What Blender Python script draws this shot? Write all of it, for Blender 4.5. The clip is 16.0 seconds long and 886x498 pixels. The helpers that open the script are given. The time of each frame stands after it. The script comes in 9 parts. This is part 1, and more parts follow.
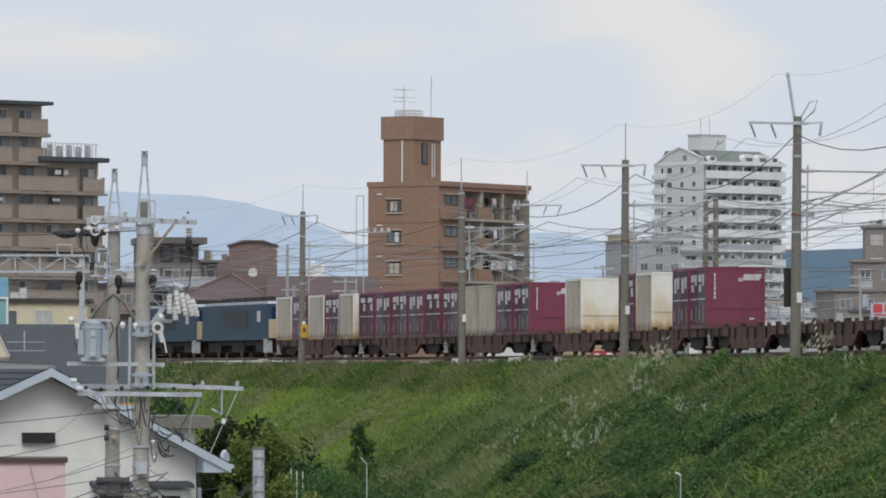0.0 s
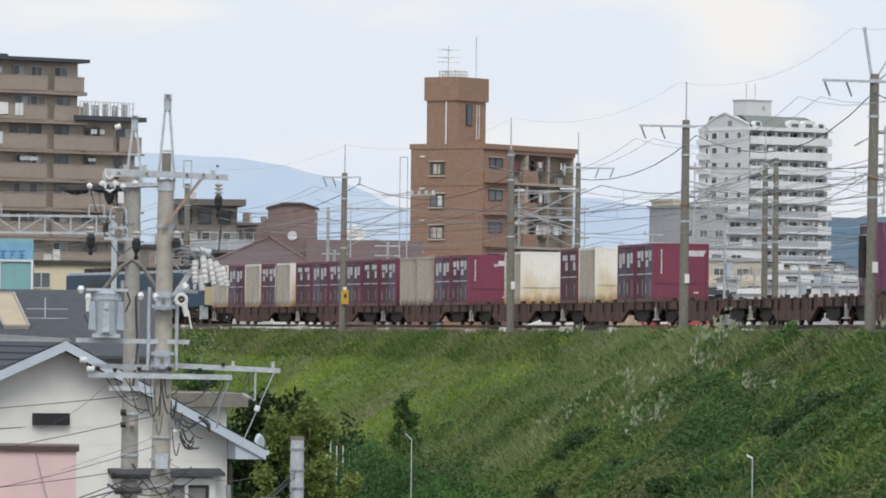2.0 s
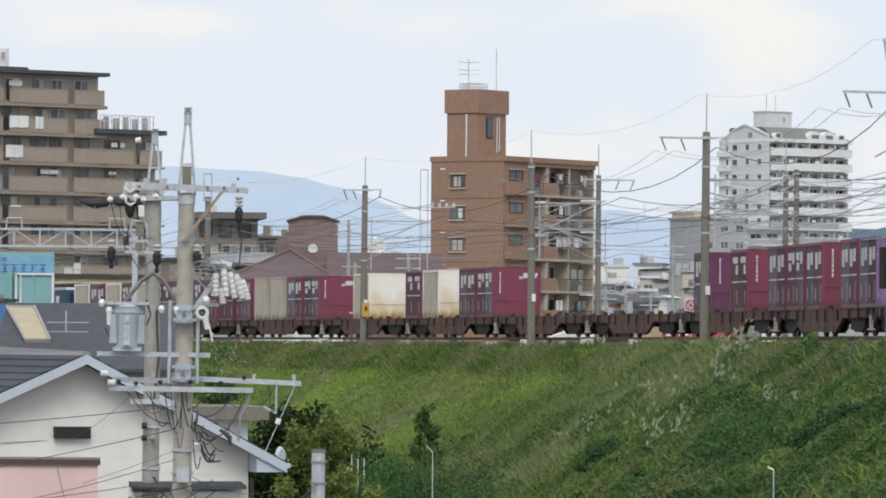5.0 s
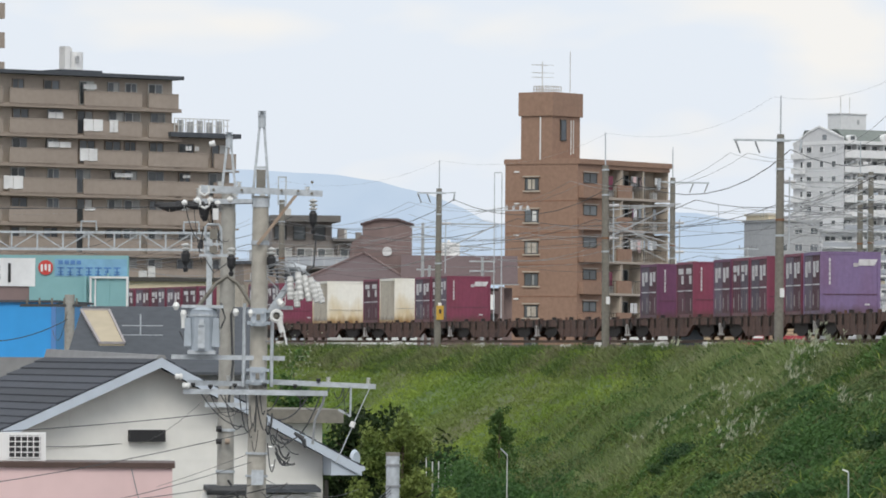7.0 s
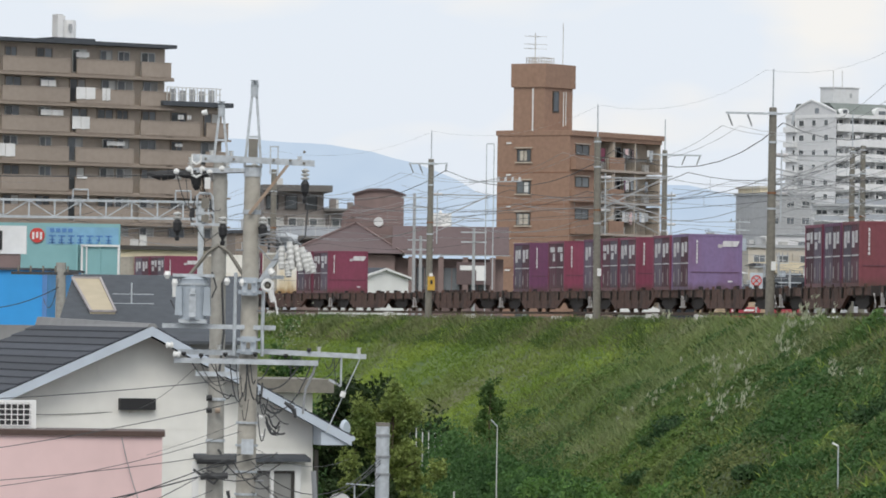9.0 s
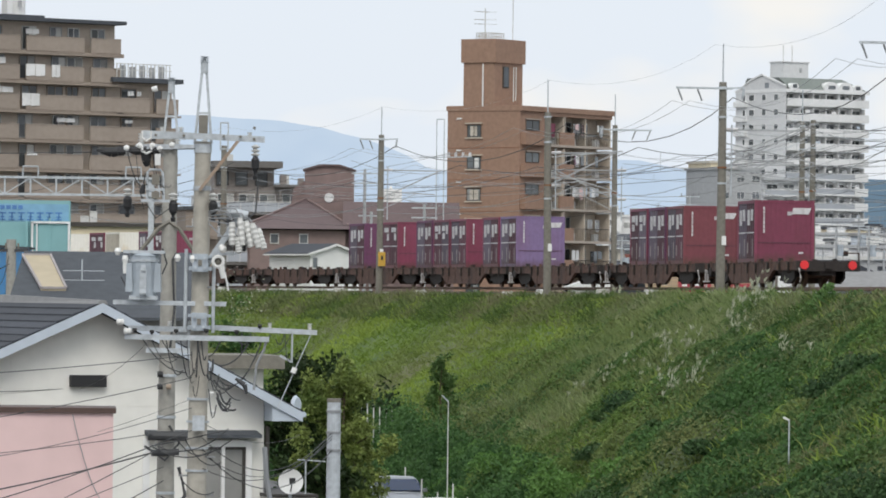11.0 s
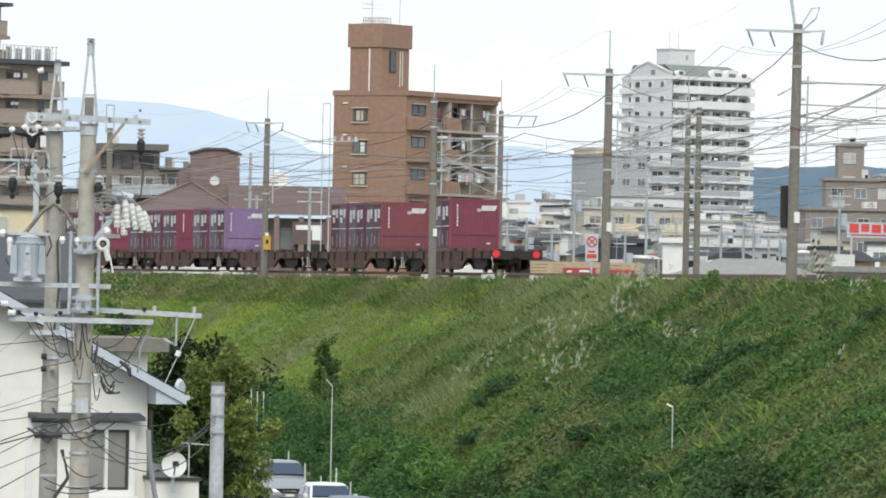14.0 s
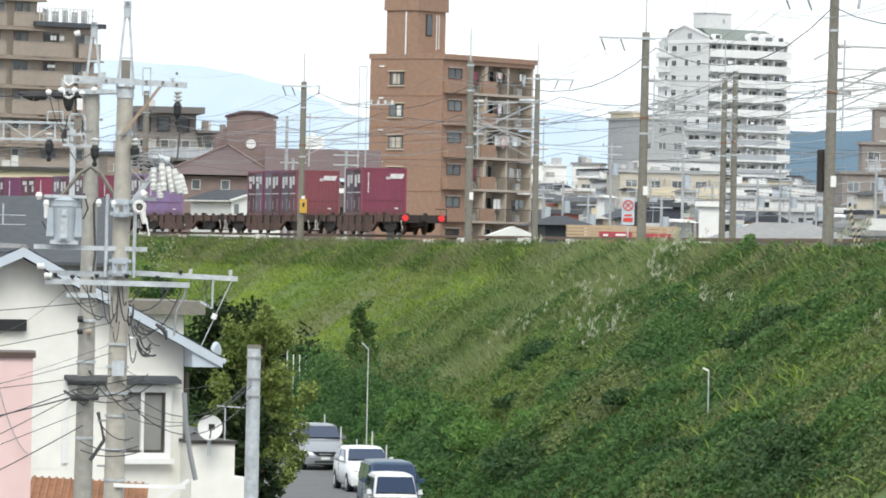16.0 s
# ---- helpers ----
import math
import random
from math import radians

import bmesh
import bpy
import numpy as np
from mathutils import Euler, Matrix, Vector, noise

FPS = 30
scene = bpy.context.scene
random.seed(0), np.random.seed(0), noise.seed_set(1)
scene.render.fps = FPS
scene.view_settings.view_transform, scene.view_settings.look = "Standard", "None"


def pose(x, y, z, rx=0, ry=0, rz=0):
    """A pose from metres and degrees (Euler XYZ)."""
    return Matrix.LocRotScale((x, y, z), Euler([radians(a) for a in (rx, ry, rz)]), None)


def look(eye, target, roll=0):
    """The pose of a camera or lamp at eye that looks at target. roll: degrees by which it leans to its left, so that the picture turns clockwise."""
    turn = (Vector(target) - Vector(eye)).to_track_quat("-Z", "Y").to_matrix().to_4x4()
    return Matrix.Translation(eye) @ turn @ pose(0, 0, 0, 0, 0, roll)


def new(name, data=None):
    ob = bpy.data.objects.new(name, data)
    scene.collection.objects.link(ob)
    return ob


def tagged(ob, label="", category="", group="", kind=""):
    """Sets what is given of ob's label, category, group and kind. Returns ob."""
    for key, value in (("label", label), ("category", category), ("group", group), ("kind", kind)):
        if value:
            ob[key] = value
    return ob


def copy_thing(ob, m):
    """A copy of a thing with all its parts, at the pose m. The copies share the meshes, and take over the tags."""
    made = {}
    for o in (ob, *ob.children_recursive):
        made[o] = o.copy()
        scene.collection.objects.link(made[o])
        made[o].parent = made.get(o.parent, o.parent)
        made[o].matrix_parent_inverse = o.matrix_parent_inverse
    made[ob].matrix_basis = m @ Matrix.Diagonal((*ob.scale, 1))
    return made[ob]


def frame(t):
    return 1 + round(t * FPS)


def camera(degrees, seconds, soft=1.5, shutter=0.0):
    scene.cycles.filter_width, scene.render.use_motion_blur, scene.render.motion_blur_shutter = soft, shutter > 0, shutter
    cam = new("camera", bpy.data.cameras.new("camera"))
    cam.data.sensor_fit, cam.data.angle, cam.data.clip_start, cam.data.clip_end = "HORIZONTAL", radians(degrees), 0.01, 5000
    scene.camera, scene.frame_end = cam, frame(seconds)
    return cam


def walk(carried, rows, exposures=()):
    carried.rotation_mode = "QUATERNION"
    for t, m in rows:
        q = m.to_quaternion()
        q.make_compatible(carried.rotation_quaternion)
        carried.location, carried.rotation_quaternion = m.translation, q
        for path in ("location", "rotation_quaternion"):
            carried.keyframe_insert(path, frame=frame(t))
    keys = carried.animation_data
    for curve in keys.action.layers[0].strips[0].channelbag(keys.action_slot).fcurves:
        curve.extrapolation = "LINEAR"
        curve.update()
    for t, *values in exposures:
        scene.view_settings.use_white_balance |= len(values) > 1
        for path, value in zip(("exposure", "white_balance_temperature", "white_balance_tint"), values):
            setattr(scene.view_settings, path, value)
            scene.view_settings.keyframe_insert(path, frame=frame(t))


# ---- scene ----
EYE = 8.4          # height of the lens over the street
cam = camera(8.966, 16.0, 1.8)


def stand(yaw, pitch, roll, back=0.0):
    """The lens on its stand; a step back goes with a slight shift to the right and down."""
    return pose(0.01 * back, -back, EYE - 0.018 * back, 90 + pitch, 0, -yaw) @ pose(0, 0, 0, 0, 0, roll)


walk(cam, [
    (0.0, stand(1.359, 1.241, 0.15, 12)), (0.5, stand(1.141, 1.170, 0.13, 12)), (1.0, stand(1.095, 1.152, -0.20, 12)),
    (1.5, stand(0.877, 0.887, 0.39)), (2.0, stand(0.962, 0.878, 0.62)), (2.5, stand(0.896, 0.812, 0.46)),
    (3.0, stand(0.934, 0.720, 0.46)), (3.5, stand(0.885, 0.739, 0.66)), (4.7, stand(0.790, 0.940, 0.52)),
    (5.8, stand(0.692, 1.127, 0.39)), (6.0, stand(0.772, 1.142, 0.48)), (6.5, stand(0.616, 1.159, 0.56)),
    (7.0, stand(0.000, 1.026, 0.40)), (7.5, stand(-0.058, 1.114, 0.48)), (8.0, stand(0.211, 1.049, 0.80)),
    (8.5, stand(0.340, 0.802, 0.60)), (9.0, stand(0.089, 0.730, 0.82)), (9.2, stand(0.216, 0.707, 0.77)),
    (10.3, stand(0.450, 0.560, 0.72)), (11.3, stand(0.673, 0.426, 0.67)), (11.5, stand(0.643, 0.387, 0.90)),
    (12.0, stand(1.238, 0.544, 0.97)), (12.5, stand(1.081, 0.689, 1.29)), (13.0, stand(1.106, 0.666, 1.17)),
    (13.5, stand(1.036, 0.588, 1.15)), (14.0, stand(1.760, 0.351, 1.08)), (14.5, stand(1.750, 0.353, 1.11)),
    (15.0, stand(1.580, 0.474, 1.02)), (15.5, stand(1.508, 0.074, 1.06)), (16.0, stand(1.400, -0.027, 1.18)),
], [(0, -0.15, 6420, 10), (1.0, -0.15, 6420, 10), (1.5, 0.02, 6450, 10), (2.0, 0.11, 6480, 10), (3.5, 0.13, 6500, 10), (7, 0.13, 6550, 9), (9, 0.13, 6550, 9), (11.6, 0.16, 6560, 8),
    (12.0, 0.42, 6650, 7), (12.5, 0.47, 6700, 6), (14.5, 0.45, 6620, 6), (15.4, 0.5, 6600, 6), (16, 0.68, 6600, 6)])

# ---- sky and light ----
world = bpy.data.worlds.new("sky")
scene.world = world
world.use_nodes = True
wn, wl = world.node_tree.nodes, world.node_tree.links
wn.clear()
w_out = wn.new("ShaderNodeOutputWorld")
sky = wn.new("ShaderNodeTexSky")
sky.sky_type, sky.sun_disc = 'NISHITA', False
SUN_ELEV, SUN_AZ = 48, 182
sky.sun_elevation, sky.sun_rotation = radians(SUN_ELEV), radians(SUN_AZ)
sky.air_density, sky.dust_density = 1.0, 2.0
w_clear = wn.new("ShaderNodeBackground")
w_clear.inputs["Strength"].default_value = 0.06
wl.new(sky.outputs[0], w_clear.inputs["Color"])
w_coord = wn.new("ShaderNodeTexCoord")
w_map = wn.new("ShaderNodeMapping")
w_map.inputs["Scale"].default_value = (13, 13, 34)
wl.new(w_coord.outputs["Generated"], w_map.inputs["Vector"])
w_noise = wn.new("ShaderNodeTexNoise")
w_noise.inputs["Scale"].default_value = 1.6
w_noise.inputs["Detail"].default_value = 3.0
w_noise.inputs["Roughness"].default_value = 0.45
wl.new(w_map.outputs[0], w_noise.inputs["Vector"])
w_ramp = wn.new("ShaderNodeValToRGB")
w_ramp.color_ramp.elements[0].position, w_ramp.color_ramp.elements[0].color = 0.52, (0.755, 0.81, 0.895, 1)
w_ramp.color_ramp.elements[1].position, w_ramp.color_ramp.elements[1].color = 0.66, (0.88, 0.865, 0.85, 1)
wl.new(w_noise.outputs["Fac"], w_ramp.inputs[0])
w_cloud = wn.new("ShaderNodeBackground")
w_cloud.inputs["Strength"].default_value = 1.0
wl.new(w_ramp.outputs[0], w_cloud.inputs["Color"])
w_mix = wn.new("ShaderNodeMixShader")
w_mix.inputs[0].default_value = 0.93
wl.new(w_clear.outputs[0], w_mix.inputs[1])
wl.new(w_cloud.outputs[0], w_mix.inputs[2])
wl.new(w_mix.outputs[0], w_out.inputs["Surface"])

sun = new("sun", bpy.data.lights.new("sun", "SUN"))
sun.data.energy, sun.data.angle, sun.data.color = 1.5, radians(30), (1.0, 0.965, 0.91)
sun_from = Vector((math.sin(radians(SUN_AZ)) * math.cos(radians(SUN_ELEV)), math.cos(radians(SUN_AZ)) * math.cos(radians(SUN_ELEV)), math.sin(radians(SUN_ELEV))))
sun.matrix_world = look(sun_from * 50, (0, 0, 0))


# ---- materials ----
def surface(name, color, rough=0.8, metal=0.0, grain=6.0, vary=0.12, stain=0.5, stain_scale=0.5, bump=0.15,
            stain_color=None, streak=1.0, random=0.0, spec=0.5, glow=None):
    """A weathered surface: colour with fine grain, larger stains (drawn out downwards by streak) and fine relief."""
    m = bpy.data.materials.new(name)
    m.use_nodes = True
    n, k = m.node_tree.nodes, m.node_tree.links
    b = n["Principled BSDF"]
    b.inputs["Roughness"].default_value, b.inputs["Metallic"].default_value = rough, metal
    b.inputs["Specular IOR Level"].default_value = spec
    co = n.new("ShaderNodeTexCoord")
    fine = n.new("ShaderNodeTexNoise")
    fine.inputs["Scale"].default_value, fine.inputs["Detail"].default_value = grain, 6
    k.new(co.outputs["Object"], fine.inputs["Vector"])
    mp = n.new("ShaderNodeMapping")
    mp.inputs["Scale"].default_value = (1, 1, 1 / streak)
    k.new(co.outputs["Object"], mp.inputs["Vector"])
    big = n.new("ShaderNodeTexNoise")
    big.inputs["Scale"].default_value, big.inputs["Detail"].default_value = stain_scale, 5
    k.new(mp.outputs[0], big.inputs["Vector"])
    dark = stain_color or tuple(c * 0.55 for c in color)
    ramp = n.new("ShaderNodeMapRange")
    ramp.inputs["From Min"].default_value, ramp.inputs["From Max"].default_value = 0.48, 0.75
    ramp.inputs["To Max"].default_value = stain
    k.new(big.outputs["Fac"], ramp.inputs["Value"])
    mix = n.new("ShaderNodeMix")
    mix.data_type = "RGBA"
    mix.inputs[6].default_value, mix.inputs[7].default_value = (*color, 1), (*dark, 1)
    k.new(ramp.outputs[0], mix.inputs[0])
    val = n.new("ShaderNodeMapRange")
    val.inputs["From Min"].default_value, val.inputs["From Max"].default_value = 0.25, 0.75
    val.inputs["To Min"].default_value, val.inputs["To Max"].default_value = 1 - vary, 1 + vary
    k.new(fine.outputs["Fac"], val.inputs["Value"])
    value = val.outputs[0]
    if random:
        info = n.new("ShaderNodeObjectInfo")
        rm = n.new("ShaderNodeMapRange")
        rm.inputs["To Min"].default_value, rm.inputs["To Max"].default_value = 1 - random, 1 + random
        k.new(info.outputs["Random"], rm.inputs["Value"])
        mul = n.new("ShaderNodeMath")
        mul.operation = "MULTIPLY"
        k.new(value, mul.inputs[0])
        k.new(rm.outputs[0], mul.inputs[1])
        value = mul.outputs[0]
    hsv = n.new("ShaderNodeHueSaturation")
    k.new(mix.outputs[2], hsv.inputs["Color"])
    k.new(value, hsv.inputs["Value"])
    k.new(hsv.outputs[0], b.inputs["Base Color"])
    if bump:
        bp = n.new("ShaderNodeBump")
        bp.inputs["Strength"].default_value, bp.inputs["Distance"].default_value = bump, 0.02
        k.new(fine.outputs["Fac"], bp.inputs["Height"])
        k.new(bp.outputs[0], b.inputs["Normal"])
    if glow:
        b.inputs["Emission Color"].default_value = (*glow[:3], 1)
        b.inputs["Emission Strength"].default_value = glow[3]
    return m


def foliage(name, low, high, scale=0.25, island=0.35, trans=0.25, dry=None, dry_scale=0.12):
    """Leaves whose colour drifts over metres and from leaf to leaf."""
    m = bpy.data.materials.new(name)
    m.use_nodes = True
    n, k = m.node_tree.nodes, m.node_tree.links
    b = n["Principled BSDF"]
    b.inputs["Roughness"].default_value = 0.65
    b.inputs["Specular IOR Level"].default_value = 0.25
    co = n.new("ShaderNodeTexCoord")
    noi = n.new("ShaderNodeTexNoise")
    noi.inputs["Scale"].default_value, noi.inputs["Detail"].default_value = scale, 5
    k.new(co.outputs["Object"], noi.inputs["Vector"])
    ramp = n.new("ShaderNodeValToRGB")
    ramp.color_ramp.elements[0].position, ramp.color_ramp.elements[0].color = 0.35, (*low, 1)
    ramp.color_ramp.elements[1].position, ramp.color_ramp.elements[1].color = 0.65, (*high, 1)
    k.new(noi.outputs["Fac"], ramp.inputs[0])
    color = ramp.outputs[0]
    if dry:
        wide = n.new("ShaderNodeTexNoise")
        wide.inputs["Scale"].default_value, wide.inputs["Detail"].default_value = dry_scale, 4
        k.new(co.outputs["Object"], wide.inputs["Vector"])
        part_dry = n.new("ShaderNodeMapRange")
        part_dry.inputs["From Min"].default_value, part_dry.inputs["From Max"].default_value = 0.46, 0.68
        k.new(wide.outputs["Fac"], part_dry.inputs["Value"])
        blend = n.new("ShaderNodeMix")
        blend.data_type = "RGBA"
        blend.inputs[7].default_value = (*dry, 1)
        k.new(part_dry.outputs[0], blend.inputs[0])
        k.new(color, blend.inputs[6])
        color = blend.outputs[2]
    geo = n.new("ShaderNodeNewGeometry")
    rm = n.new("ShaderNodeMapRange")
    rm.inputs["To Min"].default_value, rm.inputs["To Max"].default_value = 1 - island, 1 + island
    k.new(geo.outputs["Random Per Island"], rm.inputs["Value"])
    hsv = n.new("ShaderNodeHueSaturation")
    k.new(color, hsv.inputs["Color"])
    k.new(rm.outputs[0], hsv.inputs["Value"])
    k.new(hsv.outputs[0], b.inputs["Base Color"])
    tr = n.new("ShaderNodeBsdfTranslucent")
    k.new(hsv.outputs[0], tr.inputs["Color"])
    mx = n.new("ShaderNodeMixShader")
    mx.inputs[0].default_value = trans
    k.new(b.outputs[0], mx.inputs[1])
    k.new(tr.outputs[0], mx.inputs[2])
    k.new(mx.outputs[0], n["Material Output"].inputs["Surface"])
    return m


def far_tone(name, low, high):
    """A distant hillside that glows: haze of many kilometres of air painted as emission."""
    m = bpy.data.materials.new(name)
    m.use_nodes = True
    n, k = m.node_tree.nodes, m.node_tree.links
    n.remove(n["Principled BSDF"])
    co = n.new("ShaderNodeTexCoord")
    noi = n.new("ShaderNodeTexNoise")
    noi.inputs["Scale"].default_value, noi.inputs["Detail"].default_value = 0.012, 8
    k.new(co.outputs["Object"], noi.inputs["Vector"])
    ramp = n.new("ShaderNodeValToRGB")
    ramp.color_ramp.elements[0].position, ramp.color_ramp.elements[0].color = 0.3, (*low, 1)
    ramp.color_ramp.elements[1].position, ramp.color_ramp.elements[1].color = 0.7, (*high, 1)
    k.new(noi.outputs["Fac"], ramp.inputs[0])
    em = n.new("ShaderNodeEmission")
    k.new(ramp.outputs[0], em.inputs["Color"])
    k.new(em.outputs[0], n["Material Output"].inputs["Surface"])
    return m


def glass(name, color=(0.05, 0.06, 0.07), rough=0.08):
    m = surface(name, color, rough, 0.0, 0.7, 0.25, 0.4, 0.3, 0.0, random=0.5)
    return m


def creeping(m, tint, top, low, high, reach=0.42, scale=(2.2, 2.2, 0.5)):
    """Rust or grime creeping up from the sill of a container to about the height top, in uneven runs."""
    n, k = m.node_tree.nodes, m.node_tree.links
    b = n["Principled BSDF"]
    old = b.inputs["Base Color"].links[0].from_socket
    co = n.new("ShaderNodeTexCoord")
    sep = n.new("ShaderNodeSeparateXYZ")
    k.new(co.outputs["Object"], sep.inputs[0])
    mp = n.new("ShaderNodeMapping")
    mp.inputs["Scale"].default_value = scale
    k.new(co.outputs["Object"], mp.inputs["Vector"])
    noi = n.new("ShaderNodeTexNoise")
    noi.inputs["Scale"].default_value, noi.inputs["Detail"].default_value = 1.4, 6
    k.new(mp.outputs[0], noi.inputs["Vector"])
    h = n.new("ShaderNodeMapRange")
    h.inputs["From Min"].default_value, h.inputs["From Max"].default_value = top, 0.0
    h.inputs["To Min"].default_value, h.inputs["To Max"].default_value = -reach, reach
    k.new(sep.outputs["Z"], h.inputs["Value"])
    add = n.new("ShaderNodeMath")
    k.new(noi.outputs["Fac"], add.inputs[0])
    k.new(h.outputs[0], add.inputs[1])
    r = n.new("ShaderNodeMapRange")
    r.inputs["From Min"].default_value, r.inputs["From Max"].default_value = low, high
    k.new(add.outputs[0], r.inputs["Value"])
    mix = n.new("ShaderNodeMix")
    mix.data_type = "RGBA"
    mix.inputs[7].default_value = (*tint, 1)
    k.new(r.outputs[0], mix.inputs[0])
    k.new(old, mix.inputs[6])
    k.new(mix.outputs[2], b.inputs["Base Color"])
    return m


def rusty_white(name):
    """White paint, yellowed by old rust water, with rust creeping up from the sill."""
    m = surface(name, (0.86, 0.84, 0.77), 0.6, 0, 4, 0.05, 0.25, 0.9, 0.1, (0.66, 0.58, 0.42), 3)
    creeping(m, (0.62, 0.47, 0.22), 2.2, 0.35, 1.05, 0.45, (1.2, 1.2, 0.4))
    return creeping(m, (0.27, 0.14, 0.05), 0.75, 0.42, 0.95)


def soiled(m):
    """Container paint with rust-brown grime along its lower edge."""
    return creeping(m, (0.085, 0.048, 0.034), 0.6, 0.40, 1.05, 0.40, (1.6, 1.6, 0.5))


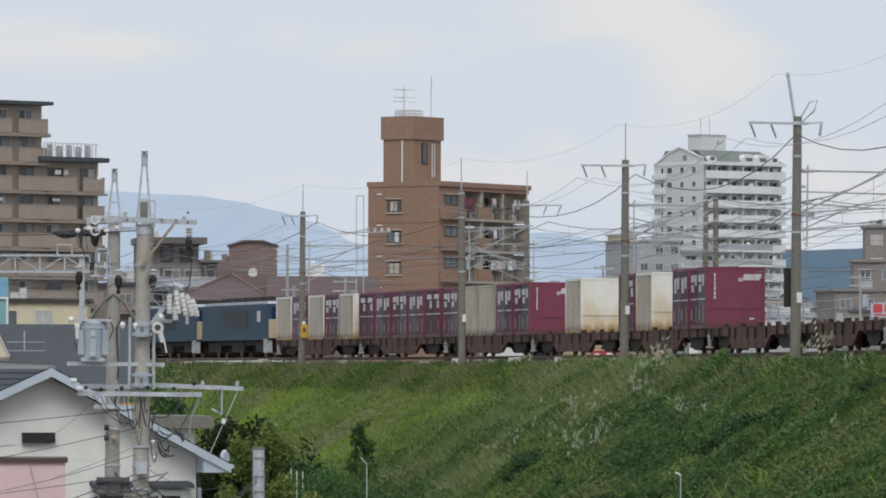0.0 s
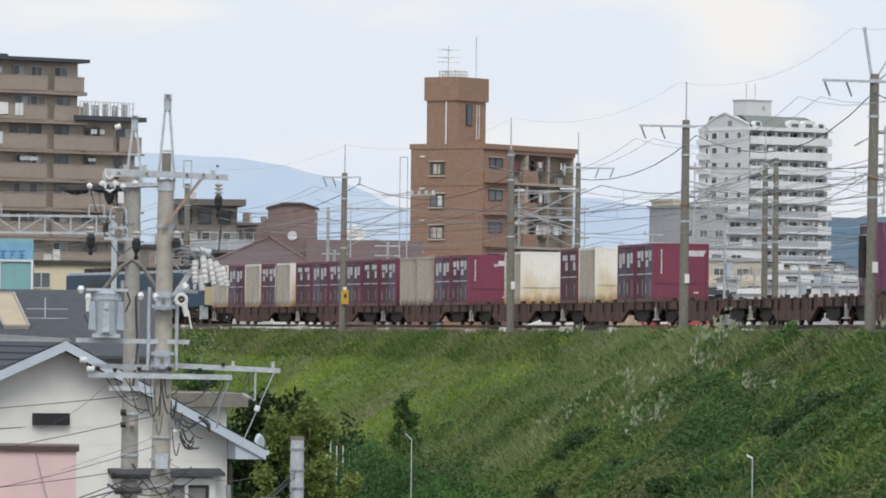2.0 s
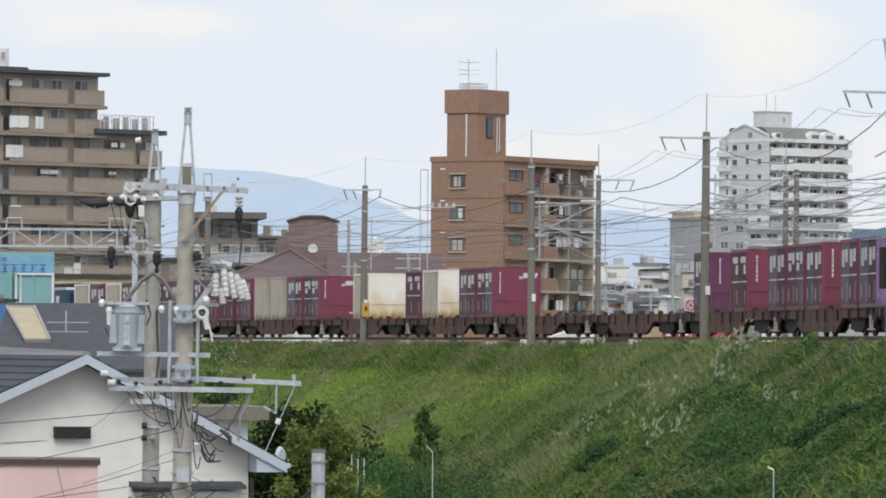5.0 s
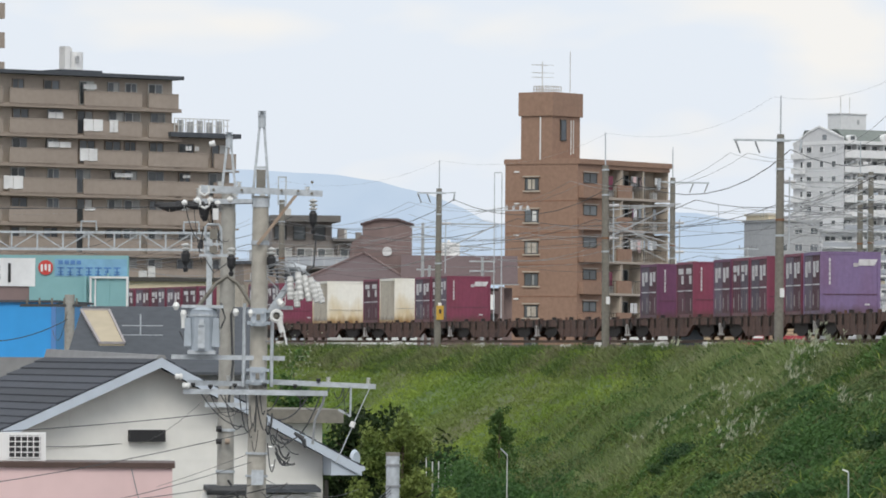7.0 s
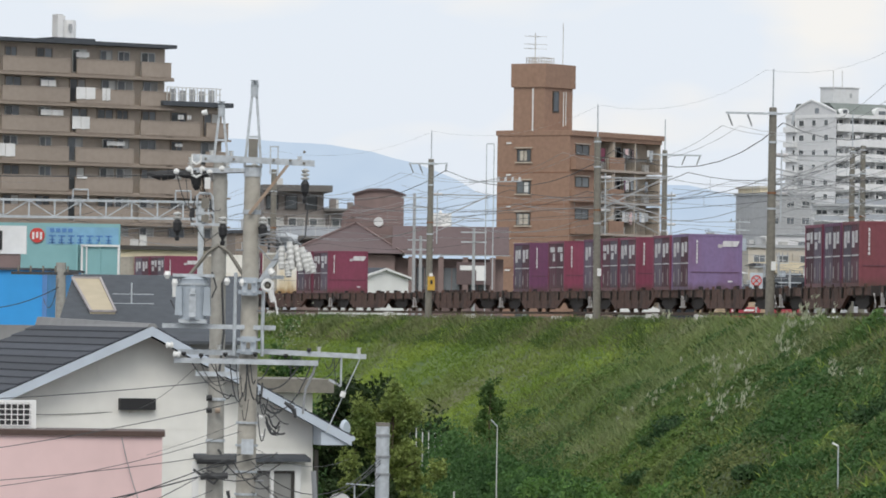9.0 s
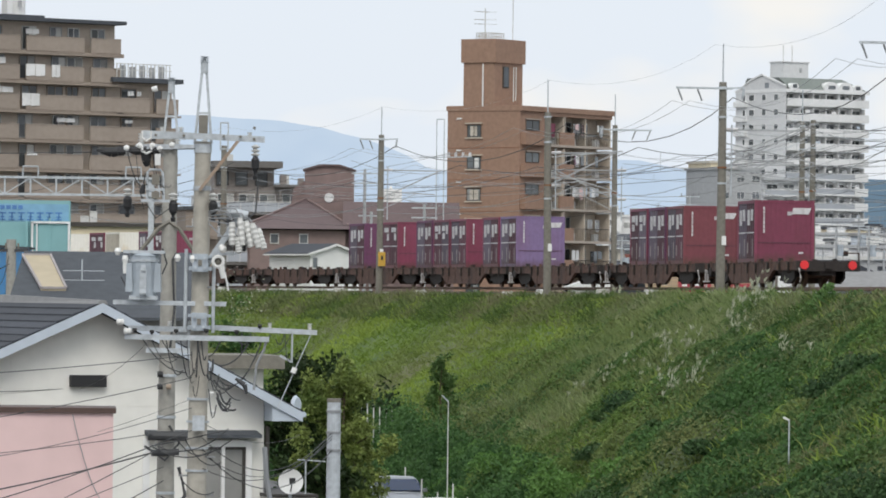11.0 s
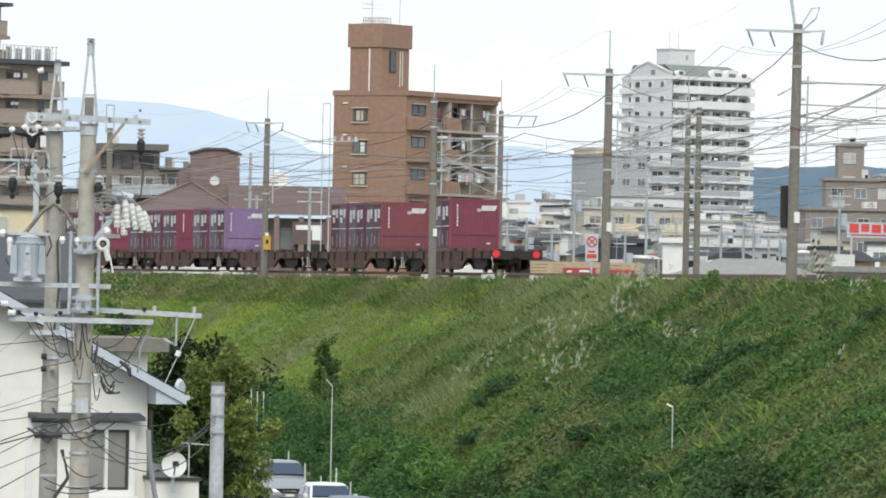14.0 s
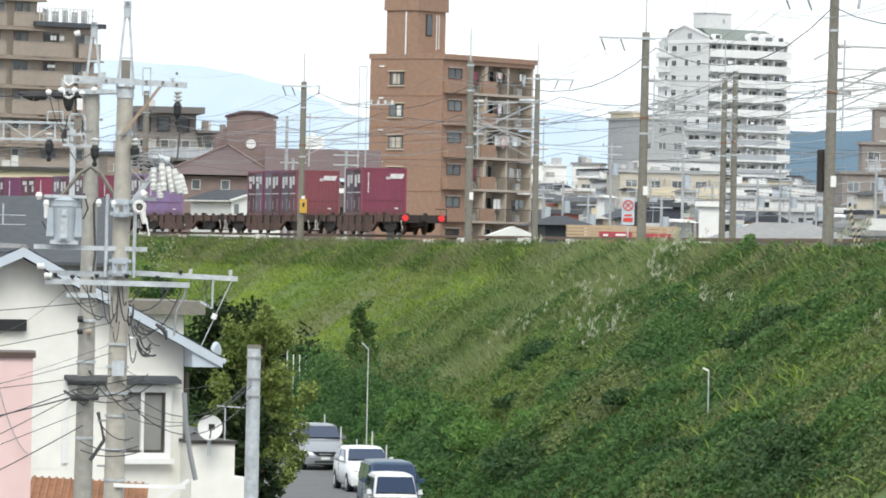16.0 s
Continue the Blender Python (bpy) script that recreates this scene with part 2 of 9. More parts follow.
MAT = {
    "earth": surface("earth", (0.16, 0.13, 0.09), 0.95, grain=3, stain_scale=0.05),
    "town_ground": surface("town_ground", (0.13, 0.13, 0.125), 0.95, grain=1.5, stain_scale=0.03),
    "asphalt": surface("asphalt", (0.13, 0.13, 0.135), 0.9, grain=9, vary=0.2, stain=0.4, stain_scale=0.3),
    "slope_soil": foliage("slope_soil", (0.06, 0.11, 0.028), (0.12, 0.175, 0.048), 0.25, 0.0, 0.0, (0.13, 0.13, 0.06)),
    "ballast": surface("ballast", (0.17, 0.14, 0.12), 0.95, grain=14, vary=0.45, stain=0.6, bump=0.6),
    "rail": surface("rail", (0.16, 0.10, 0.07), 0.6, 0.5, 12),
    "concrete": surface("concrete", (0.42, 0.395, 0.345), 0.9, grain=9, vary=0.16, stain=0.55, stain_scale=1.2, streak=6),
    "concrete_dark": surface("concrete_dark", (0.20, 0.187, 0.16), 0.9, grain=7, vary=0.2, stain=0.6, stain_scale=0.7, streak=6),
    "concrete_mid": surface("concrete_mid", (0.33, 0.32, 0.29), 0.9, grain=8, vary=0.18, stain=0.55, stain_scale=1.0, streak=6),
    "galvanised": surface("galvanised", (0.50, 0.535, 0.565), 0.5, 0.2, 14, 0.18, 0.6, 3.0),
    "rust_pale": surface("rust_pale", (0.34, 0.27, 0.21), 0.8, grain=8, vary=0.25, stain=0.6, stain_scale=2.0, stain_color=(0.2, 0.11, 0.06)),
    "porcelain_grey": surface("porcelain_grey", (0.56, 0.56, 0.54), 0.3, 0, 6, 0.12, 0.5, 3, 0),
    "porcelain": surface("porcelain", (0.78, 0.78, 0.76), 0.25, 0, 4, 0.05, 0.2, 2, 0),
    "black_rubber": surface("black_rubber", (0.018, 0.018, 0.02), 0.55, 0, 8, 0.2, 0.2, 2),
    "wire": surface("wire", (0.05, 0.052, 0.055), 0.6, 0.0, 2, 0.1, 0.2, 1, 0),
    "wire_pale": surface("wire_pale", (0.30, 0.31, 0.32), 0.5, 0.4, 2, 0.1, 0.2, 1, 0),
    "wire_bright": surface("wire_bright", (0.58, 0.60, 0.61), 0.45, 0.3, 2, 0.1, 0.2, 1, 0),
    "brick_tile": surface("brick_tile", (0.305, 0.19, 0.134), 0.75, grain=2.5, vary=0.12, stain=0.25, stain_scale=0.12, streak=3),
    "brick_dark": surface("brick_dark", (0.27, 0.135, 0.085), 0.8, grain=2.5, vary=0.15, stain=0.3, stain_scale=0.2),
    "balcony_shade": surface("balcony_shade", (0.42, 0.36, 0.31), 0.85, grain=1, vary=0.1),
    "pane": glass("pane"),
    "pane_pale": glass("pane_pale", (0.46, 0.46, 0.44), 0.25),
    "pane_mid": glass("pane_mid", (0.09, 0.10, 0.105), 0.15),
    "bar_grey": surface("bar_grey", (0.36, 0.33, 0.33), 0.6),
    # paler copy of pane: haze over far windows put into the glass colour
    "pane_far": glass("pane_far", (0.15, 0.165, 0.18), 0.2),
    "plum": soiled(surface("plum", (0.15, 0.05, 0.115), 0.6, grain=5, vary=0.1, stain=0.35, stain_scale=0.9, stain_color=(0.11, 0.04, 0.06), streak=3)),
    "coping": surface("coping", (0.09, 0.055, 0.045), 0.6),
    "frame_dark": surface("frame_dark", (0.05, 0.045, 0.04), 0.6),
    "frame_pale": surface("frame_pale", (0.62, 0.62, 0.60), 0.5, 0.2),
    "beige_tile": surface("beige_tile", (0.34, 0.285, 0.24), 0.8, grain=2, vary=0.08, stain=0.25, stain_scale=0.1, streak=3),
    "beige_wall": surface("beige_wall", (0.50, 0.43, 0.36), 0.85, grain=2, vary=0.1, stain=0.3, stain_scale=0.15, streak=3),
    "beige_dark": surface("beige_dark", (0.29, 0.24, 0.20), 0.85, grain=2, vary=0.1, stain=0.3, stain_scale=0.15, streak=3),
    "white_wall": surface("white_wall", (0.74, 0.74, 0.73), 0.75, grain=1.5, vary=0.05, stain=0.25, stain_scale=0.08, streak=4),
    "grey_wall": surface("grey_wall", (0.40, 0.41, 0.42), 0.8, grain=1.5, vary=0.08, stain=0.3, stain_scale=0.1, streak=4),
    "purple_wall": surface("purple_wall", (0.225, 0.162, 0.152), 0.8, grain=2, vary=0.1, stain=0.3, stain_scale=0.2, streak=3),
    "purple_roof": surface("purple_roof", (0.125, 0.088, 0.088), 0.7, grain=3, vary=0.12, stain=0.3, stain_scale=0.3),
    "slate": surface("slate", (0.040, 0.045, 0.057), 0.75, grain=6, vary=0.2, stain=0.35, stain_scale=0.8, random=0.18),
    "dark_roof": surface("dark_roof", (0.066, 0.074, 0.086), 0.8, grain=4, vary=0.15, stain=0.3, stain_scale=0.4),
    "siding": surface("siding", (0.80, 0.79, 0.745), 0.7, grain=3, vary=0.05, stain=0.25, stain_scale=0.5, streak=5),
    "fascia": surface("fascia", (0.50, 0.56, 0.635), 0.5, grain=3, vary=0.05, stain=0.2, stain_scale=0.8),
    "pink_wall": surface("pink_wall", (0.74, 0.54, 0.53), 0.8, grain=2, vary=0.05, stain=0.25, stain_scale=0.5, streak=4),
    "blue_wall": surface("blue_wall", (0.035, 0.32, 0.72), 0.45, grain=2, vary=0.05, stain=0.2, stain_scale=0.4, streak=4),
    "band_blue": surface("band_blue", (0.20, 0.40, 0.56), 0.6, grain=3, vary=0.12, stain=0.5, stain_scale=0.8, streak=3),
    "teal": surface("teal", (0.225, 0.43, 0.445), 0.6, grain=2, vary=0.06, stain=0.3, stain_scale=0.4, streak=4),
    "sign_white": surface("sign_white", (0.80, 0.80, 0.79), 0.5, vary=0.03),
    "sign_bright": surface("sign_bright", (0.93, 0.93, 0.92), 0.4, vary=0.02, stain=0.1),
    "sign_red": surface("sign_red", (0.62, 0.06, 0.05), 0.5, vary=0.05),
    "hoarding_red": surface("hoarding_red", (0.42, 0.05, 0.075), 0.6, vary=0.08, stain=0.4, stain_scale=0.9),
    "sign_blue": surface("sign_blue", (0.10, 0.24, 0.52), 0.5, vary=0.05),
    "ink": surface("ink", (0.02, 0.02, 0.022), 0.6),
    "cream": surface("cream", (0.66, 0.58, 0.42), 0.75, grain=2, vary=0.06, stain=0.3, stain_scale=0.4),
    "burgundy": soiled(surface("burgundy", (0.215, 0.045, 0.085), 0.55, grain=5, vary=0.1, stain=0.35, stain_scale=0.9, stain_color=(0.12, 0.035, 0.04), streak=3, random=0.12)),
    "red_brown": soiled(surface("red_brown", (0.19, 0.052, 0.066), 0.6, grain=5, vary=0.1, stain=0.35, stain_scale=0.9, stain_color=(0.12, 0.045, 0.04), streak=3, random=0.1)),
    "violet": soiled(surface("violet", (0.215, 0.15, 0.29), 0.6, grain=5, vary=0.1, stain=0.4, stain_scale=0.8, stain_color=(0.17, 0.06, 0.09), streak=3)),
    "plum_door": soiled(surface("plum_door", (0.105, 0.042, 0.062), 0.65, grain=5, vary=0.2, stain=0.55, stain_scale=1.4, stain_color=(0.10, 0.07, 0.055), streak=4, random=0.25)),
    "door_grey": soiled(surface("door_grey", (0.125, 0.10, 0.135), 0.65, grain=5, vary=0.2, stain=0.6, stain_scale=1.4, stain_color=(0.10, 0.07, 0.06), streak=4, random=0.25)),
    "box_white": rusty_white("box_white"),
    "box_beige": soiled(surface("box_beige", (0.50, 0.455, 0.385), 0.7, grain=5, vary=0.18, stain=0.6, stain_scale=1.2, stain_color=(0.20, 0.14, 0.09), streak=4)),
    "wagon": surface("wagon", (0.105, 0.056, 0.043), 0.85, grain=5, vary=0.4, stain=0.9, stain_scale=1.3, stain_color=(0.030, 0.024, 0.023), streak=2),
    "bogie": surface("bogie", (0.032, 0.026, 0.024), 0.85, grain=6, vary=0.3, stain=0.4, stain_scale=1.5),
    "loco_blue": surface("loco_blue", (0.016, 0.052, 0.100), 0.6, grain=4, vary=0.08, stain=0.4, stain_scale=0.7, streak=3),
    "loco_cream": surface("loco_cream", (0.62, 0.52, 0.34), 0.55, grain=4, vary=0.06, stain=0.35, stain_scale=0.8, streak=3),
    "paint_white": surface("paint_white", (0.64, 0.63, 0.64), 0.6, grain=9, vary=0.1, stain=0.85, stain_scale=2.4, stain_color=(0.26, 0.20, 0.22)),
    "step_white": surface("step_white", (0.50, 0.48, 0.47), 0.7, grain=9, vary=0.2, stain=0.8, stain_scale=2.4, stain_color=(0.16, 0.11, 0.09)),
    "tail_red": surface("tail_red", (0.75, 0.035, 0.04), 0.4, vary=0.03, stain=0.1),
    "stone_pale": surface("stone_pale", (0.46, 0.45, 0.42), 0.9, grain=4, vary=0.2, stain=0.4, stain_scale=1.5, bump=0.4),
    "grass": foliage("grass", (0.135, 0.218, 0.042), (0.295, 0.382, 0.072), 0.11, 0.16, 0.3, (0.20, 0.235, 0.09)),
    "shoulder": foliage("shoulder", (0.078, 0.132, 0.036), (0.148, 0.20, 0.062), 0.2, 0.22, 0.3, (0.22, 0.215, 0.12), 0.2),
    "weeds": foliage("weeds", (0.050, 0.115, 0.032), (0.118, 0.205, 0.060), 0.4, 0.28, 0.3, (0.145, 0.185, 0.08), 0.2),
    "bramble": foliage("bramble", (0.090, 0.155, 0.036), (0.165, 0.24, 0.062), 0.3, 0.26, 0.3, (0.20, 0.215, 0.09), 0.2),
    "olive": foliage("olive", (0.115, 0.15, 0.045), (0.20, 0.235, 0.085), 0.3, 0.22, 0.35, (0.235, 0.22, 0.12), 0.3),
    "tuft": foliage("tuft", (0.11, 0.175, 0.045), (0.18, 0.25, 0.075), 0.25, 0.2, 0.4, (0.25, 0.255, 0.12), 0.2),
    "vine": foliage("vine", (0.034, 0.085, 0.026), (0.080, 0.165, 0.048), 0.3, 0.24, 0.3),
    # the same creeper with light painted in as a brighter green
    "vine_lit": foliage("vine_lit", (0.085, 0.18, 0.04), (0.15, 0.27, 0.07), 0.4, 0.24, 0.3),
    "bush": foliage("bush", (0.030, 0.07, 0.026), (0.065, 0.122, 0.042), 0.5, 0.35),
    "plume": foliage("plume", (0.38, 0.40, 0.27), (0.52, 0.54, 0.41), 0.5, 0.25, 0.5),
    "reed": foliage("reed", (0.16, 0.23, 0.082), (0.27, 0.33, 0.135), 0.3, 0.16, 0.4, (0.28, 0.295, 0.17), 0.25),
    "tree_leaf": foliage("tree_leaf", (0.10, 0.15, 0.038), (0.29, 0.35, 0.10), 0.8, 0.4),
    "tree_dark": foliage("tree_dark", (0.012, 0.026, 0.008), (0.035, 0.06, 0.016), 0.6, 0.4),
    "bark": surface("bark", (0.10, 0.075, 0.05), 0.95, grain=8, vary=0.3, bump=0.6),
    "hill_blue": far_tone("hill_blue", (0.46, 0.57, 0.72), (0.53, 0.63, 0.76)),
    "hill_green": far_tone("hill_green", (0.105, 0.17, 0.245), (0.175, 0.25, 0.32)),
    "car_white": surface("car_white", (0.78, 0.79, 0.80), 0.25, 0.0, 2, 0.03, 0.15, 0.5, 0),
    "car_silver": surface("car_silver", (0.36, 0.38, 0.41), 0.3, 0.6, 2, 0.03, 0.15, 0.5, 0),
    "car_blue": surface("car_blue", (0.045, 0.09, 0.15), 0.3, 0.3, 2, 0.03, 0.15, 0.5, 0),
    "headlight": surface("headlight", (0.55, 0.57, 0.60), 0.12, 0.3, 2, 0.1, 0.2, 2, 0),
    "car_glass": surface("car_glass", (0.012, 0.03, 0.075), 0.06, 0.0, 1, 0.1, 0.2, 0.6, 0),
    "rust": surface("rust", (0.26, 0.12, 0.06), 0.9, grain=6, vary=0.3, stain=0.6, stain_scale=1.5),
    "orange_rail": surface("orange_rail", (0.55, 0.33, 0.05), 0.6),
    "ceramic_roof": surface("ceramic_roof", (0.25, 0.25, 0.25), 0.7, grain=3, vary=0.12, stain=0.3, stain_scale=0.3),
    "tan_wall": surface("tan_wall", (0.48, 0.36, 0.24), 0.8, grain=2, vary=0.08, stain=0.3, stain_scale=0.3),
    "taupe": surface("taupe", (0.26, 0.23, 0.21), 0.85, grain=2, vary=0.1, stain=0.3, stain_scale=0.15, streak=3),
    "roof_taupe": surface("roof_taupe", (0.155, 0.145, 0.135), 0.85, grain=2, vary=0.1, stain=0.3, stain_scale=0.2, streak=2),
    "pale_tan": surface("pale_tan", (0.52, 0.48, 0.41), 0.85, grain=2, vary=0.08, stain=0.35, stain_scale=0.2, streak=3),
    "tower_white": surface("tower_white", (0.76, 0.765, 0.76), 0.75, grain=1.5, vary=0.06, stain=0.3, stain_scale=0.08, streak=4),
    "tower_panel": surface("tower_panel", (0.40, 0.425, 0.46), 0.7, grain=1.5, vary=0.06, stain=0.3, stain_scale=0.1, streak=4),
    "roof_moss": surface("roof_moss", (0.20, 0.225, 0.21), 0.85, grain=2, vary=0.12, stain=0.4, stain_scale=0.2),
    "balcony_back": surface("balcony_back", (0.52, 0.45, 0.37), 0.85, grain=2, vary=0.1, stain=0.3, stain_scale=0.3, streak=3),
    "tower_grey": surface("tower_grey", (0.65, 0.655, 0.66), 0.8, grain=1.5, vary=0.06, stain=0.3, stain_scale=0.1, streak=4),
    "skylight": surface("skylight", (0.46, 0.39, 0.27), 0.5, grain=2, vary=0.08, stain=0.4, stain_scale=0.8),
    "lime": surface("lime", (0.42, 0.48, 0.42), 0.7),
    "gear_grey": surface("gear_grey", (0.42, 0.47, 0.52), 0.5, 0.1, 8, 0.12, 0.4, 2),
    "red_roof": surface("red_roof", (0.24, 0.09, 0.07), 0.8),
    "tube_grey": surface("tube_grey", (0.40, 0.41, 0.42), 0.5, 0.2),
}


# ---- building blocks ----
class Shape:
    """Collects faces; every block stands on its own, so that a mesh is a joined set of solid pieces."""

    def __init__(self):
        self.v, self.f = [], []

    def add(self, verts, faces):
        o = len(self.v)
        self.v += [tuple(p) for p in verts]
        self.f += [tuple(i + o for i in q) for q in faces]
        return self

    def hexa(self, p):
        return self.add(p, [(0, 3, 2, 1), (4, 5, 6, 7), (0, 1, 5, 4), (1, 2, 6, 5), (2, 3, 7, 6), (3, 0, 4, 7)])

    def box(self, x0, x1, y0, y1, z0, z1):
        return self.hexa([(x0, y0, z0), (x1, y0, z0), (x1, y1, z0), (x0, y1, z0), (x0, y0, z1), (x1, y0, z1), (x1, y1, z1), (x0, y1, z1)])

    def bar(self, p, q, w, h=None):
        """A square bar from p to q."""
        h = h or w
        p, q = Vector(p), Vector(q)
        d = (q - p).normalized()
        a = d.cross(Vector((0, 0, 1)))
        a = Vector((1, 0, 0)) if a.length < 1e-3 else a.normalized()
        b = a.cross(d).normalized()
        c = [(-w / 2, -h / 2), (w / 2, -h / 2), (w / 2, h / 2), (-w / 2, h / 2)]
        return self.hexa([p + a * i + b * j for i, j in c] + [q + a * i + b * j for i, j in c])

    def rod(self, p, q, r, r2=None, n=10):
        p, q = Vector(p), Vector(q)
        r2 = r if r2 is None else r2
        d = (q - p).normalized()
        a = d.cross(Vector((0, 0, 1)))
        a = Vector((1, 0, 0)) if a.length < 1e-3 else a.normalized()
        b = d.cross(a)
        ring = [(math.cos(6.28318 * i / n), math.sin(6.28318 * i / n)) for i in range(n)]
        verts = [p + (a * c + b * s) * r for c, s in ring] + [q + (a * c + b * s) * r2 for c, s in ring]
        faces = [(i, (i + 1) % n, n + (i + 1) % n, n + i) for i in range(n)]
        return self.add(verts, faces + [tuple(range(n))[::-1], tuple(range(n, 2 * n))])

    def turned(self, p, q, profile, n=12):
        """A body of revolution from p to q; profile: shares of the way with their radii."""
        p, q = Vector(p), Vector(q)
        d = (q - p).normalized()
        a = d.cross(Vector((0, 0, 1)))
        a = Vector((1, 0, 0)) if a.length < 1e-3 else a.normalized()
        b = d.cross(a)
        verts = [p.lerp(q, f) + (a * math.cos(6.28318 * i / n) + b * math.sin(6.28318 * i / n)) * r for f, r in profile for i in range(n)]
        m = len(profile)
        faces = [(k * n + i, k * n + (i + 1) % n, (k + 1) * n + (i + 1) % n, (k + 1) * n + i) for k in range(m - 1) for i in range(n)]
        return self.add(verts, faces + [tuple(range(n))[::-1], tuple(range((m - 1) * n, m * n))])

    def prism(self, outline, y0, y1):
        """An outline in x and z, drawn out from y0 to y1."""
        n = len(outline)
        verts = [(x, y0, z) for x, z in outline] + [(x, y1, z) for x, z in outline]
        return self.add(verts, [(i, (i + 1) % n, n + (i + 1) % n, n + i) for i in range(n)] + [tuple(range(n))[::-1], tuple(range(n, 2 * n))])

    def tube(self, points, r, n=5):
        """One unbroken tube through the points."""
        pts = [Vector(p) for p in points]
        verts = []
        for i, p in enumerate(pts):
            d = (pts[min(i + 1, len(pts) - 1)] - pts[max(i - 1, 0)]).normalized()
            a = d.cross(Vector((0, 0, 1)))
            a = Vector((1, 0, 0)) if a.length < 1e-3 else a.normalized()
            b = d.cross(a)
            verts += [p + (a * math.cos(6.28318 * j / n) + b * math.sin(6.28318 * j / n)) * r for j in range(n)]
        faces = [(i * n + j, i * n + (j + 1) % n, (i + 1) * n + (j + 1) % n, (i + 1) * n + j) for i in range(len(pts) - 1) for j in range(n)]
        return self.add(verts, faces + [tuple(range(n))[::-1], tuple(range(len(verts) - n, len(verts)))])

    def plate(self, xs, zs, holes, y0, y1):
        """One upright plate over the grid of xs and zs, with the cells in holes left open."""
        nx, nz = len(xs), len(zs)
        o = len(self.v)
        self.v += [(x, y, z) for y in (y0, y1) for z in zs for x in xs]
        at = lambda i, j, b: o + b * nx * nz + j * nx + i
        full = lambda i, j: 0 <= i < nx - 1 and 0 <= j < nz - 1 and (i, j) not in holes
        for j in range(nz - 1):
            for i in range(nx - 1):
                if not full(i, j):
                    continue
                self.f += [(at(i, j, 0), at(i + 1, j, 0), at(i + 1, j + 1, 0), at(i, j + 1, 0)), (at(i, j, 1), at(i, j + 1, 1), at(i + 1, j + 1, 1), at(i + 1, j, 1))]
                for di, dj, p, q in ((-1, 0, (i, j + 1), (i, j)), (1, 0, (i + 1, j), (i + 1, j + 1)), (0, -1, (i, j), (i + 1, j)), (0, 1, (i + 1, j + 1), (i, j + 1))):
                    if not full(i + di, j + dj):
                        self.f.append((at(*q, 0), at(*p, 0), at(*p, 1), at(*q, 1)))
        return self

    def mesh(self, name, material):
        me = bpy.data.meshes.new(name)
        me.from_pydata(self.v, [], self.f)
        me.materials.append(material)
        me.update()
        return me


def part(name, shape, material, parent, label="", m=None):
    ob = new(name, shape.mesh(name, material))
    ob.parent = parent
    if m is not None:
        ob.matrix_basis = m
    return tagged(ob, label)


def again(name, ob, parent, m):
    """Another part on the same mesh."""
    o = new(name, ob.data)
    o.parent = parent
    o.matrix_basis = m
    return o


def thing(name, m, label, category, group="", kind=""):
    ob = new(name)
    ob.matrix_basis = m
    return tagged(ob, label, category, group, kind)


def solid(name, shape, material, label, category, group="", kind="", m=None):
    ob = new(name, shape.mesh(name, material))
    if m is not None:
        ob.matrix_basis = m
    return tagged(ob, label, category, group, kind)


def sight(b, e, y):
    """The place at depth y whose bearing is b and elevation e, in tenths of a milliradian, as sighted from the lens."""
    return Vector((b * y * 1e-4, y, EYE + e * y * 1e-4))


def facing(origin, turn):
    """A frame at origin turned by degrees about z."""
    return pose(origin[0], origin[1], origin[2], 0, 0, turn)


# ---- the railway's line ----
RAIL = EYE + 0.55
LINE_X, LINE_Y, TURN0 = 9.91, 260.4, 9.95          # a point of the train's near flank, and the heading there
BEND_FAR, BEND_NEAR, STRAIGHT = 0.067, 0.0885, -75   # degrees per metre ahead of and behind it; behind STRAIGHT the line is straight
LINE_S = np.arange(-300.0, 361.0, 1.0)
LINE_A = np.radians(TURN0 + np.where(LINE_S > 0, BEND_FAR * LINE_S, BEND_NEAR * np.maximum(LINE_S, STRAIGHT)))


def summed(v, at):
    c = np.concatenate([[0.0], np.cumsum((v[1:] + v[:-1]) / 2)])
    return c - c[300] + at


LINE_PX, LINE_PY = summed(-np.sin(LINE_A), LINE_X), summed(np.cos(LINE_A), LINE_Y)


def line_at(s):
    return np.interp(s, LINE_S, LINE_PX), np.interp(s, LINE_S, LINE_PY), np.interp(s, LINE_S, LINE_A)


def line(s, side=0.0):
    """The place and heading s metres along the line; side: metres to the right of the train's near flank."""
    x, y, a = (float(v) for v in line_at(s))
    return Vector((x + math.cos(a) * side, y + math.sin(a) * side, 0)), a


CENTRE = 1.25      # from the flank to the middle of the track

# ---- ground, road, embankment ----
solid("ground", Shape().add([(-5000, -600, 0), (5000, -600, 0), (5000, 4990, 0), (-5000, 4990, 0)], [(0, 1, 2, 3)]), MAT["town_ground"],
      "grey town ground reaching to the far hills", "ground", kind="structure")


def strip(name, s0, s1, side0, side1, z, material, label, category, step=6.0):
    sh, n = Shape(), max(2, int((s1 - s0) / step))
    for i in range(n):
        a, b = s0 + (s1 - s0) * i / n, s0 + (s1 - s0) * (i + 1) / n
        p = [line(a, side0)[0], line(a, side1)[0], line(b, side1)[0], line(b, side0)[0]]
        sh.hexa([(q.x, q.y, z - 0.1) for q in p] + [(q.x, q.y, z) for q in p])
    return solid(name, sh, material, label, category, kind="structure")


FOOT, CREST = -14.8, -3.2        # side offsets of the bank's foot and shoulder


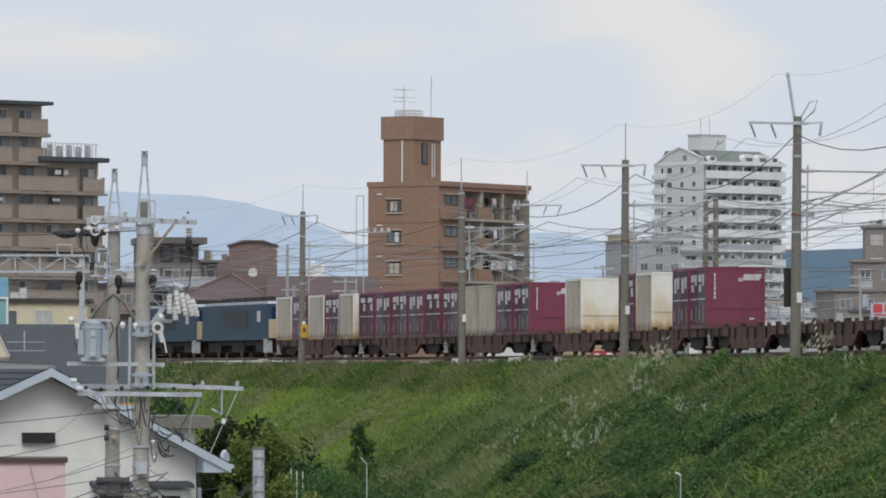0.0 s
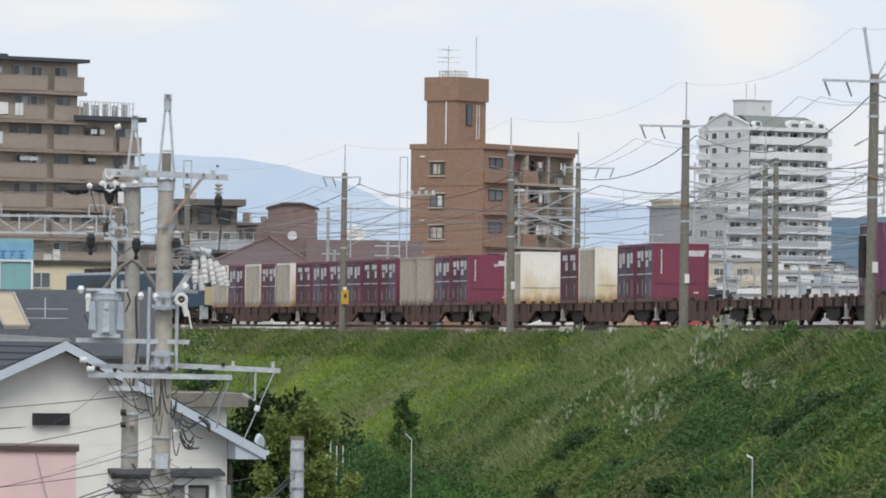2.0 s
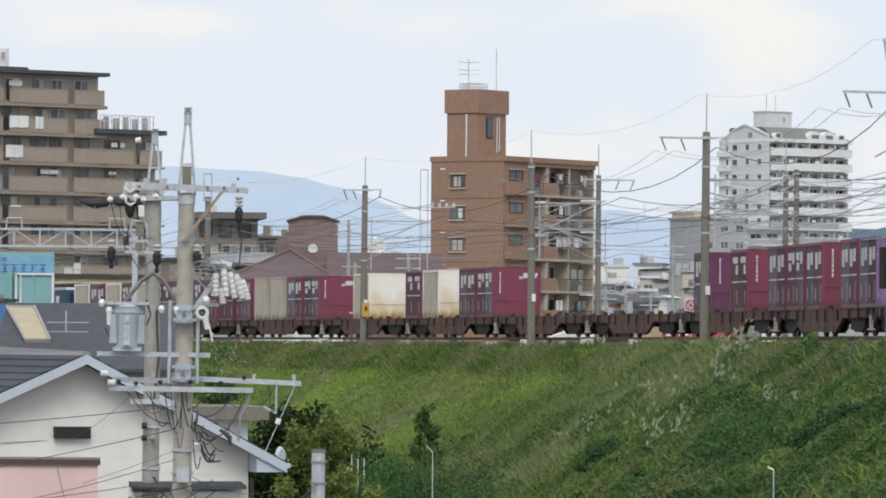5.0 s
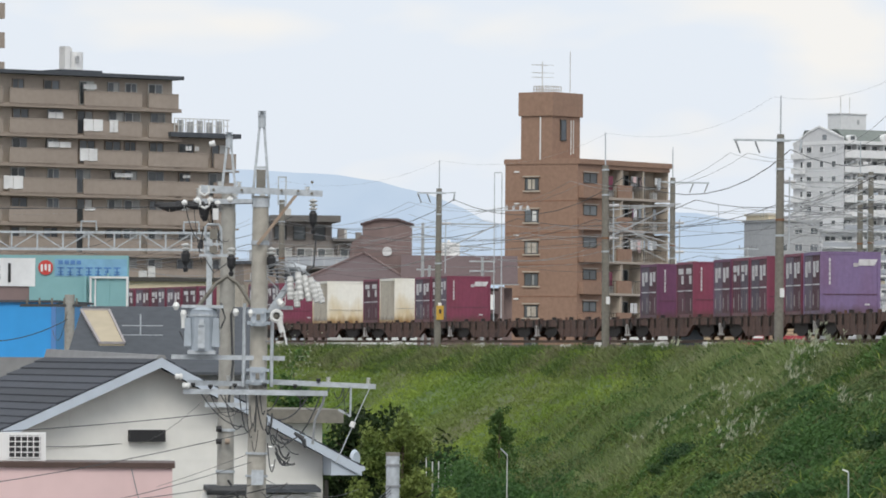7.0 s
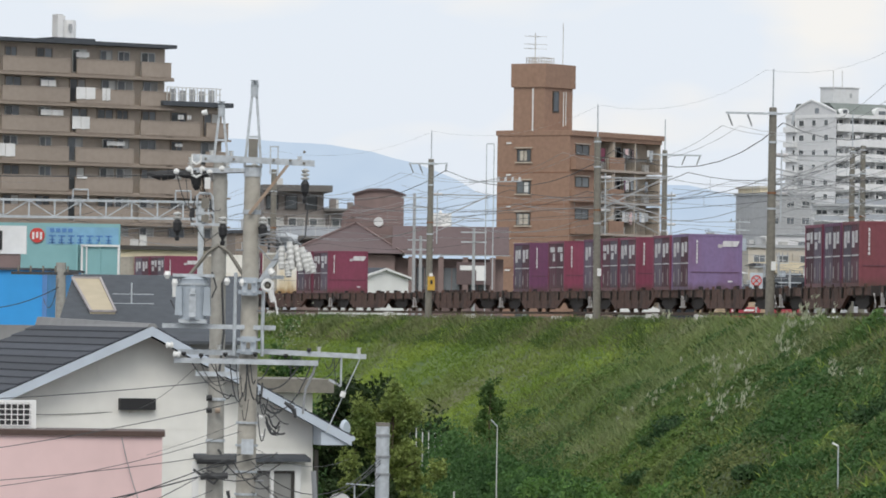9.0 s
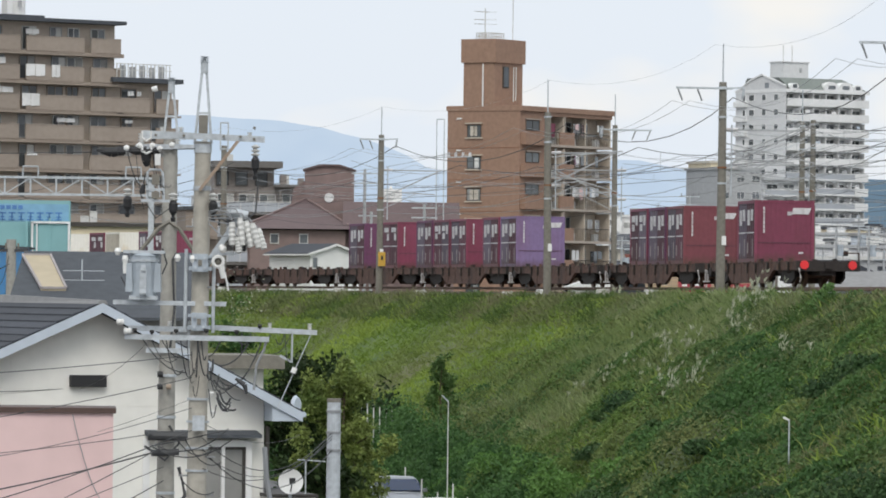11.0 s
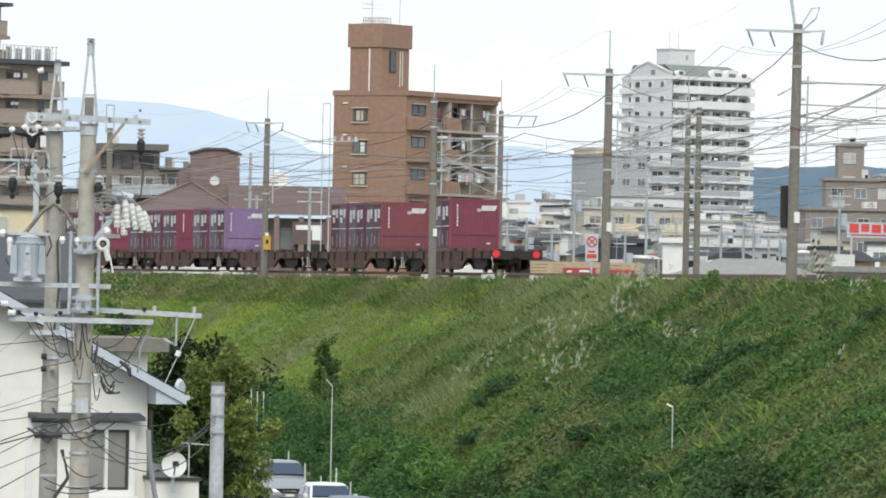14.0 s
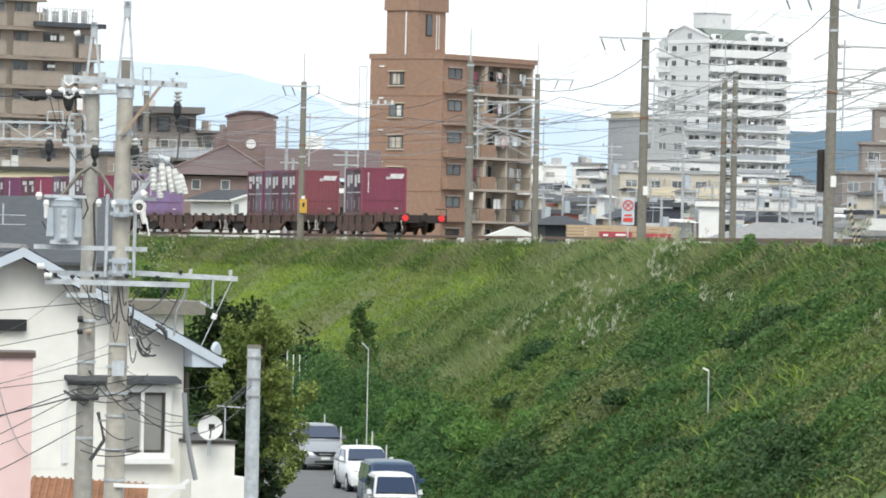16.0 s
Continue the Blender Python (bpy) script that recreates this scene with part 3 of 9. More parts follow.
def bank_z(side, s):
    """Height of the bank across its section, with a few broad hollows."""
    u = min(1.0, max(0.0, (side - FOOT) / (CREST - FOOT)))
    z = (RAIL - 0.75) * (u ** 0.92)
    w = math.sin(math.pi * u)
    return z + w * (0.55 * noise.noise((s * 0.09, side * 0.12, 3.1)) + 0.25 * noise.noise((s * 0.3, side * 0.4, 7.7)))


def build_bank():
    sh = Shape()
    cols = [FOOT - 0.6 + (CREST - FOOT + 0.6) * j / 26 for j in range(27)] + [-2.6, 6.5, 12.0, 24.0]
    rows = [-175 + 2.5 * i for i in range(180)]
    for s in rows:
        for c in cols:
            p = line(s, c)[0]
            z = bank_z(c, s) if c <= CREST + 0.01 else {-2.6: RAIL - 0.45, 6.5: RAIL - 0.55, 12.0: RAIL - 0.8, 24.0: -0.2}[c]
            sh.v.append((p.x, p.y, max(z, -0.2)))
    w = len(cols)
    for i in range(len(rows) - 1):
        for j in range(w - 1):
            sh.f.append((i * w + j, i * w + j + 1, (i + 1) * w + j + 1, (i + 1) * w + j))
    ob = solid("embankment", sh, MAT["slope_soil"], "high railway embankment overgrown with grass and weeds", "embankment", kind="structure")
    for f in ob.data.polygons:
        f.use_smooth = True


build_bank()
strip("road", -175, 120, FOOT - 6.5, FOOT - 0.8, 0.06, MAT["asphalt"], "narrow grey asphalt lane along the foot of the bank", "road")
strip("ballast", -160, 340, CENTRE - 2.3, CENTRE + 6.6, RAIL - 0.25, MAT["ballast"], "brown stained ballast bed of the railway", "ballast")
for side in (CENTRE - 0.53, CENTRE + 0.53, CENTRE + 3.6, CENTRE + 4.66):
    strip("rail", -160, 340, side - 0.035, side + 0.035, RAIL, MAT["rail"], "rusty brown steel rail on the ballast", "rail", 5.0)


# ---- the freight train ----
def build_wagon():
    """A container wagon; x forward, y to the left, z from the rail; the middle of the wagon at the origin."""
    w = thing("container_wagon", Matrix(), "rusty brown flat wagon for containers", "wagon", "wagons of the freight train")
    belly = Shape()
    for y in (-1.22, 1.08):
        belly.prism([(-10.0, 1.0), (-10.0, 0.66), (-5.1, 0.66), (-3.7, 0.16), (3.7, 0.16), (5.1, 0.66), (10.0, 0.66), (10.0, 1.0)], y, y + 0.14)
    for i in range(13):
        x = -9.6 + 1.6 * i
        belly.box(x - 0.05, x + 0.05, 1.2, 1.24, 0.24 if abs(x) < 3.6 else 0.68, 0.98)
    part("side_sill", belly, MAT["wagon"], w, "deep fish-bellied side sills")
    deck = Shape().box(-10.0, 10.0, -1.1, 1.1, 0.86, 0.98)
    for i in range(21):
        x = -9.9 + 0.99 * i
        deck.box(x - 0.05, x + 0.05, -1.24, 1.24, 0.94, 1.0)
    part("deck", deck, MAT["bogie"], w)
    part("centre_sill", Shape().box(-9.9, 9.9, -0.3, 0.3, 0.46, 0.86), MAT["bogie"], w)
    for x in (-1, 1):
        part("brake_gear", Shape().bar((5.6 * x, 0.7, 0.5), (4.2 * x, 0.7, 0.3), 0.12), MAT["bogie"], w)
    part("brake_hose", Shape().tube([(-9.9, 1.1, 0.95), (-10.05, 1.15, 0.7), (-10.15, 1.1, 0.35), (-10.0, 1.1, 0.2)], 0.035), MAT["step_white"], w, "pale weathered brake hose")
    part("hand_wheel", Shape().rod((8.4, 1.2, 0.62), (8.4, 1.28, 0.62), 0.2, 0.2, 16).rod((8.4, 1.1, 0.62), (8.4, 1.2, 0.62), 0.03), MAT["bogie"], w)
    part("air_tank", Shape().rod((4.6, 0.75, 0.48), (5.6, 0.75, 0.48), 0.17, 0.17, 14), MAT["bogie"], w)
    for x in (-7.1, 7.1):
        b = Shape()
        for y in (-1.0, 0.92):
            b.prism([(x - 1.4, 0.68), (x - 1.4, 0.34), (x - 0.6, 0.14), (x + 0.6, 0.14), (x + 1.4, 0.34), (x + 1.4, 0.68)], y, y + 0.1)
        b.box(x - 0.2, x + 0.2, -0.95, 0.95, 0.4, 0.86)
        bogie = part("bogie", b, MAT["bogie"], w)
        for dx in (-0.95, 0.95):
            wh = Shape()
            for y in (-0.6, 0.49):
                wh.rod((x + dx, y, 0.43), (x + dx, y + 0.12, 0.43), 0.43, 0.43, 18)
            wh.rod((x + dx, -0.5, 0.43), (x + dx, 0.5, 0.43), 0.08)
            part("wheelset", wh, MAT["rail"], bogie)
    for x in (9.2,):
        st = Shape()
        st.bar((x - 0.25, 1.26, 0.74), (x - 0.25, 1.26, 0.24), 0.06).bar((x + 0.25, 1.26, 0.74), (x + 0.25, 1.26, 0.24), 0.06)
        st.box(x - 0.32, x + 0.32, 1.16, 1.36, 0.2, 0.26)
        part("step", st, MAT["step_white"], w, "white painted shunter's step")
    for x in (-10.0, 10.0):
        part("coupler", Shape().box(min(x, x * 1.02), max(x, x * 1.02), -0.14, 0.14, 0.72, 0.98).box(x - 0.06, x + 0.06, -1.25, 1.25, 0.62, 1.02), MAT["bogie"], w)
    for x in (-5.99, -2.0, 2.0, 5.99):
        for y in (1.0, -1.18):
            part("twist_lock", Shape().box(x - 0.09, x + 0.09, y, y + 0.18, 0.98, 1.14), MAT["bogie"], w)
    sk = random.Random(12)
    for i in range(9):
        x, k = -8.8 + 2.2 * i + sk.uniform(-0.5, 0.5), sk.uniform(0.05, 0.22)
        part("stake", Shape().box(x - k, x + k, 1.16, 1.26, 0.96, 1.0 + sk.uniform(0.03, 0.15)), MAT["wagon"], w)
        part("bracket", Shape().prism([(x + 0.3, 0.98), (x + 0.3 + k, 0.98), (x + 0.3 + 0.5 * k, 0.55)], 1.2, 1.3), MAT["bogie"], w)
        part("lashing_ring", Shape().box(x + 0.5, x + 0.62, 1.22, 1.3, 0.7, 0.86), MAT["rail"], w)
    return w


BOX_L, BOX_W, BOX_H = 3.7, 2.45, 2.5


def build_box(body, door, marks, label, logo=True, patches=True, style=0):
    """A twelve-foot container; x forward, its rear end at x = 0, y to the left, standing on z = 0."""
    c = thing("container", Matrix(), label, "container", "containers on the train")
    h = BOX_W / 2
    part("shell", Shape().box(0.04, BOX_L - 0.03, -h + 0.03, h - 0.06, 0.06, BOX_H - 0.02), body, c)
    for x in (0, BOX_L - 0.12):
        for y in (-h, h - 0.12):
            part("corner_post", Shape().box(x, x + 0.12, y, y + 0.12, 0.0, BOX_H), body, c)
    for y in (-h, h - 0.1):
        part("top_rail", Shape().box(0.12, BOX_L - 0.12, y, y + 0.1, BOX_H - 0.12, BOX_H - 0.003), body, c)
        part("bottom_rail", Shape().box(0.12, BOX_L - 0.12, y, y + 0.1, 0.003, 0.14), body, c)
    part("end_rail", Shape().box(0.003, 0.1, -h + 0.12, h - 0.12, BOX_H - 0.1, BOX_H - 0.003), body, c)
    part("end_rail", Shape().box(0.003, 0.1, -h + 0.12, h - 0.12, 0.003, 0.16), body, c)
    # end wall pressed in shallow folds
    prof = [(0.06, -h + 0.12)]
    for i in range(11):
        y = -h + 0.2 + i * (BOX_W - 0.4) / 10
        prof += [(0.026, y - 0.075), (0.018, y - 0.05), (0.018, y + 0.05), (0.026, y + 0.075)]
    prof.append((0.06, h - 0.12))
    fold, n = Shape(), len(prof)
    fold.add([(x, y, 0.16) for x, y in prof] + [(x, y, BOX_H - 0.1) for x, y in prof], [(k, n + k, n + k + 1, k + 1) for k in range(n - 1)] + [tuple(range(n)), tuple(range(2 * n - 1, n - 1, -1)), (0, n - 1, 2 * n - 1, n)])
    part("end_panel", fold, body, c)
    part("seam", Shape().box(-0.002, 0.02, -h + 0.13, h - 0.13, 0.78, 0.81), door, c)
    for i in range(2):
        x0 = 0.13 + i * 1.73
        d = Shape().box(x0, x0 + 1.71, h - 0.06, h - 0.025, 0.15, BOX_H - 0.13)
        for k in range(4):
            xx = x0 + 0.2 + k * 0.44
            d.box(xx - 0.03, xx + 0.03, h - 0.03, h - 0.005, 0.15, BOX_H - 0.13)
        leaf = part("door", d, (door, MAT["door_grey"])[1 if (i + style) % 3 == 1 else 0] if patches else door, c, "weathered side door leaf")
        if patches:
            if style == 0:
                boxes = [(0.3, 0.74, 1.68, 2.14), (1.0, 1.42, 1.5, 2.12)]
            elif style == 1:
                boxes = [(0.2, 0.62, 1.75, 2.2), (0.85, 1.5, 1.9, 2.18), (0.95, 1.4, 1.5, 1.8)]
            else:
                boxes = [(0.35, 1.35, 1.95, 2.2), (0.3, 0.7, 1.5, 1.88)]
            for a, b, c0, c1 in boxes:
                part("placard", Shape().box(x0 + a, x0 + b, h - 0.02, h + 0.004, c0, c1), MAT["paint_white"], leaf, "worn white lettering panel")
            part("band", Shape().box(x0 + 0.12, x0 + 1.55, h - 0.02, h + 0.003, 1.17, 1.22), MAT["paint_white"], leaf)
            for a, z0, z1 in (((0.32, 0.25, 0.95), (1.36, 0.35, 0.8)) if style != 2 else ((0.4, 0.3, 0.85),)):
                part("lock_bar", Shape().bar((x0 + a, h, z0), (x0 + a, h, z1), 0.03), MAT["bar_grey"], leaf)
    if marks:
        z = 2.24
        for ln in (0.14, 0.1, 0.05, 0.13, 0.14, 0.14, 0.14):
            part("lettering_bar", Shape().box(-0.006, 0.02, h - 0.42, h - 0.355, z - ln, z), MAT["paint_white"], c, "small white lettering bar")
            z -= ln + 0.035
    if logo:
        lg = Shape()
        lg.hexa([(-0.006, -0.28, 1.95), (-0.006, -0.98, 1.95), (0.02, -0.98, 1.95), (0.02, -0.28, 1.95),
                 (-0.006, -0.36, 2.2), (-0.006, -1.1, 2.2), (0.02, -1.1, 2.2), (0.02, -0.36, 2.2)])
        lg.box(-0.006, 0.02, -0.3, -0.12, 1.9, 2.05)
        part("emblem", lg, MAT["paint_white"], c, "slanted white emblem block")
        part("data_plate", Shape().box(-0.006, 0.02, -0.78, -0.58, 0.36, 0.43), MAT["paint_white"], c)
    return c


def build_loco():
    """A blue electric locomotive with cream ends; x forward, rear end at x = 0."""
    c = thing("locomotive", Matrix(), "blue electric freight locomotive with cream ends", "locomotive", "locomotives of the freight train")
    body = Shape().prism([(0.35, 1.05), (17.6, 1.05), (17.6, 3.15), (0.55, 3.15), (0.35, 2.2)], -1.4, 1.4)
    part("body", body, MAT["loco_blue"], c)
    part("roof", Shape().prism([(0.5, 3.15), (17.5, 3.15), (17.2, 3.32), (0.9, 3.32)], -1.3, 1.3), MAT["galvanised"], c, "pale grey roof")
    for i in range(6):
        part("roof_gear", Shape().box(2.0 + 2.3 * i, 3.6 + 2.3 * i, -0.8, 0.8, 3.3, 3.6), MAT["bogie"], c)
    end = Shape().box(0.28, 0.34, -1.35, 1.35, 1.15, 2.25)
    part("cab_front", end, MAT["loco_cream"], c, "cream painted cab front")
    part("cab_window", Shape().box(0.34, 0.46, -1.15, -0.1, 2.3, 2.95).box(0.34, 0.46, 0.1, 1.15, 2.3, 2.95), MAT["car_glass"], c)
    part("side_window", Shape().box(2.2, 3.0, 1.38, 1.42, 2.1, 2.75), MAT["pane_pale"], c)
    lou = Shape()
    for k in range(7):
        lou.box(5.5, 11.8, 1.38, 1.44, 1.85 + k * 0.15, 1.93 + k * 0.15)
    part("louvre", lou, MAT["frame_dark"], c, "dark ventilation louvres")
    under = Shape().box(0.8, 17.2, -1.1, 1.1, 0.75, 1.1)
    for x in (2.8, 9.0, 15.2):
        under.box(x - 1.6, x + 1.6, -1.15, 1.15, 0.35, 0.95)
    bog = part("underframe", under, MAT["bogie"], c)
    for x in (1.7, 3.9, 7.9, 10.1, 14.1, 16.3):
        part("wheelset", Shape().rod((x, -0.66, 0.55), (x, 0.66, 0.55), 0.54, 0.54, 18), MAT["rail"], bog)
    part("step", Shape().bar((0.5, 1.35, 1.1), (0.5, 1.35, 0.3), 0.12, 0.5), MAT["galvanised"], c)
    return c


TRAIN = []         # (thing, metres ahead of the reference end, height over the rail)
wagon_proto = build_wagon()
kinds = {
    "burgundy": build_box(MAT["burgundy"], MAT["plum_door"], True, "burgundy steel freight container with worn doors"),
    "burgundy_b": build_box(MAT["burgundy"], MAT["plum_door"], True, "burgundy steel freight container with dirty doors", style=1),
    "burgundy_c": build_box(MAT["burgundy"], MAT["plum_door"], True, "burgundy steel freight container with faded lettering", style=2),
    "red": build_box(MAT["red_brown"], MAT["plum_door"], True, "rust-red steel freight container with worn doors"),
    "violet": build_box(MAT["violet"], MAT["plum_door"], True, "faded violet steel freight container"),
    "plum": build_box(MAT["plum"], MAT["plum_door"], True, "plum-coloured steel freight container with worn doors"),
    "white": build_box(MAT["box_white"], MAT["box_beige"], False, "white freight container streaked with rust", False, False),
    "beige": build_box(MAT["box_beige"], MAT["box_beige"], False, "grey-beige weathered freight container", False, False),
}
used = set()


def ride(kind, ahead):
    if kind in used:
        TRAIN.append((copy_thing(kinds[kind], Matrix()), ahead, 1.0))
    else:
        used.add(kind)
        TRAIN.append((kinds[kind], ahead, 1.0))


for kind, ahead in (
        ("white", 97.6), ("burgundy", 93.6), ("white", 89.6), ("burgundy_b", 85.6), ("white", 82.2),
        ("burgundy_c", 77.2), ("burgundy", 73.2), ("burgundy_b", 69.2), ("burgundy", 65.2), ("burgundy_c", 61.2), ("burgundy_b", 57.0),
        ("beige", 52.4), ("beige", 48.4), ("burgundy", 44.4), ("burgundy_b", 40.4), ("white", 28.4),
        ("burgundy_c", 16.0), ("white", 12.0), ("burgundy", 3.5), ("burgundy_b", -0.5),
        ("plum", -48.6), ("burgundy_c", -56.5), ("plum", -64.6), ("burgundy_b", -68.6), ("burgundy", -72.6),
        ("burgundy", -80.0), ("violet", -84.1), ("burgundy_b", -113.0), ("plum", -117.0), ("red", -121.0), ("burgundy", -136.4)):
    ride(kind, ahead)
for i in range(12):
    w = wagon_proto if i == 0 else copy_thing(wagon_proto, Matrix())
    TRAIN.append((w, 91.5 - 20.4 * i - (2.3 if i == 11 else 0.9 if i == 10 else 0.0), 0.0))
    if i == 11:
        for y in (-0.95, 0.95):
            part("tail_disc", Shape().rod((-10.12, y, 0.86), (-10.06, y, 0.86), 0.17, 0.17, 20), MAT["tail_red"], w, "round red tail disc")
        part("end_rail", Shape().bar((-10.05, -1.2, 1.0), (-10.05, -1.2, 1.35), 0.05).bar((-10.05, -1.2, 1.33), (-10.05, -0.6, 1.33), 0.05), MAT["wagon"], w)
loco = build_loco()
TRAIN.append((loco, 102.3, 0.0))
TRAIN.append((copy_thing(loco, Matrix()), 120.4, 0.0))
PROGRESS = ((0.0, -44.3), (3.5, 0.0), (7.0, 48.9), (9.0, 75.6), (12.5, 123.2), (15.5, 165.5), (16.0, 172.8))


def progress(t):
    ts, ss = [p[0] for p in PROGRESS], [p[1] for p in PROGRESS]
    return float(np.interp(t, ts, ss))


def motions():
    for ob, ahead, z in TRAIN:
        rows = []
        for i in range(17):
            p, a = line(progress(i) + ahead, CENTRE)
            rows.append((float(i), pose(p.x, p.y, RAIL + z, 0, 0, 90 + math.degrees(a))))
        walk(ob, rows)

# ---- blocks of flats: x runs along a face from its left end, y inwards ----
def opening(t, name, x, z, w, h, y=0.0, sill=True, surround="frame_pale", pane="pane", depth=0.12, halves=2):
    """A window standing in a face: a frame with its panes, and a sill."""
    xs = [x - w / 2 - 0.06] + [v for i in range(halves) for v in (x - w / 2 + w * i / halves + (0.025 if i else 0), x - w / 2 + w * (i + 1) / halves - (0.025 if i < halves - 1 else 0))] + [x + w / 2 + 0.06]
    f = Shape().plate(xs, [z - 0.06, z, z + h, z + h + 0.06], {(2 * i + 1, 1) for i in range(halves)}, y - 0.05, y + depth)
    win = part("window", f, MAT[surround], t)
    if sill:
        part("sill", Shape().box(x - w / 2 - 0.15, x + w / 2 + 0.15, y - 0.16, y, z - 0.14, z - 0.06), MAT[surround], win)
    part("pane", Shape().box(x - w / 2, x + w / 2, y - 0.012, y + 0.03, z, z + h), MAT[pane], win)
    return win


def laundry(t, x, z, w, h, y, material="sign_white"):
    sh = Shape()
    n = 4
    for i in range(n):
        d = 0.03 * math.sin(i * 2.1)
        sh.box(x + w * i / n, x + w * (i + 1) / n - 0.01, y + d, y + d + 0.02, z - h * (1 - 0.04 * (i % 2)), z)
    part("laundry", sh, MAT[material], t, "washing hung over the balcony")


# the brick-tiled block by the line
BR = sight(238, 0, 500)
rnd = random.Random(4)
brick = thing("apartment_building", facing((BR.x, BR.y, 0), 56), "orange-brown tiled block of flats with a stair tower", "apartment building")
BL, BD, BH = 15.2, 7.66, 25.0
core = Shape().box(0, 4.0, 0.0, BD, 0, BH).box(4.0, BL, 1.5, BD, 0, BH)
part("wall", core, MAT["brick_tile"], brick)
part("roof", Shape().box(-0.12, BL + 0.3, -0.25, BD + 0.12, BH, BH + 0.45).box(3.9, BL + 0.1, -0.1, 1.6, BH - 0.35, BH), MAT["brick_tile"], brick, "flat roof with a low parapet")
for k in range(9):
    z = BH - 2.85 * (k + 1)
    if z < 2:
        break
    opening(brick, "window", 2.0, z + 1.2, 2.1, 0.8, 0, False, "frame_dark", "pane_mid")
    part("ledge", Shape().box(0.15, 3.8, -0.55, 0.0, z - 0.15, z + 0.92), MAT["brick_tile"], brick)
    part("slab", Shape().box(3.9, BL + 0.1, -0.15, 1.5, z - 0.22, z), MAT["balcony_shade"], brick, "pale concrete balcony slab")
    for x0, x1 in ((4.0, 7.2), (7.2, 11.0), (11.0, BL)):
        part("partition", Shape().box(x1 - 0.14, x1, -0.02, 1.42, z, z + 2.5), MAT["balcony_back"], brick)
    part("back_wall", Shape().box(4.05, BL - 0.02, 1.42, 1.5, z, z + 2.6), MAT["balcony_back"], brick, "pale back wall of the balcony")
    part("balcony", Shape().box(6.5, 8.9, -0.12, 0.03, z - 0.1, z + 1.12), MAT["brick_tile"], brick)
    for x0, x1 in ((4.05, 6.5), (8.9, BL - 0.1)):
        rail = Shape()
        rail.bar((x0, 0, z + 1.08), (x1, 0, z + 1.08), 0.06)
        for i in range(int((x1 - x0) / 0.28)):
            rail.bar((x0 + 0.28 * i, 0, z), (x0 + 0.28 * i, 0, z + 1.06), 0.03)
        part("railing", rail, MAT["frame_dark"], brick, "dark metal balcony railing")
    part("post", Shape().box(7.2, 7.36, -0.1, 0.05, z + 1.12, z + 2.63), MAT["balcony_shade"], brick)
    for x in (5.3, 7.8, 9.9, 12.6):
        opening(brick, "window", x, z + 0.15, 1.5, 1.95, 1.42, False, "frame_pale", rnd.choice(["pane", "pane", "pane_pale"]))
    part("lintel", Shape().box(0.8, 3.2, -0.2, 0.0, z + 2.1, z + 2.2), MAT["balcony_shade"], brick)
    for x in (6.0, 9.3, 13.3):
        if rnd.random() < 0.7:
            part("air_conditioner", Shape().box(x, x + 0.8, 0.5, 0.85, z + 0.02, z + 0.65), MAT["frame_pale"], brick)
    for i in range(rnd.randint(4, 9)):
        x = rnd.choice([4.4, 9.2, 10.2, 11.4, 12.6]) + rnd.uniform(0, 0.9)
        part("laundry", Shape().box(x, x + rnd.uniform(0.35, 0.7), 0.08, 0.12, z + 1.95 - rnd.uniform(0.5, 1.1), z + 1.95), MAT[rnd.choice(["sign_white", "grey_wall", "fascia", "plum", "ink", "pane_far", "pink_wall"])], brick, "washing on the balcony")
    if k in (0, 3):
        laundry(brick, 4.3, z + 1.9, 2.0, 1.3, 0.3, "burgundy")
    if k in (0, 1, 2, 4):
        laundry(brick, 9.4 + 1.3 * (k % 2), z + 2.0, 1.2, 1.0, 0.35, rnd.choice(["sign_white", "grey_wall", "fascia"]))
# end wall: single windows, one over the other, with a band at each floor
end = Matrix.Rotation(radians(-90), 4, 'Z')
gable = new("end_wall", Shape().box(0, BD, -0.06, 0, 0, BH + 0.47).mesh("end_wall", MAT["brick_tile"]))
gable.parent = brick
gable.matrix_basis = Matrix.Translation((0, BD, 0)) @ end
for k in range(8):
    z = BH - 2.83 * (k + 1) + 0.55
    opening(gable, "window", 2.85, z, 1.35, 1.0, -0.06, False, "frame_dark", "pane_mid" if k != 2 else "pane_pale")
    # pale patch on the pane, painted in for a white reflection
    part("curtain", Shape().box(2.85 + (0.06 if k % 2 else -0.42), 2.85 + (0.5 if k % 3 else 0.3), -0.08, -0.072, z + 0.06, z + 0.94), MAT["pane_pale" if k % 2 else "box_beige"], gable, "pale painted reflection on the pane")
    part("sill", Shape().box(1.95, 3.75, -0.2, -0.06, z - 0.18, z - 0.06), MAT["balcony_back"], gable)
    part("hood", Shape().box(1.95, 3.75, -0.22, -0.06, z + 1.14, z + 1.24), MAT["balcony_back"], gable)
    part("joint_band", Shape().box(0, BD, -0.09, -0.06, z - 1.02, z - 0.96), MAT["brick_dark"], gable)
    part("vent_cap", Shape().box(1.0, 1.5, -0.14, -0.06, z + 1.55, z + 1.68), MAT["sign_white"], gable)
tower = part("stair_tower", Shape().box(-0.08, 4.5, 2.7, 6.0, BH, 29.3).box(-0.22, 4.7, 2.52, 6.2, 29.3, 31.4), MAT["brick_tile"], brick)
part("slot_window", Shape().box(1.2, 2.2, 2.63, 2.7, 27.1, 29.0), MAT["frame_dark"], tower, "tall dark stair window")
part("slot_pane", Shape().box(1.35, 2.05, 2.61, 2.64, 27.2, 28.9), MAT["pane"], tower)
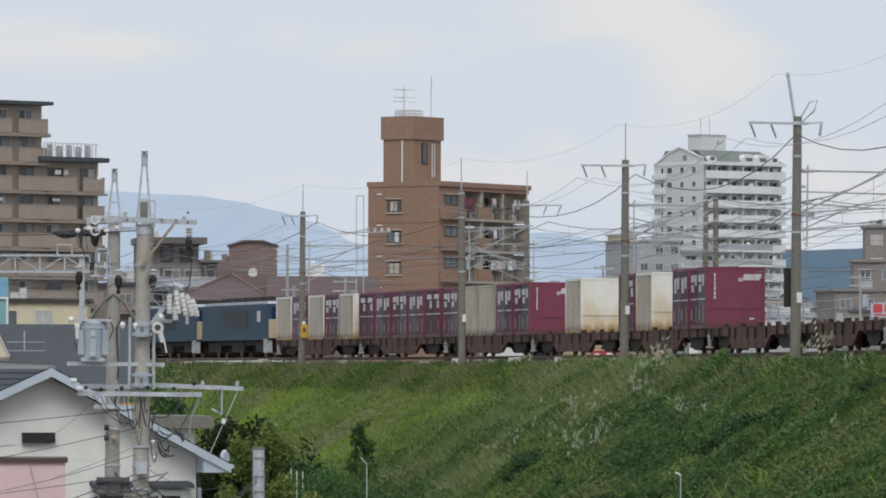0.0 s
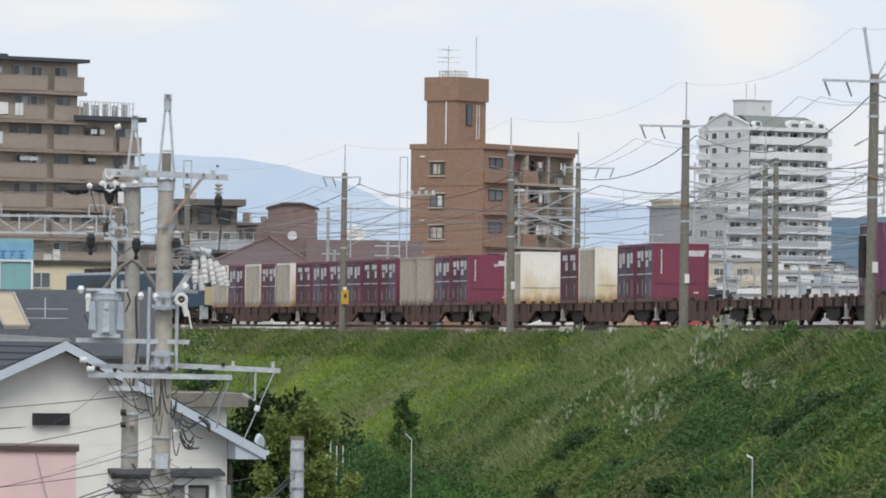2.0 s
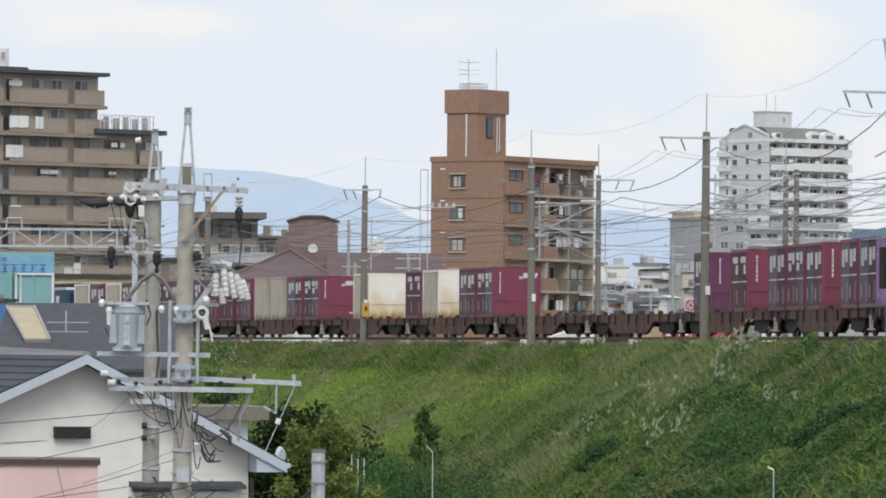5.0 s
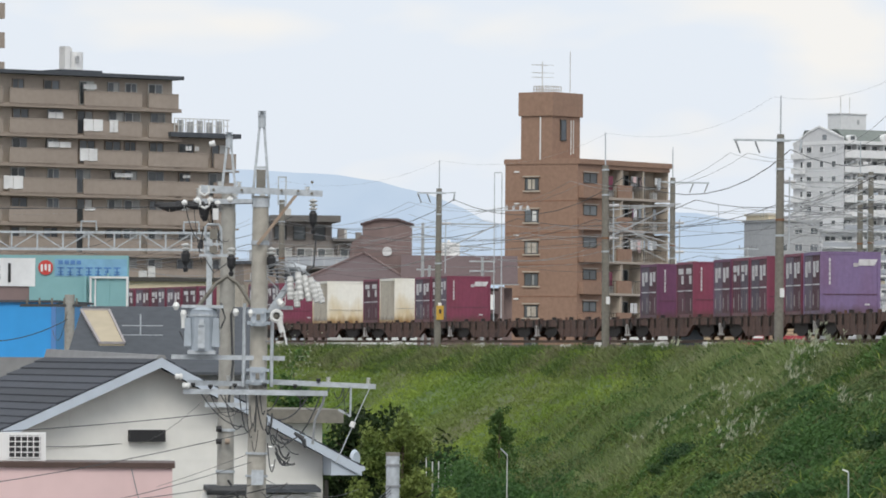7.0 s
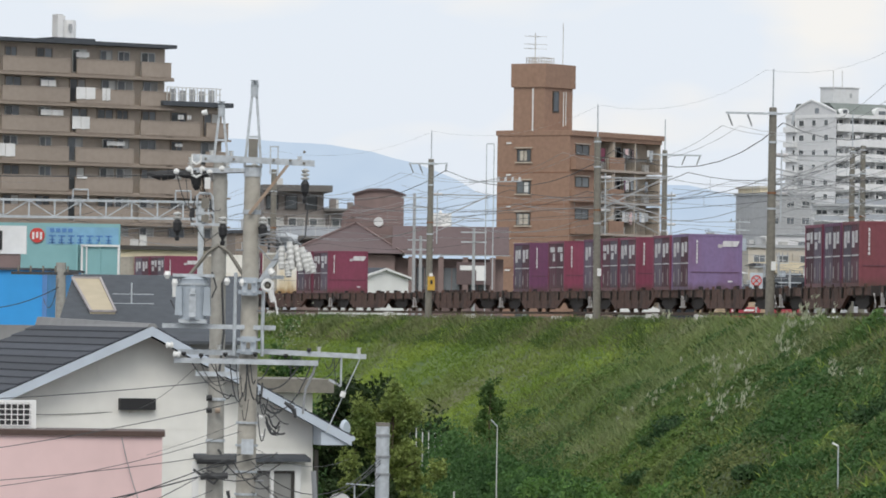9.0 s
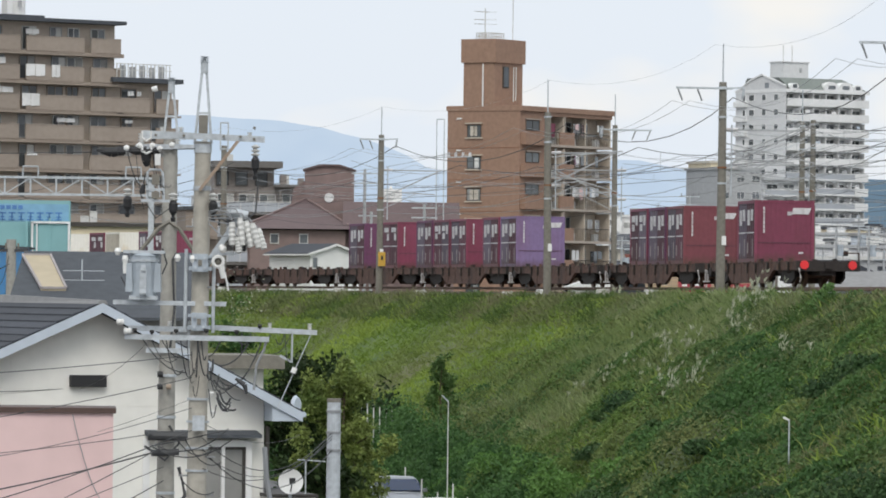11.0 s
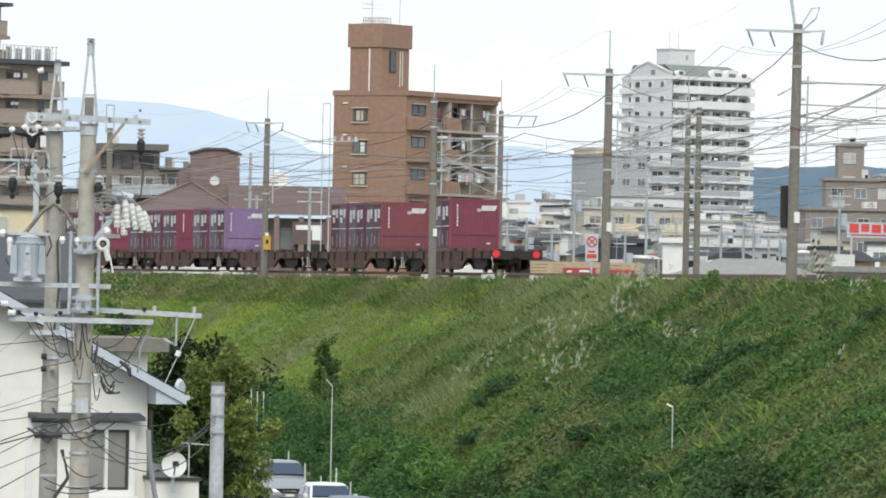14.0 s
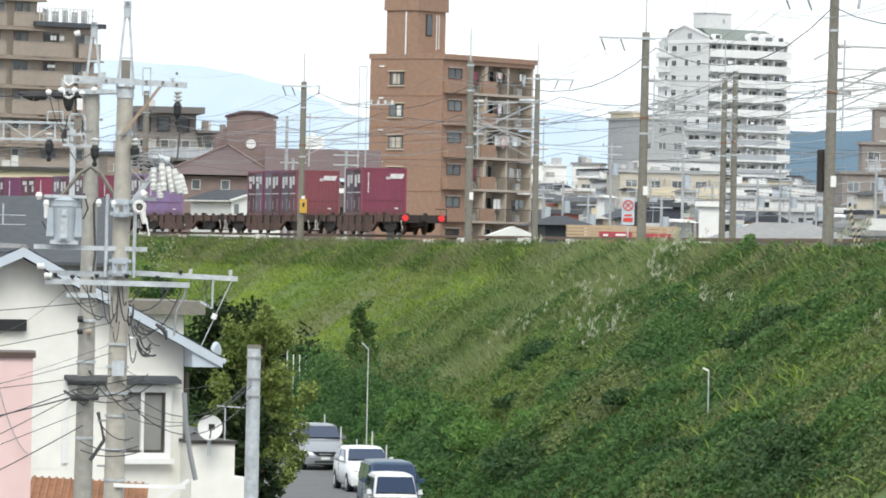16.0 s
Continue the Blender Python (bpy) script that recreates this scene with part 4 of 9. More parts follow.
part("pipe", Shape().rod((-0.15, 3.9, BH + 0.4), (-0.15, 3.9, 29.2), 0.07), MAT["sign_white"], tower, "white drain pipe")
part("pipe", Shape().rod((2.9, 2.62, BH + 0.9), (2.9, 2.62, 29.0), 0.045).rod((3.3, 2.62, BH + 1.0), (3.3, 2.62, 29.0), 0.045), MAT["sign_white"], tower, "white drain pipe")
top = Shape()
for i in range(6):
    top.bar((0.9 + 0.4 * i, 3.7, 31.4), (0.9 + 0.4 * i, 3.7, 32.0), 0.06)
    top.bar((0.9 + 0.4 * i, 5.3, 31.4), (0.9 + 0.4 * i, 5.3, 32.0), 0.06)
    top.bar((0.9, 3.7 + 0.32 * i, 31.4), (0.9, 3.7 + 0.32 * i, 32.0), 0.06)
for y in (3.7, 5.3):
    top.bar((0.9, y, 32.0), (2.9, y, 32.0), 0.06).bar((0.9, y, 31.7), (2.9, y, 31.7), 0.05)
for x in (0.9, 2.9):
    top.bar((x, 3.7, 32.0), (x, 5.3, 32.0), 0.06).bar((x, 3.7, 31.7), (x, 5.3, 31.7), 0.05)
part("roof_railing", top, MAT["frame_pale"], tower, "pale roof railing")
ant = Shape().rod((1.2, 4.6, 31.4), (1.2, 4.6, 34.2), 0.05)
for z, n in ((33.9, 5), (33.2, 4), (32.8, 3)):
    ant.bar((0.3, 5.2, z), (2.2, 4.0, z), 0.04)
    for i in range(n):
        ant.bar((0.4 + 0.4 * i, 4.6, z), (0.8 + 0.4 * i, 5.4, z), 0.03)
part("aerial", ant, MAT["frame_pale"], tower, "television aerial on a mast")
part("lightning_rod", Shape().rod((3.6, 3.2, 31.4), (3.6, 3.2, 35.2), 0.04), MAT["frame_pale"], tower)


# the beige stepped block
RE = Vector((-20.35, 552, 0))
AD = Vector((math.cos(radians(37.7)), math.sin(radians(37.7)), 0))
AL = 36.0
AO = RE - AD * AL
beige = thing("apartment_building", facing(AO, 37.7), "beige-brown stepped block of flats with long balconies", "apartment building")
MAIN = AL - 6.9
TOPF = 31.6
part("wall", Shape().box(0, MAIN, 1.0, 11, 0, 34.4).box(MAIN, AL, 1.0, 10, 0, TOPF - 2.82 + 0.35), MAT["beige_wall"], beige)
part("roof", Shape().box(-0.5, MAIN + 0.25, -0.7, 11.4, 34.4, 34.75), MAT["dark_roof"], beige, "dark flat roof slab")
part("roof", Shape().box(MAIN - 1.2, AL + 0.25, -0.6, 10.4, TOPF - 2.7, TOPF - 2.25), MAT["dark_roof"], beige, "dark flat roof slab of the lower wing")
rail = Shape()
for i in range(15):
    rail.bar((MAIN - 0.6 + 0.45 * i, -0.3, TOPF - 2.25), (MAIN - 0.6 + 0.45 * i, -0.3, TOPF - 0.9), 0.07)
rail.bar((MAIN - 0.6, -0.3, TOPF - 0.9), (MAIN + 5.9, -0.3, TOPF - 0.9), 0.08).bar((MAIN - 0.6, -0.3, TOPF - 1.5), (MAIN + 5.9, -0.3, TOPF - 1.5), 0.06)
part("roof_terrace_railing", rail, MAT["frame_pale"], beige, "pale metal terrace railing")
tank = part("water_tank", Shape().rod((19.6, 4.1, 35.15), (19.6, 4.1, 36.9), 0.95, 0.95, 18).box(17.9, 18.5, 3.0, 4.0, 35.15, 37.4).box(18.5, 19.0, 3.4, 3.9, 36.9, 37.3), MAT["sign_white"], beige, "white rooftop tank")
part("tank_ladder", Shape().box(19.1, 19.5, 2.9, 2.98, 35.9, 36.5), MAT["grey_wall"], tank)
bays = [(0, 8.8), (9.6, 17.3), (18.1, 24.8), (25.6, MAIN), (MAIN, 32.6), (33.4, AL)]
pr = random.Random(31)
proto = {}
for k in range(10):
    z = TOPF - 2.82 * k
    m = Matrix.Translation((0, 0, z))
    for j, (x0, x1) in enumerate(bays):
        if k < 2 and x1 > MAIN + 0.1:
            continue
        if j not in proto:
            bal = Shape().box(x0, x1, -0.12, 0.03, 0.0, 1.36).box(x0 - 0.4, x1 + (0.4 if x1 < AL else 0), -0.05, 1.0, -0.18, 0.0).box(x0, x1, -0.16, 0.06, 1.36, 1.44)
            proto[j] = part("balcony", bal, MAT["beige_tile"], beige, m=m)
        else:
            again("balcony", proto[j], beige, m)
    for x in (9.2, 17.7, 25.2, 33.0):
        if k < 2 and x > MAIN:
            continue
        part("partition", Shape().box(x - 0.4, x + 0.4, 0.08, 1.0, 0, 2.0 + 0.5 * (k % 2)), MAT["purple_roof"], beige, "dark brown escape partition")
    for x in (5.4, 12.7, 20.4, 28.7):
        part("pier", Shape().box(x - 0.2, x + 0.2, -0.02, 1.0, 1.44, 2.46), MAT["beige_tile"], beige)
    for x in (2.4, 6.9, 11.4, 15.2, 18.9, 22.3, 24.3, 27.2, 30.6, 34.6):
        if k < 2 and x > MAIN:
            continue
        xx, w = x + pr.uniform(-0.25, 0.25), pr.choice([1.2, 1.5, 1.7])
        win = part("window", Shape().plate([xx - w / 2 - 0.08, xx - w / 2, xx - 0.04, xx + 0.04, xx + w / 2, xx + w / 2 + 0.08], [0.1, 0.2, 2.3, 2.4], {(1, 1), (3, 1)}, 0.88, 1.0), MAT[pr.choice(["frame_pale", "beige_dark", "grey_wall"])], beige, m=m)
        part("pane", Shape().box(xx - w / 2, xx - 0.03, 0.92, 0.95, 0.2, 2.3), MAT[pr.choice(["pane_far", "pane_far", "pane_mid"])], win)
        part("pane", Shape().box(xx + 0.03, xx + w / 2, 0.93, 0.96, 0.2, 2.3), MAT[pr.choice(["pane_far", "pane_pale", "pane_pale"])], win)
        if pr.random() < 0.35:
            part("drying_pole", Shape().bar((xx - 1.2, 0.35, 2.12), (xx + 1.1, 0.35, 2.12), 0.05), MAT["wire_pale"], beige)
        if pr.random() < 0.65:
            for i in range(pr.randint(1, 4)):
                lx = xx - 1.0 + 0.45 * i + pr.uniform(0, 0.15)
                part("laundry", Shape().box(lx, lx + pr.uniform(0.25, 0.42), 0.33, 0.37, 2.1 - pr.uniform(0.35, 0.7), 2.1), MAT[pr.choice(["sign_white", "sign_white", "grey_wall", "fascia", "pink_wall", "plum"])], beige, "washing on the balcony")
        if pr.random() < 0.25:
            part("air_conditioner", Shape().box(xx + 0.9, xx + 1.6, 0.5, 0.9, 0.1, 0.75).box(xx + 0.95, xx + 1.5, 0.5, 0.8, 1.4, 1.8), MAT["frame_pale"], beige)
    part("floor_edge", Shape().box(-0.2, (MAIN if k < 2 else AL) + 0.25, -0.3, 1.0, z - 0.36, z - 0.18), MAT["beige_dark"], beige)
for k, x, w, h in ((1, 18.0, 2.2, 1.15), (1, 21.0, 0.95, 1.2), (2, 17.6, 2.0, 1.2), (3, 8.9, 2.2, 1.25), (4, 18.2, 1.2, 0.3)):
    laundry(beige, x, TOPF - 2.82 * k + 1.53, w, h, -0.2)
for k, x, w, h in ((1, 14.2, 1.7, 0.6), (2, 14.2, 2.6, 0.55), (3, 21.9, 2.1, 0.4), (3, 29.9, 0.9, 0.3), (2, 30.2, 0.7, 0.45), (2, 31.3, 0.5, 0.45), (0, 18.2, 1.5, 0.5)):
    laundry(beige, x, TOPF - 2.82 * k + 2.1, w, h, 0.2)
for i in range(5):
    x = MAIN + 0.4 + 1.15 * i
    part("terrace_panel", Shape().box(x, x + 0.7, 0.6, 0.66, TOPF - 2.25, TOPF - 1.0 - 0.15 * (i % 2)), MAT["grey_wall"], beige)
part("tank_stand", Shape().box(17.2, 22.0, 2.6, 5.6, 34.75, 35.15), MAT["dark_roof"], beige)
high = thing("apartment_building", facing(AO + Vector((-6, 2, 0)), 37.7), "tall beige wing of the block of flats", "apartment building")
part("wall", Shape().box(0, 14.9, 0, 9, 0, 50), MAT["beige_dark"], high)
for k in range(15):
    part("balcony", Shape().box(0, 15.2, -1.2, -0.05, 6 + 2.82 * k, 7.5 + 2.82 * k), MAT["beige_tile"], high)

# the white tower block, far off
WO = sight(709, 0, 1075)
white = thing("apartment_building", facing((WO.x, WO.y, 0), 35), "tall white block of flats with banded balconies", "apartment building")
WL, WD, WH = 20.0, 15.3, 48.2
part("wall", Shape().box(0, WL, 1.5, WD, 0, WH), MAT["tower_white"], white)
part("roof_slab", Shape().box(-0.2, WL + 0.4, -0.25, WD, WH, WH + 0.65), MAT["tower_white"], white, "white overhanging roof edge")
part("roof", Shape().hexa([(1.0, 0.1, WH + 0.65), (WL, 0.1, WH + 0.65), (WL, WD - 0.5, WH + 0.65), (1.0, WD - 0.5, WH + 0.65),
                           (0.2, 2.6, WH + 2.9), (WL - 4.2, 2.6, WH + 2.9), (WL - 4.2, WD - 3, WH + 2.9), (0.2, WD - 3, WH + 2.9)]), MAT["roof_moss"], white, "sloped grey-green mansard roof")
ph = part("penthouse", Shape().box(4.2, 10.4, 6.2, 10.2, WH + 2.5, WH + 6.0).box(4.0, 10.6, 6.0, 10.4, WH + 6.0, WH + 6.2), MAT["tower_grey"], white)
part("hatch", Shape().box(8.2, 8.7, 6.1, 6.2, WH + 4.2, WH + 5.0), MAT["grey_wall"], ph)
for x in (6.4, 8.6):
    part("mast", Shape().rod((x, 9, WH + 6), (x, 9, WH + 9.4), 0.1), MAT["frame_pale"], white)
for x, w in ((2.0, 1.0), (11.1, 1.7), (14.6, 1.7), (17.6, 1.1)):
    arch = [(x - w, WH + 0.65), (x + w, WH + 0.65)] + [(x + w * math.cos(radians(a)), WH + 1.1 + 1.15 * w / 1.7 * math.sin(radians(a))) for a in range(0, 181, 30)]
    dm = part("dormer", Shape().prism(arch, -0.1, 2.4), MAT["tower_white"], white)
    part("dormer_window", Shape().box(x - 0.5 * w, x + 0.5 * w, -0.16, -0.1, WH + 0.85, WH + 1.55), MAT["pane_far"], dm)
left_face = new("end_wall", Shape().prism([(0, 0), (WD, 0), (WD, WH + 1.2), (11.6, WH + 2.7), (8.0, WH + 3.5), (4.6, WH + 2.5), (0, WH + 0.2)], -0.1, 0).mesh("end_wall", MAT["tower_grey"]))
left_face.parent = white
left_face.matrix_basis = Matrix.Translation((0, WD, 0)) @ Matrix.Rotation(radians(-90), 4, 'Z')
part("verge", Shape().bar((0, -0.15, WH + 0.2), (4.6, -0.15, WH + 2.5), 0.3).bar((4.6, -0.15, WH + 2.5), (8.0, -0.15, WH + 3.5), 0.3).bar((8.0, -0.15, WH + 3.5), (WD, -0.15, WH + 1.2), 0.3), MAT["tower_white"], left_face, "white verge of the gable")
part("gable_window", Shape().box(8.9, 10.1, -0.16, -0.1, WH + 0.9, WH + 1.9), MAT["pane_far"], left_face)
wr = random.Random(19)
wp = {}
for k in range(16):
    zt = 47.1 - 2.83 * k
    m = Matrix.Translation((0, 0, zt))
    kind = "grey" if k >= 5 else "white"
    if kind not in wp:
        sh = Shape().box(0.1, WL, -0.1, 1.5, -1.52, -1.34)
        if kind == "white":
            sh.box(0.1, WL + 0.3, -0.22, -0.06, -1.5, 0.0)
        else:
            sh.box(0.1, WL - 3.0, -0.22, -0.06, -1.5, -1.15).box(0.1, WL - 3.0, -0.22, -0.06, -0.14, 0.0).box(WL - 3.0, WL + 0.3, -0.24, -0.06, -1.55, 0.02)
        wp[kind] = part("balcony", sh, MAT["tower_white"], white, m=m)
        if kind == "grey":
            wp["panel"] = part("balcony_panel", Shape().box(0.1, WL - 3.0, -0.17, -0.1, -1.15, -0.14), MAT["tower_panel"], white, "blue-grey balcony screen", m=m)
    else:
        again("balcony", wp[kind], white, m)
        if kind == "grey":
            again("balcony_panel", wp["panel"], white, m)
    for i in range(6):
        x = 1.9 + 3.2 * i
        mi = Matrix.Translation((x + (0.3 if i % 2 else -0.2), 0, zt))
        if "window" not in wp:
            wp["window"] = part("window", Shape().plate([-1.15, -1.05, -0.06, 0.06, 1.05, 1.15], [-1.3, -1.2, 0.75, 0.85], {(1, 1), (3, 1)}, 1.38, 1.5), MAT["frame_pale"], white, m=mi)
            wp["pane"] = part("pane", Shape().box(-1.05, 1.05, 1.42, 1.46, -1.2, 0.75), MAT["pane_mid"], wp["window"])
            wp["partition"] = part("partition", Shape().box(1.5, 1.62, 0.0, 1.5, -1.34, 1.1), MAT["tower_white"], white, m=mi)
        else:
            again("pane", wp["pane"], again("window", wp["window"], white, mi), Matrix())
            again("partition", wp["partition"], white, Matrix.Translation((x, 0, zt)))
        if wr.random() < 0.4:
            lx = x - 1.0 + wr.random()
            part("laundry", Shape().box(lx, lx + wr.uniform(0.5, 1.3), 0.1, 0.15, zt + 0.05, zt + wr.uniform(0.4, 0.7)), MAT[wr.choice(["sign_white", "grey_wall", "fascia"])], white, "washing on the balcony")
    z = zt - 0.35
    for x, w in ((2.6, 0.7), (4.9, 1.5), (8.7, 1.1), (12.4, 1.2)):
        win = part("window", Shape().plate([x - w / 2 - 0.12, x - w / 2, x + w / 2, x + w / 2 + 0.12], [z - 0.12, z, z + 1.05, z + 1.17], {(1, 1)}, -0.22, -0.1), MAT["tower_white"], left_face)
        part("pane", Shape().box(x - w / 2, x + w / 2, -0.14, -0.11, z, z + 1.05), MAT["pane_mid"], win)
    part("corner_balcony", Shape().box(0.0, 3.6, -0.75, -0.1, zt - 1.5, zt - 0.5), MAT["tower_white"], left_face)
# a lower wing with balconies in front of the tower's end wall
wing = thing("apartment_building", facing((sight(672, 0, 1068).x, 1068, 0), 8), "grey-white lower wing of flats with grey balconies", "apartment building")
part("wall", Shape().box(0, 6.6, 1.3, 9, 0, 31.2), MAT["tower_grey"], wing)
part("roof", Shape().box(-0.2, 6.8, -0.2, 9.2, 31.2, 31.6), MAT["grey_wall"], wing)
for k in range(9):
    z = 31.2 - 2.83 * (k + 1)
    part("balcony", Shape().box(0, 6.6, -0.1, 1.3, z - 0.2, z).box(0, 6.6, -0.2, -0.1, z - 0.2, z + 0.1).box(0, 6.6, -0.2, -0.1, z + 1.0, z + 1.15), MAT["tower_white"], wing)
    part("balcony_panel", Shape().box(0, 6.6, -0.16, -0.11, z + 0.1, z + 1.0), MAT["tower_panel"], wing, "blue-grey balcony screen")
    for x in (1.7, 4.9):
        win = part("window", Shape().plate([x - 1.1, x - 1.0, x - 0.05, x + 0.05, x + 1.0, x + 1.1], [z, z + 0.1, z + 2.1, z + 2.2], {(1, 1), (3, 1)}, 1.18, 1.3), MAT["frame_pale"], wing)
        part("pane", Shape().box(x - 1.0, x + 1.0, 1.22, 1.26, z + 0.1, z + 2.1), MAT["pane_mid"], win)


# lower houses and blocks of the town behind the line
ar = random.Random(77)


def town_block(name, b0, b1, e_top, y, material, label, turn=0.0, depth=10.0, storey=2.9, roof="flat", roof_mat="dark_roof", balconies=False, windows=True, category="house", front=""):
    p0, p1 = sight(b0, 0, y), sight(b1, e_top, y)
    w, h = (p1.x - p0.x) / math.cos(radians(turn)), p1.z
    t = thing(name, facing((p0.x, p0.y, 0), turn), label, category, "buildings of the town")
    part("wall", Shape().box(0, w, 0, depth, 0, h), MAT[material], t)
    if roof == "flat":
        part("roof", Shape().box(-0.3, w + 0.3, -0.3, depth + 0.3, h, h + 0.35), MAT[roof_mat], t)
    elif roof == "gable":
        part("roof", Shape().prism([(-0.5, h - 0.1), (w + 0.5, h - 0.1), (w / 2, h + w * 0.22)], -0.5, depth + 0.5), MAT[roof_mat], t)
    else:
        r = h + min(w, depth) * 0.24
        part("roof", Shape().add([(-0.6, -0.6, h), (w + 0.6, -0.6, h), (w + 0.6, depth + 0.6, h), (-0.6, depth + 0.6, h), (w * 0.3, depth / 2, r), (w * 0.7, depth / 2, r)],
                                 [(0, 1, 5, 4), (1, 2, 5), (2, 3, 4, 5), (3, 0, 4), (3, 2, 1, 0)]), MAT[roof_mat], t)
    if roof == "flat" and w > 3:
        for i in range(ar.randint(1, 3)):
            x, d = ar.uniform(0.5, w - 1.5), ar.uniform(0.4, 1.6)
            part("roof_unit", Shape().box(x, x + d, 0.5, 0.5 + d, h + 0.35, h + 0.35 + ar.uniform(0.4, 1.2)), MAT[ar.choice(["frame_pale", "grey_wall", "white_wall"])], t)
    if windows and ar.random() < 0.6:
        x, zt = ar.uniform(0.2, 0.8) * w, h + ar.uniform(1.5, 3.0)
        ra = Shape().bar((x, 1.5, h - 0.2), (x, 1.5, zt), 0.05)
        for i in range(3):
            ra.bar((x - 0.5, 1.5, zt - 0.1 - 0.25 * i), (x + 0.5, 1.5, zt - 0.1 - 0.25 * i), 0.04)
        part("aerial", ra, MAT["wire_pale"], t)
    z = h - storey
    while z > 5 and windows:
        if balconies:
            part("balcony", Shape().box(0.3, w - 0.3, -1.1, -0.95, z + 0.12, z + 1.1).box(0.2, w - 0.2, -1.15, 0, z - 0.2, z), MAT[front or material], t)
            for i in range(1, int(w / 5.6) + 1):
                part("partition", Shape().box(5.6 * i - 0.1, 5.6 * i, -0.95, 0, z, z + 2.3), MAT[material], t)
        x = 1.4
        while x < w - 1:
            win = part("window", Shape().plate([x - 0.75, x - 0.68, x - 0.03, x + 0.03, x + 0.68, x + 0.75], [z + 0.7, z + 0.77, z + 1.93, z + 2.0], {(1, 1), (3, 1)}, -0.08, 0.02), MAT["frame_pale"], t)
            part("pane", Shape().box(x - 0.68, x + 0.68, -0.05, -0.02, z + 0.77, z + 1.93), MAT[ar.choice(["pane_far", "pane_mid", "pane_far", "pane_pale"])], win)
            x += 2.9
        z -= storey
    return t


TB = sight(-301, 0, 620)
tb = thing("apartment_building", facing((TB.x, 620, 0), 6), "grey-brown stepped block of flats with long railings", "apartment building")
part("wall", Shape().box(0, 6.6, 1.4, 11, 0, 22.4).box(6.6, 9.8, 1.4, 11, 0, 20.3), MAT["taupe"], tb)
part("roof", Shape().box(-0.3, 7.4, -0.6, 11.3, 22.4, 23.1), MAT["roof_taupe"], tb, "thick grey-brown roof slab")
part("roof", Shape().box(6.6, 10.1, 0.2, 11.3, 20.3, 20.6), MAT["roof_taupe"], tb)
part("parapet", Shape().box(7.2, 7.9, 0.4, 1.4, 20.6, 21.6).box(9.2, 9.8, 0.4, 1.4, 20.6, 21.3), MAT["taupe"], tb)
for k in range(6):
    z = 20.2 - 2.75 * (k + 1)
    wide = 9.8
    part("slab", Shape().box(-0.1, wide, -0.5, 1.4, z - 0.25, z), MAT["roof_taupe"], tb)
    part("balcony_panel", Shape().box(0, wide, -0.46, -0.4, z + 0.1, z + 1.1), MAT["tower_panel"], tb, "pale grey-green balcony screen")
    rl = Shape().bar((0, -0.45, z + 1.2), (wide, -0.45, z + 1.2), 0.08)
    for i in range(8):
        rl.bar((wide * i / 7, -0.45, z), (wide * i / 7, -0.45, z + 1.2), 0.06)
    part("railing", rl, MAT["frame_pale"], tb)
    for x in (1.3, 3.6, 5.9, 8.4):
        win = part("window", Shape().plate([x - 0.9, x - 0.82, x - 0.04, x + 0.04, x + 0.82, x + 0.9], [z + 0.1, z + 0.18, z + 2.0, z + 2.1], {(1, 1), (3, 1)}, 1.28, 1.4), MAT["frame_pale"], tb)
        part("pane", Shape().box(x - 0.82, x - 0.04, 1.32, 1.36, z + 0.18, z + 2.0), MAT["pane_mid"], win)
        part("pane", Shape().box(x + 0.04, x + 0.82, 1.33, 1.37, z + 0.18, z + 2.0), MAT["pane_pale" if (k + int(x)) % 2 else "pane_far"], win)
    for x in (2.5, 7.2):
        part("partition", Shape().box(x - 0.08, x + 0.08, -0.38, 1.4, z, z + 2.4), MAT["taupe"], tb)
for x in (0.9, 3.0, 5.2):
    win = part("window", Shape().plate([x - 0.7, x - 0.62, x + 0.62, x + 0.7], [20.4, 20.5, 21.9, 22.0], {(1, 1)}, 1.28, 1.4), MAT["frame_dark"], tb)
    part("pane", Shape().box(x - 0.62, x + 0.62, 1.32, 1.36, 20.5, 21.9), MAT["pane_mid"], win)
part("roof_unit", Shape().box(7.6, 8.4, 3, 4, 20.6, 21.7).box(1.0, 2.2, 3, 4, 23.1, 23.9), MAT["frame_pale"], tb)
town_block("apartment_building", -352, -296, 150, 600, "beige_dark", "low beige-brown block of flats", 12, 12, 2.9, "flat", "dark_roof", True, True, "apartment building")
town_block("apartment_building", 576, 590, 243, 990, "cream", "narrow cream end of a block of flats", 20, 10, 2.9, "flat", "pale_tan", False, False, "apartment building")
town_block("apartment_building", 589, 668, 232, 980, "grey_wall", "plain grey block of flats", 20, 14, 2.9, "flat", "grey_wall", False, True, "apartment building")
town_block("apartment_building", 556, 733, 138, 700, "pale_tan", "long pale tan block with balconies", 4, 14, 2.9, "flat", "grey_wall", True, True, "apartment building", "cream")
town_block("apartment_building", 1006, 1052, 258, 700, "taupe", "grey-brown tower of an apartment house", 0, 4, 2.9, "flat", "taupe", False, True, "apartment building")
town_block("apartment_building", 985, 1120, 196, 696, "taupe", "grey-brown stepped middle of an apartment house", 0, 5, 2.9, "flat", "taupe", False, True, "apartment building")
town_block("apartment_building", 950, 1110, 143, 690, "taupe", "grey-brown stepped apartment house", 6, 12, 2.9, "flat", "taupe", False, True, "apartment building")
town_block("apartment_building", 1085, 1160, 205, 720, "white_wall", "white apartment house with rows of windows", 0, 12, 2.9, "flat", "grey_wall", True, True, "apartment building")
